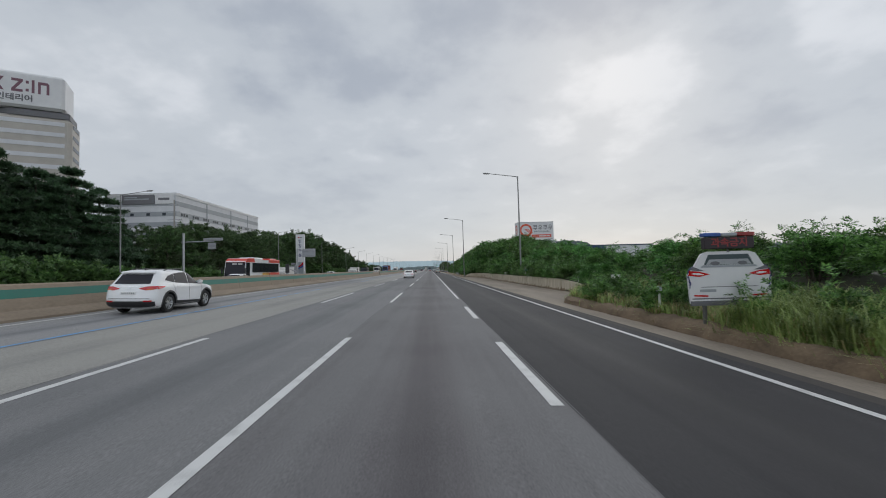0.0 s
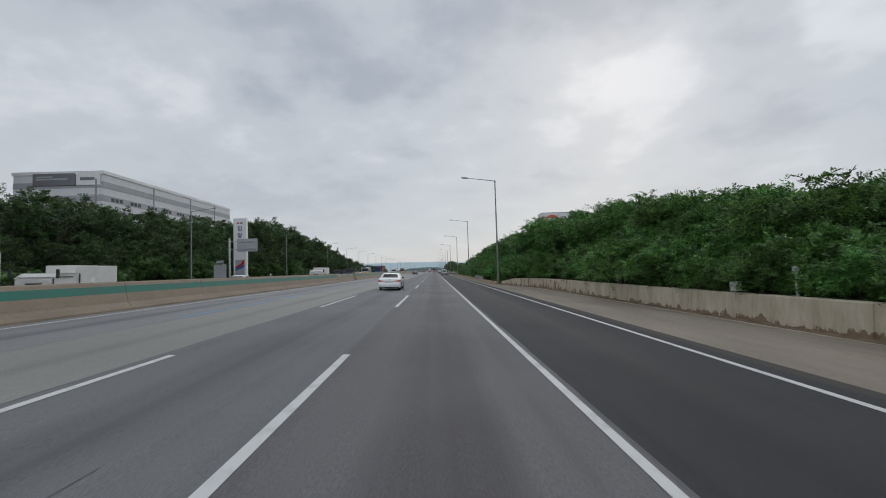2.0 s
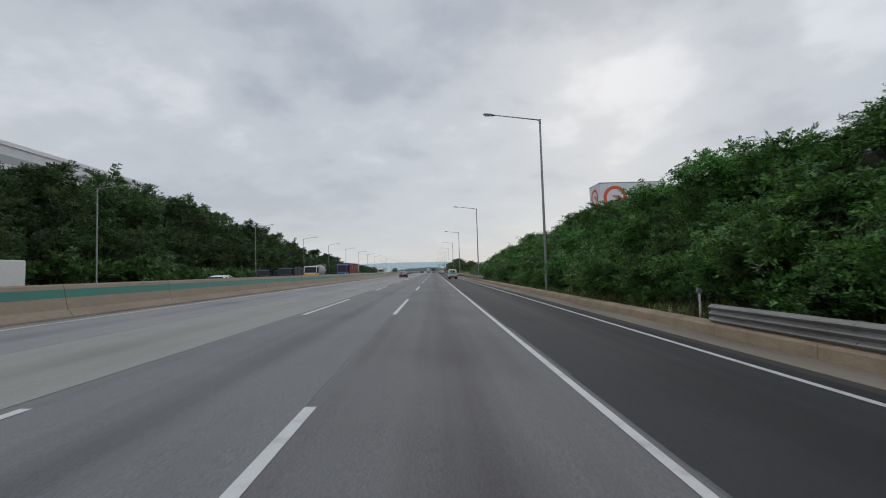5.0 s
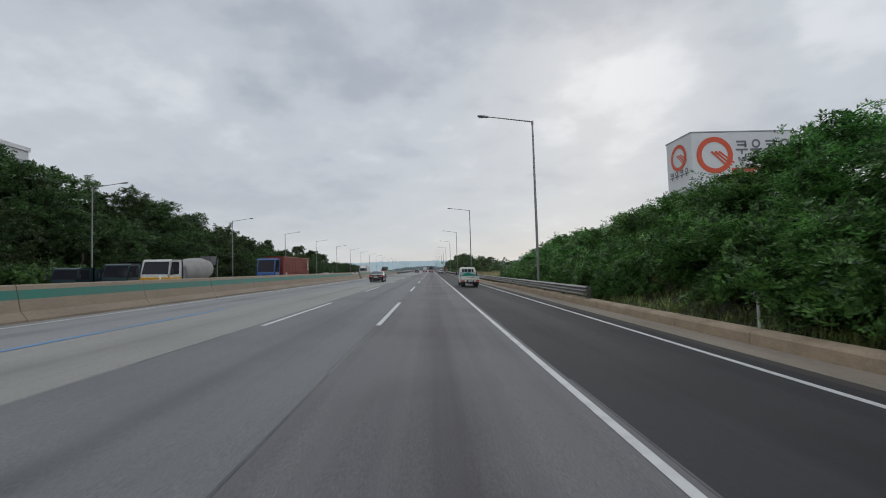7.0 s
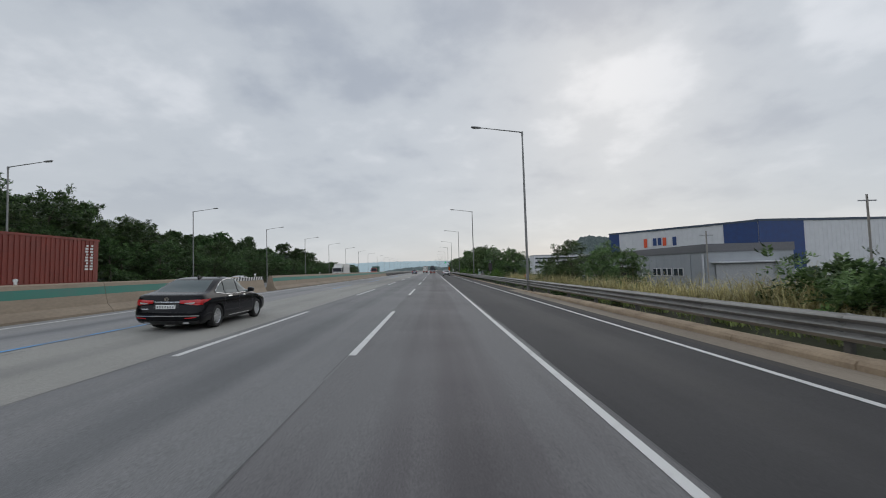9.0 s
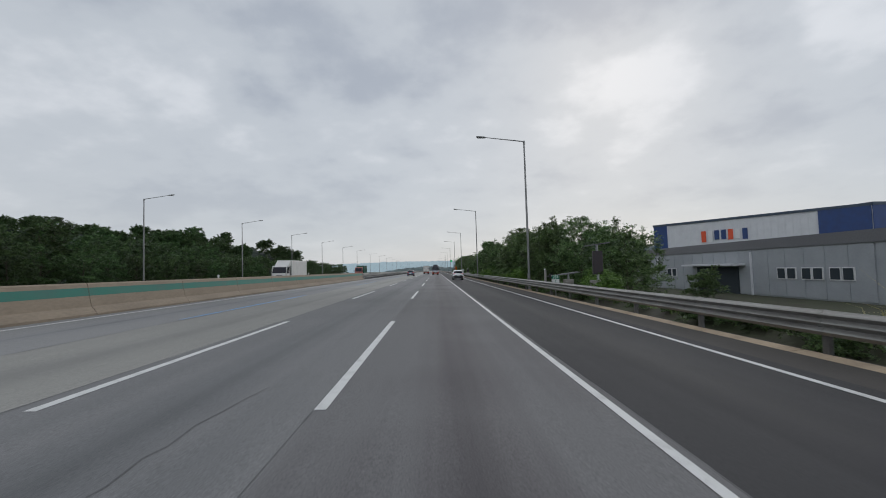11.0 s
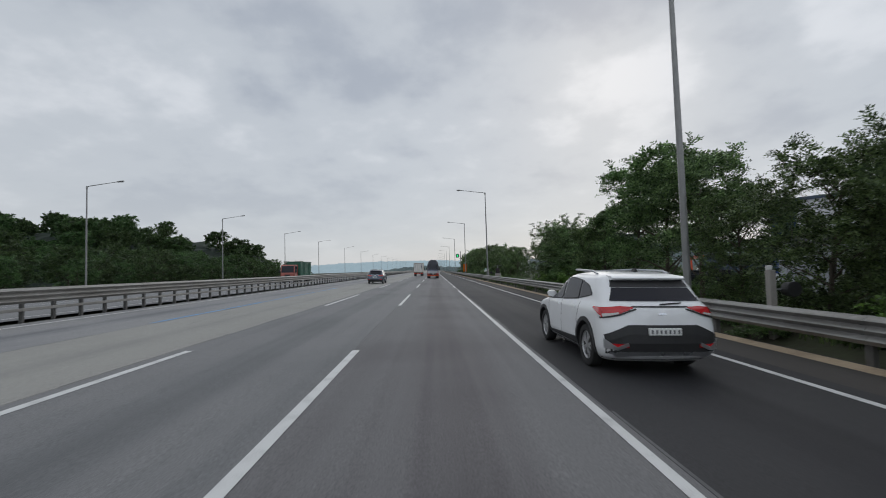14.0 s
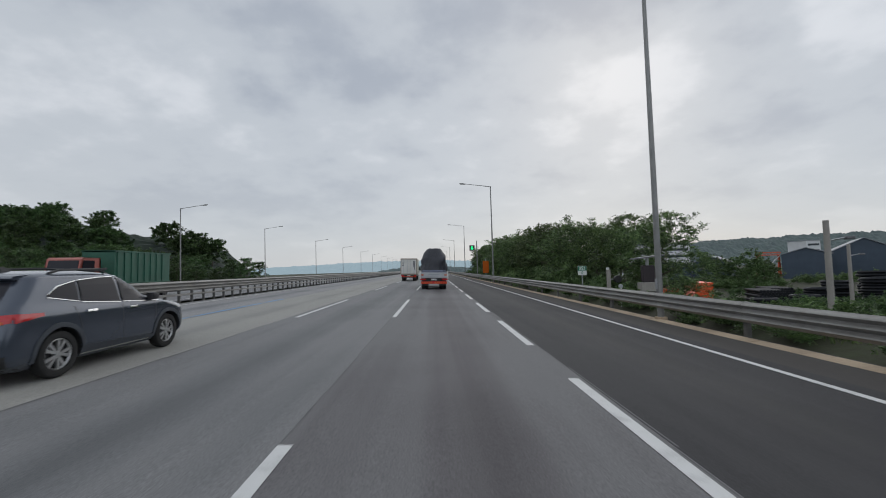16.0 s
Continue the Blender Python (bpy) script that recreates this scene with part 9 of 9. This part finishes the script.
def left_signs():
    z = oz(-37.5) - 0.1
    # rest area pylon
    t = thing("sign_pylon", "tall white rest area pylon with blue letters and emblem", "sign", at=pose(-37.9, 126.4, z))
    t.scale = (0.93, 0.93, 0.93)
    part("pylon", Form().box(-1.35, 1.35, 0, 0.8, -0.5, 14.2, bevel=0.05), M_SIGNW, t)
    for k, ch in enumerate("입장거봉"):
        lettering("lettering", ch, 1.15, M_NAVYP, t, pose(0.0, -0.02, 11.9 - 1.45 * k), 0.02)
    part("small_emblem", Form().box(-0.6, -0.1, -0.02, 0, 13.0, 13.3), M_RED, t)
    part("small_emblem", Form().box(0.1, 0.6, -0.02, 0, 13.0, 13.3), M_GREYP, t)
    em = part("emblem_field", Form().box(-0.95, 0.95, -0.03, 0, 1.2, 5.4), M_CLAD_G, t, "grey emblem field")
    part("emblem_swoosh", Form().extrude_y([(-0.95, 3.9), (0.2, 4.6), (0.95, 5.6), (0.95, 4.7), (0.1, 4.0), (-0.95, 3.6)], -0.06, -0.03), M_RED, em)
    part("emblem_swoosh", Form().extrude_y([(-0.95, 3.55), (0.1, 3.95), (0.95, 4.6), (0.95, 3.9), (0.1, 3.5), (-0.95, 3.1)], -0.06, -0.03), M_LIGHTBLUE, em)
    # mast with sign panels seen from behind
    def mast(x, y, h, arm, panels, lab):
        t = thing("sign_mast", lab, "sign", at=pose(x, y, z))
        part("mast", Form().tube([(0, 0, -0.4), (0, 0, h)], [0.2, 0.17], 14), M_GALV, t, smooth=True)
        for zz in arm:
            part("arm", Form().tube([(-0.3, 0, zz), (panels[-1][1] - 0.2, 0, zz)], 0.07, 10), M_GALV, t, smooth=True)
        for x0, x1, z0, z1 in panels:
            p = part("sign_panel", Form().box(x0, x1, 0.12, 0.2, z0, z1, bevel=0.01), M_SIGNB, t, "grey back of a sign panel")
            for q in (0.25, 0.75):
                part("stiffener", Form().box(x0 + 0.1, x1 - 0.1, 0.04, 0.12, z0 + (z1 - z0) * q - 0.05, z0 + (z1 - z0) * q + 0.05), M_GALV, p)
    mast(-36.4, 119.0, 8.6, (6.6, 8.0), [(1.3, 4.9, 6.2, 8.5)], "grey steel mast carrying a sign panel over the road")
    mast(-38.2, 68.0, 8.6, (7.2,), [(3.0, 6.0, 7.3, 7.75), (3.7, 4.9, 6.0, 7.0)], "grey steel mast with a slim arm and small panels")
    s = thing("solar_sign", "square sign back on two posts with a solar panel", "sign", at=pose(-36.6, 116.0, z))
    part("sign_panel", Form().box(-1.05, 1.05, 0, 0.1, 1.6, 3.9, bevel=0.02), M_SIGNB, s)
    for q in (-0.5, 0.5):
        part("post", Form().tube([(q, 0.15, -0.4), (q, 0.15, 4.1)], 0.07, 10), M_GALV, s, smooth=True)
    part("solar_panel", Form().rings([[(-0.6, -0.3, 4.1), (0.6, -0.3, 4.1), (0.6, 0.4, 4.55), (-0.6, 0.4, 4.55)], [(-0.6, -0.3, 4.16), (0.6, -0.3, 4.16), (0.6, 0.4, 4.61), (-0.6, 0.4, 4.61)]]), M_GREYP, s, "dark tilted solar panel")
    # pylons of the power line behind the wood
    for x, y, h in ((-128, 134, 44), (-100, 170, 40)):
        t = thing("power_pole", "grey power line pole with cross arms", "pole", at=pose(x, y, 4))
        part("pole", Form().tube([(0, 0, -2), (0, 0, h - 12)], [0.4, 0.25], 8), M_POLEC, t, smooth=True)
        for k in range(3):
            part("cross_arm", Form().box(-2.6 + 0.4 * k, 2.6 - 0.4 * k, -0.12, 0.12, h - 20 + 3 * k, h - 19.7 + 3 * k), M_GALV, t)


def right_devices():
    # message board seen from the side, with solar panel and cabinets
    def device(x, y, top, screen):
        z = ground_z(x, y)
        t = thing("roadside_device", "slim dark roadside sign with a tilted solar panel", "sign", "roadside devices", at=pose(x, y, z))
        d = rz(x) - z
        part("pole", Form().tube([(0, 0, -0.5), (0, 0, top + d)], 0.07, 10), M_GALV, t, smooth=True)
        part("solar_panel", Form().rings([[(-0.62, -0.4, top + d - 0.12), (0.62, -0.4, top + d + 0.02), (0.62, 0.4, top + d + 0.02), (-0.62, 0.4, top + d - 0.12)], [(-0.62, -0.4, top + d - 0.06), (0.62, -0.4, top + d + 0.08), (0.62, 0.4, top + d + 0.08), (-0.62, 0.4, top + d - 0.06)]]), M_GREYP, t, "tilted solar panel")
        if screen:
            part("screen_box", Form().box(-0.28, 0.28, -0.12, 0.1, top + d - 1.75, top + d - 0.4, bevel=0.02), M_LED, t, "dark upright display box")
        c = 0.42 if screen else 0.28
        part("cabinet", Form().box(-c, c, -0.2, 0.2, 0.7 + d, 1.12 + d, bevel=0.02), M_POLEC, t, "weathered grey cabinet")
    device(9.0, 261.5, 3.2, True)
    device(8.0, 263.8, 1.5, False)
    device(9.5, 366.5, 2.3, True)
    km_sign(7.75, 265.8, rz(7.75) + 0.1, ("353", "1"))
    km_sign(10.42, 45.1, rz(10.6) + 0.48, ("353", "3"))
    km_sign(8.4, 372.0, ground_z(8.4, 372.0) + 0.5, ("353", "0"))
    for x, y in ((8.0, 269.4), (7.9, 109.0), (8.0, 312.4), (8.3, 368.0)):
        t = thing("marker_post", "square weathered concrete marker post", "post", "marker posts", at=pose(x, y, ground_z(x, y) - 0.3))
        part("post", Form().box(-0.08, 0.08, -0.08, 0.08, 0, 1.75 - ground_z(x, y), bevel=0.015), M_POLEC, t)
        z = 1.28 - ground_z(x, y)
        lamp = part("warning_lamp", Form().lathe_y([(-0.16, 0.165), (-0.15, 0.185), (0.06, 0.17), (0.14, 0.10)], 18), M_TRIM, t, "round black warning lamp", at=pose(0.40, -0.05, z))
        part("lens", Form().lathe_y([(-0.10, 0.02), (-0.10, 0.15), (-0.06, 0.16)], 18), M_LENS, lamp, "unlit dull orange lens")
        part("bracket", Form().box(0.06, 0.36, -0.04, -0.01, z - 0.02, z + 0.02), M_GALV, t)
        part("cap_plate", Form().box(-0.10, 0.04, -0.03, 0.03, 1.75 - ground_z(x, y), 1.86 - ground_z(x, y), bevel=0.01), M_WHITEP, t)
    for x, y in ((7.5, 14.0), (10.9, 31.0), (10.7, 36.5), (10.7, 55.0), (10.7, 72.0), (7.9, 95.5), (8.0, 119.0), (8.1, 160.0), (8.0, 275.2), (8.0, 326.0), (8.0, 366.0)):
        delineator(x, y, 0.85)
    s = thing("information_plate", "small blank white plate on a post", "sign", at=pose(9.3, 21.2, ground_z(9.3, 21.2)))
    part("plate", Form().box(-0.22, 0.22, -0.015, 0.015, 0.75, 0.95, bevel=0.005), M_WHITEP, s)
    part("post", Form().tube([(0, 0.03, -0.2), (0, 0.03, 0.95)], 0.025, 8), M_GALV, s)
    t = thing("information_plate", "small blank white plate on the wall", "sign", at=pose(10.3, 57.0, rz(10.6) + 0.9))
    part("plate", Form().box(-0.2, 0.2, -0.015, 0.015, 0.1, 0.42, bevel=0.005), M_WHITEP, t)
    part("post", Form().tube([(0, 0.03, -0.3), (0, 0.03, 0.4)], 0.025, 8), M_GALV, t)
    # lane signal and yellow drum far ahead
    t = thing("lane_signal", "lane signal with a green arrow on a bracket", "signal", at=pose(7.2, 425.0, rz(7.2)))
    part("post", Form().tube([(0.4, 0, -0.3), (0.4, 0, 7.0)], 0.1, 10), M_POLE, t)
    part("signal_box", Form().box(-0.95, 0.0, -0.15, 0.15, 5.2, 6.2, bevel=0.03), M_LED, t, "black signal box")
    part("green_arrow", Form().extrude_y([(-0.58, 6.05), (-0.38, 6.05), (-0.38, 5.7), (-0.15, 5.7), (-0.48, 5.32), (-0.81, 5.7), (-0.58, 5.7)], -0.18, -0.15), M_LEDG, t, "green lit arrow")
    t = thing("warning_board", "upright orange warning board beside the road", "sign", at=pose(8.3, 418.0, ground_z(8.3, 418.0)))
    part("board", Form().box(-0.5, 0.5, -0.05, 0.05, 1.0, 3.0, bevel=0.02), M_AMBER, t)
    part("post", Form().tube([(0, 0.1, -0.3), (0, 0.1, 3.4)], 0.05, 8), M_GALV, t)
    # depot in the gap: stacked pipes, poles
    def pipes(x, y, n, rows, L, r, mat, lab):
        t = thing("pipe_stack", lab, "pipe stack", "stacked pipes", at=pose(x, y, ground_z(x, y), 0, 0, 72))
        for j in range(rows):
            for i in range(n):
                part("pipe", Form().tube([(-L / 2, (i - n / 2 + 0.5 * (j % 2)) * 2.05 * r, r + j * 1.75 * r), (L / 2, (i - n / 2 + 0.5 * (j % 2)) * 2.05 * r, r + j * 1.75 * r)], r, 10), mat, t, smooth=True)
    def coils(x, y, n, lab="tall stack of coiled black plastic pipe"):
        """Coils of pipe lying on one another, each a little out of line."""
        c = Form()
        for a in range(20):
            for b in range(6):
                u, w = 2 * math.pi * a / 20, 2 * math.pi * b / 6
                c.v.append(((1.5 + 0.42 * math.cos(w)) * math.cos(u), (1.5 + 0.42 * math.cos(w)) * math.sin(u), 0.26 * math.sin(w)))
                i, j = (a + 1) % 20 * 6, (b + 1) % 6
                c.f.append((a * 6 + b, i + b, i + j, a * 6 + j))
                c.m.append(0)
        cm, rng = c.mesh("coil", M_DARKP, True), random.Random(int(x * 7))
        t = thing("coil_stack", lab, "pipe stack", "coiled pipes", at=pose(x, y, ground_z(x, y)))
        for k in range(n):
            part("coil", cm, M_DARKP, t, at=pose(rng.uniform(-0.2, 0.2), rng.uniform(-0.2, 0.2), 0.26 + 0.43 * k, rng.uniform(-1.5, 1.5), rng.uniform(-1.5, 1.5), 0))
    for x, y, n in ((53.5, 408, 4), (57.5, 410, 6), (62, 412, 8), (65.5, 409, 9), (69, 413, 11), (73, 412, 11), (77, 414, 11), (59, 402, 2), (63, 401, 4), (67, 403, 6), (49, 410, 3), (71, 404, 7), (75, 406, 8)):
        coils(x, y, n)
    pipes(49.5, 427, 7, 9, 8.0, 0.2, M_PIPE, "stack of bright orange plastic pipes")
    pipes(45.5, 430, 6, 6, 7.0, 0.2, M_PIPE, "stack of bright orange plastic pipes")
    for k, (x, y) in enumerate(((52, 414), (57, 418))):
        pipes(x, y, 7, 6, 6.0, 0.22, M_DARKP, "stack of black plastic pipes in the depot")
    for x, y, h in ((16.7, 365.1, 7.5), (31.0, 378.5, 8.0), (40, 420, 9.5)):
        t = thing("utility_pole", "grey concrete utility pole with a lamp bracket", "pole", "utility poles", at=pose(x, y, ground_z(x, y)))
        part("pole", Form().tube([(0, 0, -0.5), (0, 0, h)], [0.15, 0.11], 12), M_POLEC, t, smooth=True)
        part("bracket", Form().tube([(0, 0, h - 0.9), (0.9, 0, h - 0.75)], 0.03, 8), M_GALV, t)
        part("lamp_head", Form().box(0.8, 1.2, -0.1, 0.1, h - 0.85, h - 0.7, bevel=0.03), M_GREYP, t)
    for x, y, h in ((44.6, 262.0, 12.0), (50.8, 242.0, 14.3)):
        t = thing("utility_pole", "grey concrete utility pole with cross arm", "pole", "utility poles", at=pose(x, y, ground_z(x, y)))
        part("pole", Form().tube([(0, 0, -0.5), (0, 0, h)], [0.15, 0.11], 12), M_POLEC, t, smooth=True)
        part("cross_arm", Form().box(-1.1, 1.1, -0.06, 0.06, h - 0.8, h - 0.66), M_GALV, t)
    t = thing("crane", "red and white lattice crane in the far depot", "crane", at=pose(138, 520, -5.4))
    jib = Form().box(-5, 5, -0.6, 0.6, 8.8, 9.1).box(-5, 5, -0.6, 0.6, 9.9, 10.2)
    for k in range(10):
        jib.quad((-5 + k, -0.62, 9.0), (-4.8 + k, -0.62, 9.0), (-4.0 + k, -0.62, 10.0), (-4.2 + k, -0.62, 10.0))
    part("jib", jib, M_ORANGE, t, "red lattice jib")
    for x in (-4.5, 4.5):
        part("leg", Form().box(x - 0.4, x + 0.4, -0.4, 0.4, 0, 8.8, taper=0.1), M_ORANGE, t)
    part("brace", Form().tube([(4.5, -0.5, 8.6), (-4.5, -0.5, 1.0)], 0.18, 6).tube([(4.5, -0.5, 6), (14, -0.5, 3.5)], 0.15, 6), M_SIGNW, t, "white brace")
    # lamps and small boxes by the far roadside
    b = thing("traffic_camera", "dark camera box on the median barrier", "camera", at=pose(-13.67, 42.5, rz(-13.2) + 1.2))
    part("box", Form().box(-0.16, 0.16, -0.12, 0.12, 0.15, 1.0, bevel=0.02), M_TRIM, b)
    part("foot", Form().box(-0.1, 0.1, -0.1, 0.1, 0, 0.15), M_GALV, b)
    part("panel", Form().rings([[(0.3, -0.3, 0.45), (0.9, -0.3, 0.2), (0.9, 0.3, 0.2), (0.3, 0.3, 0.45)], [(0.3, -0.3, 0.5), (0.9, -0.3, 0.25), (0.9, 0.3, 0.25), (0.3, 0.3, 0.5)]]), M_GREYP, b)


patrol_panel()
left_signs()
right_devices()
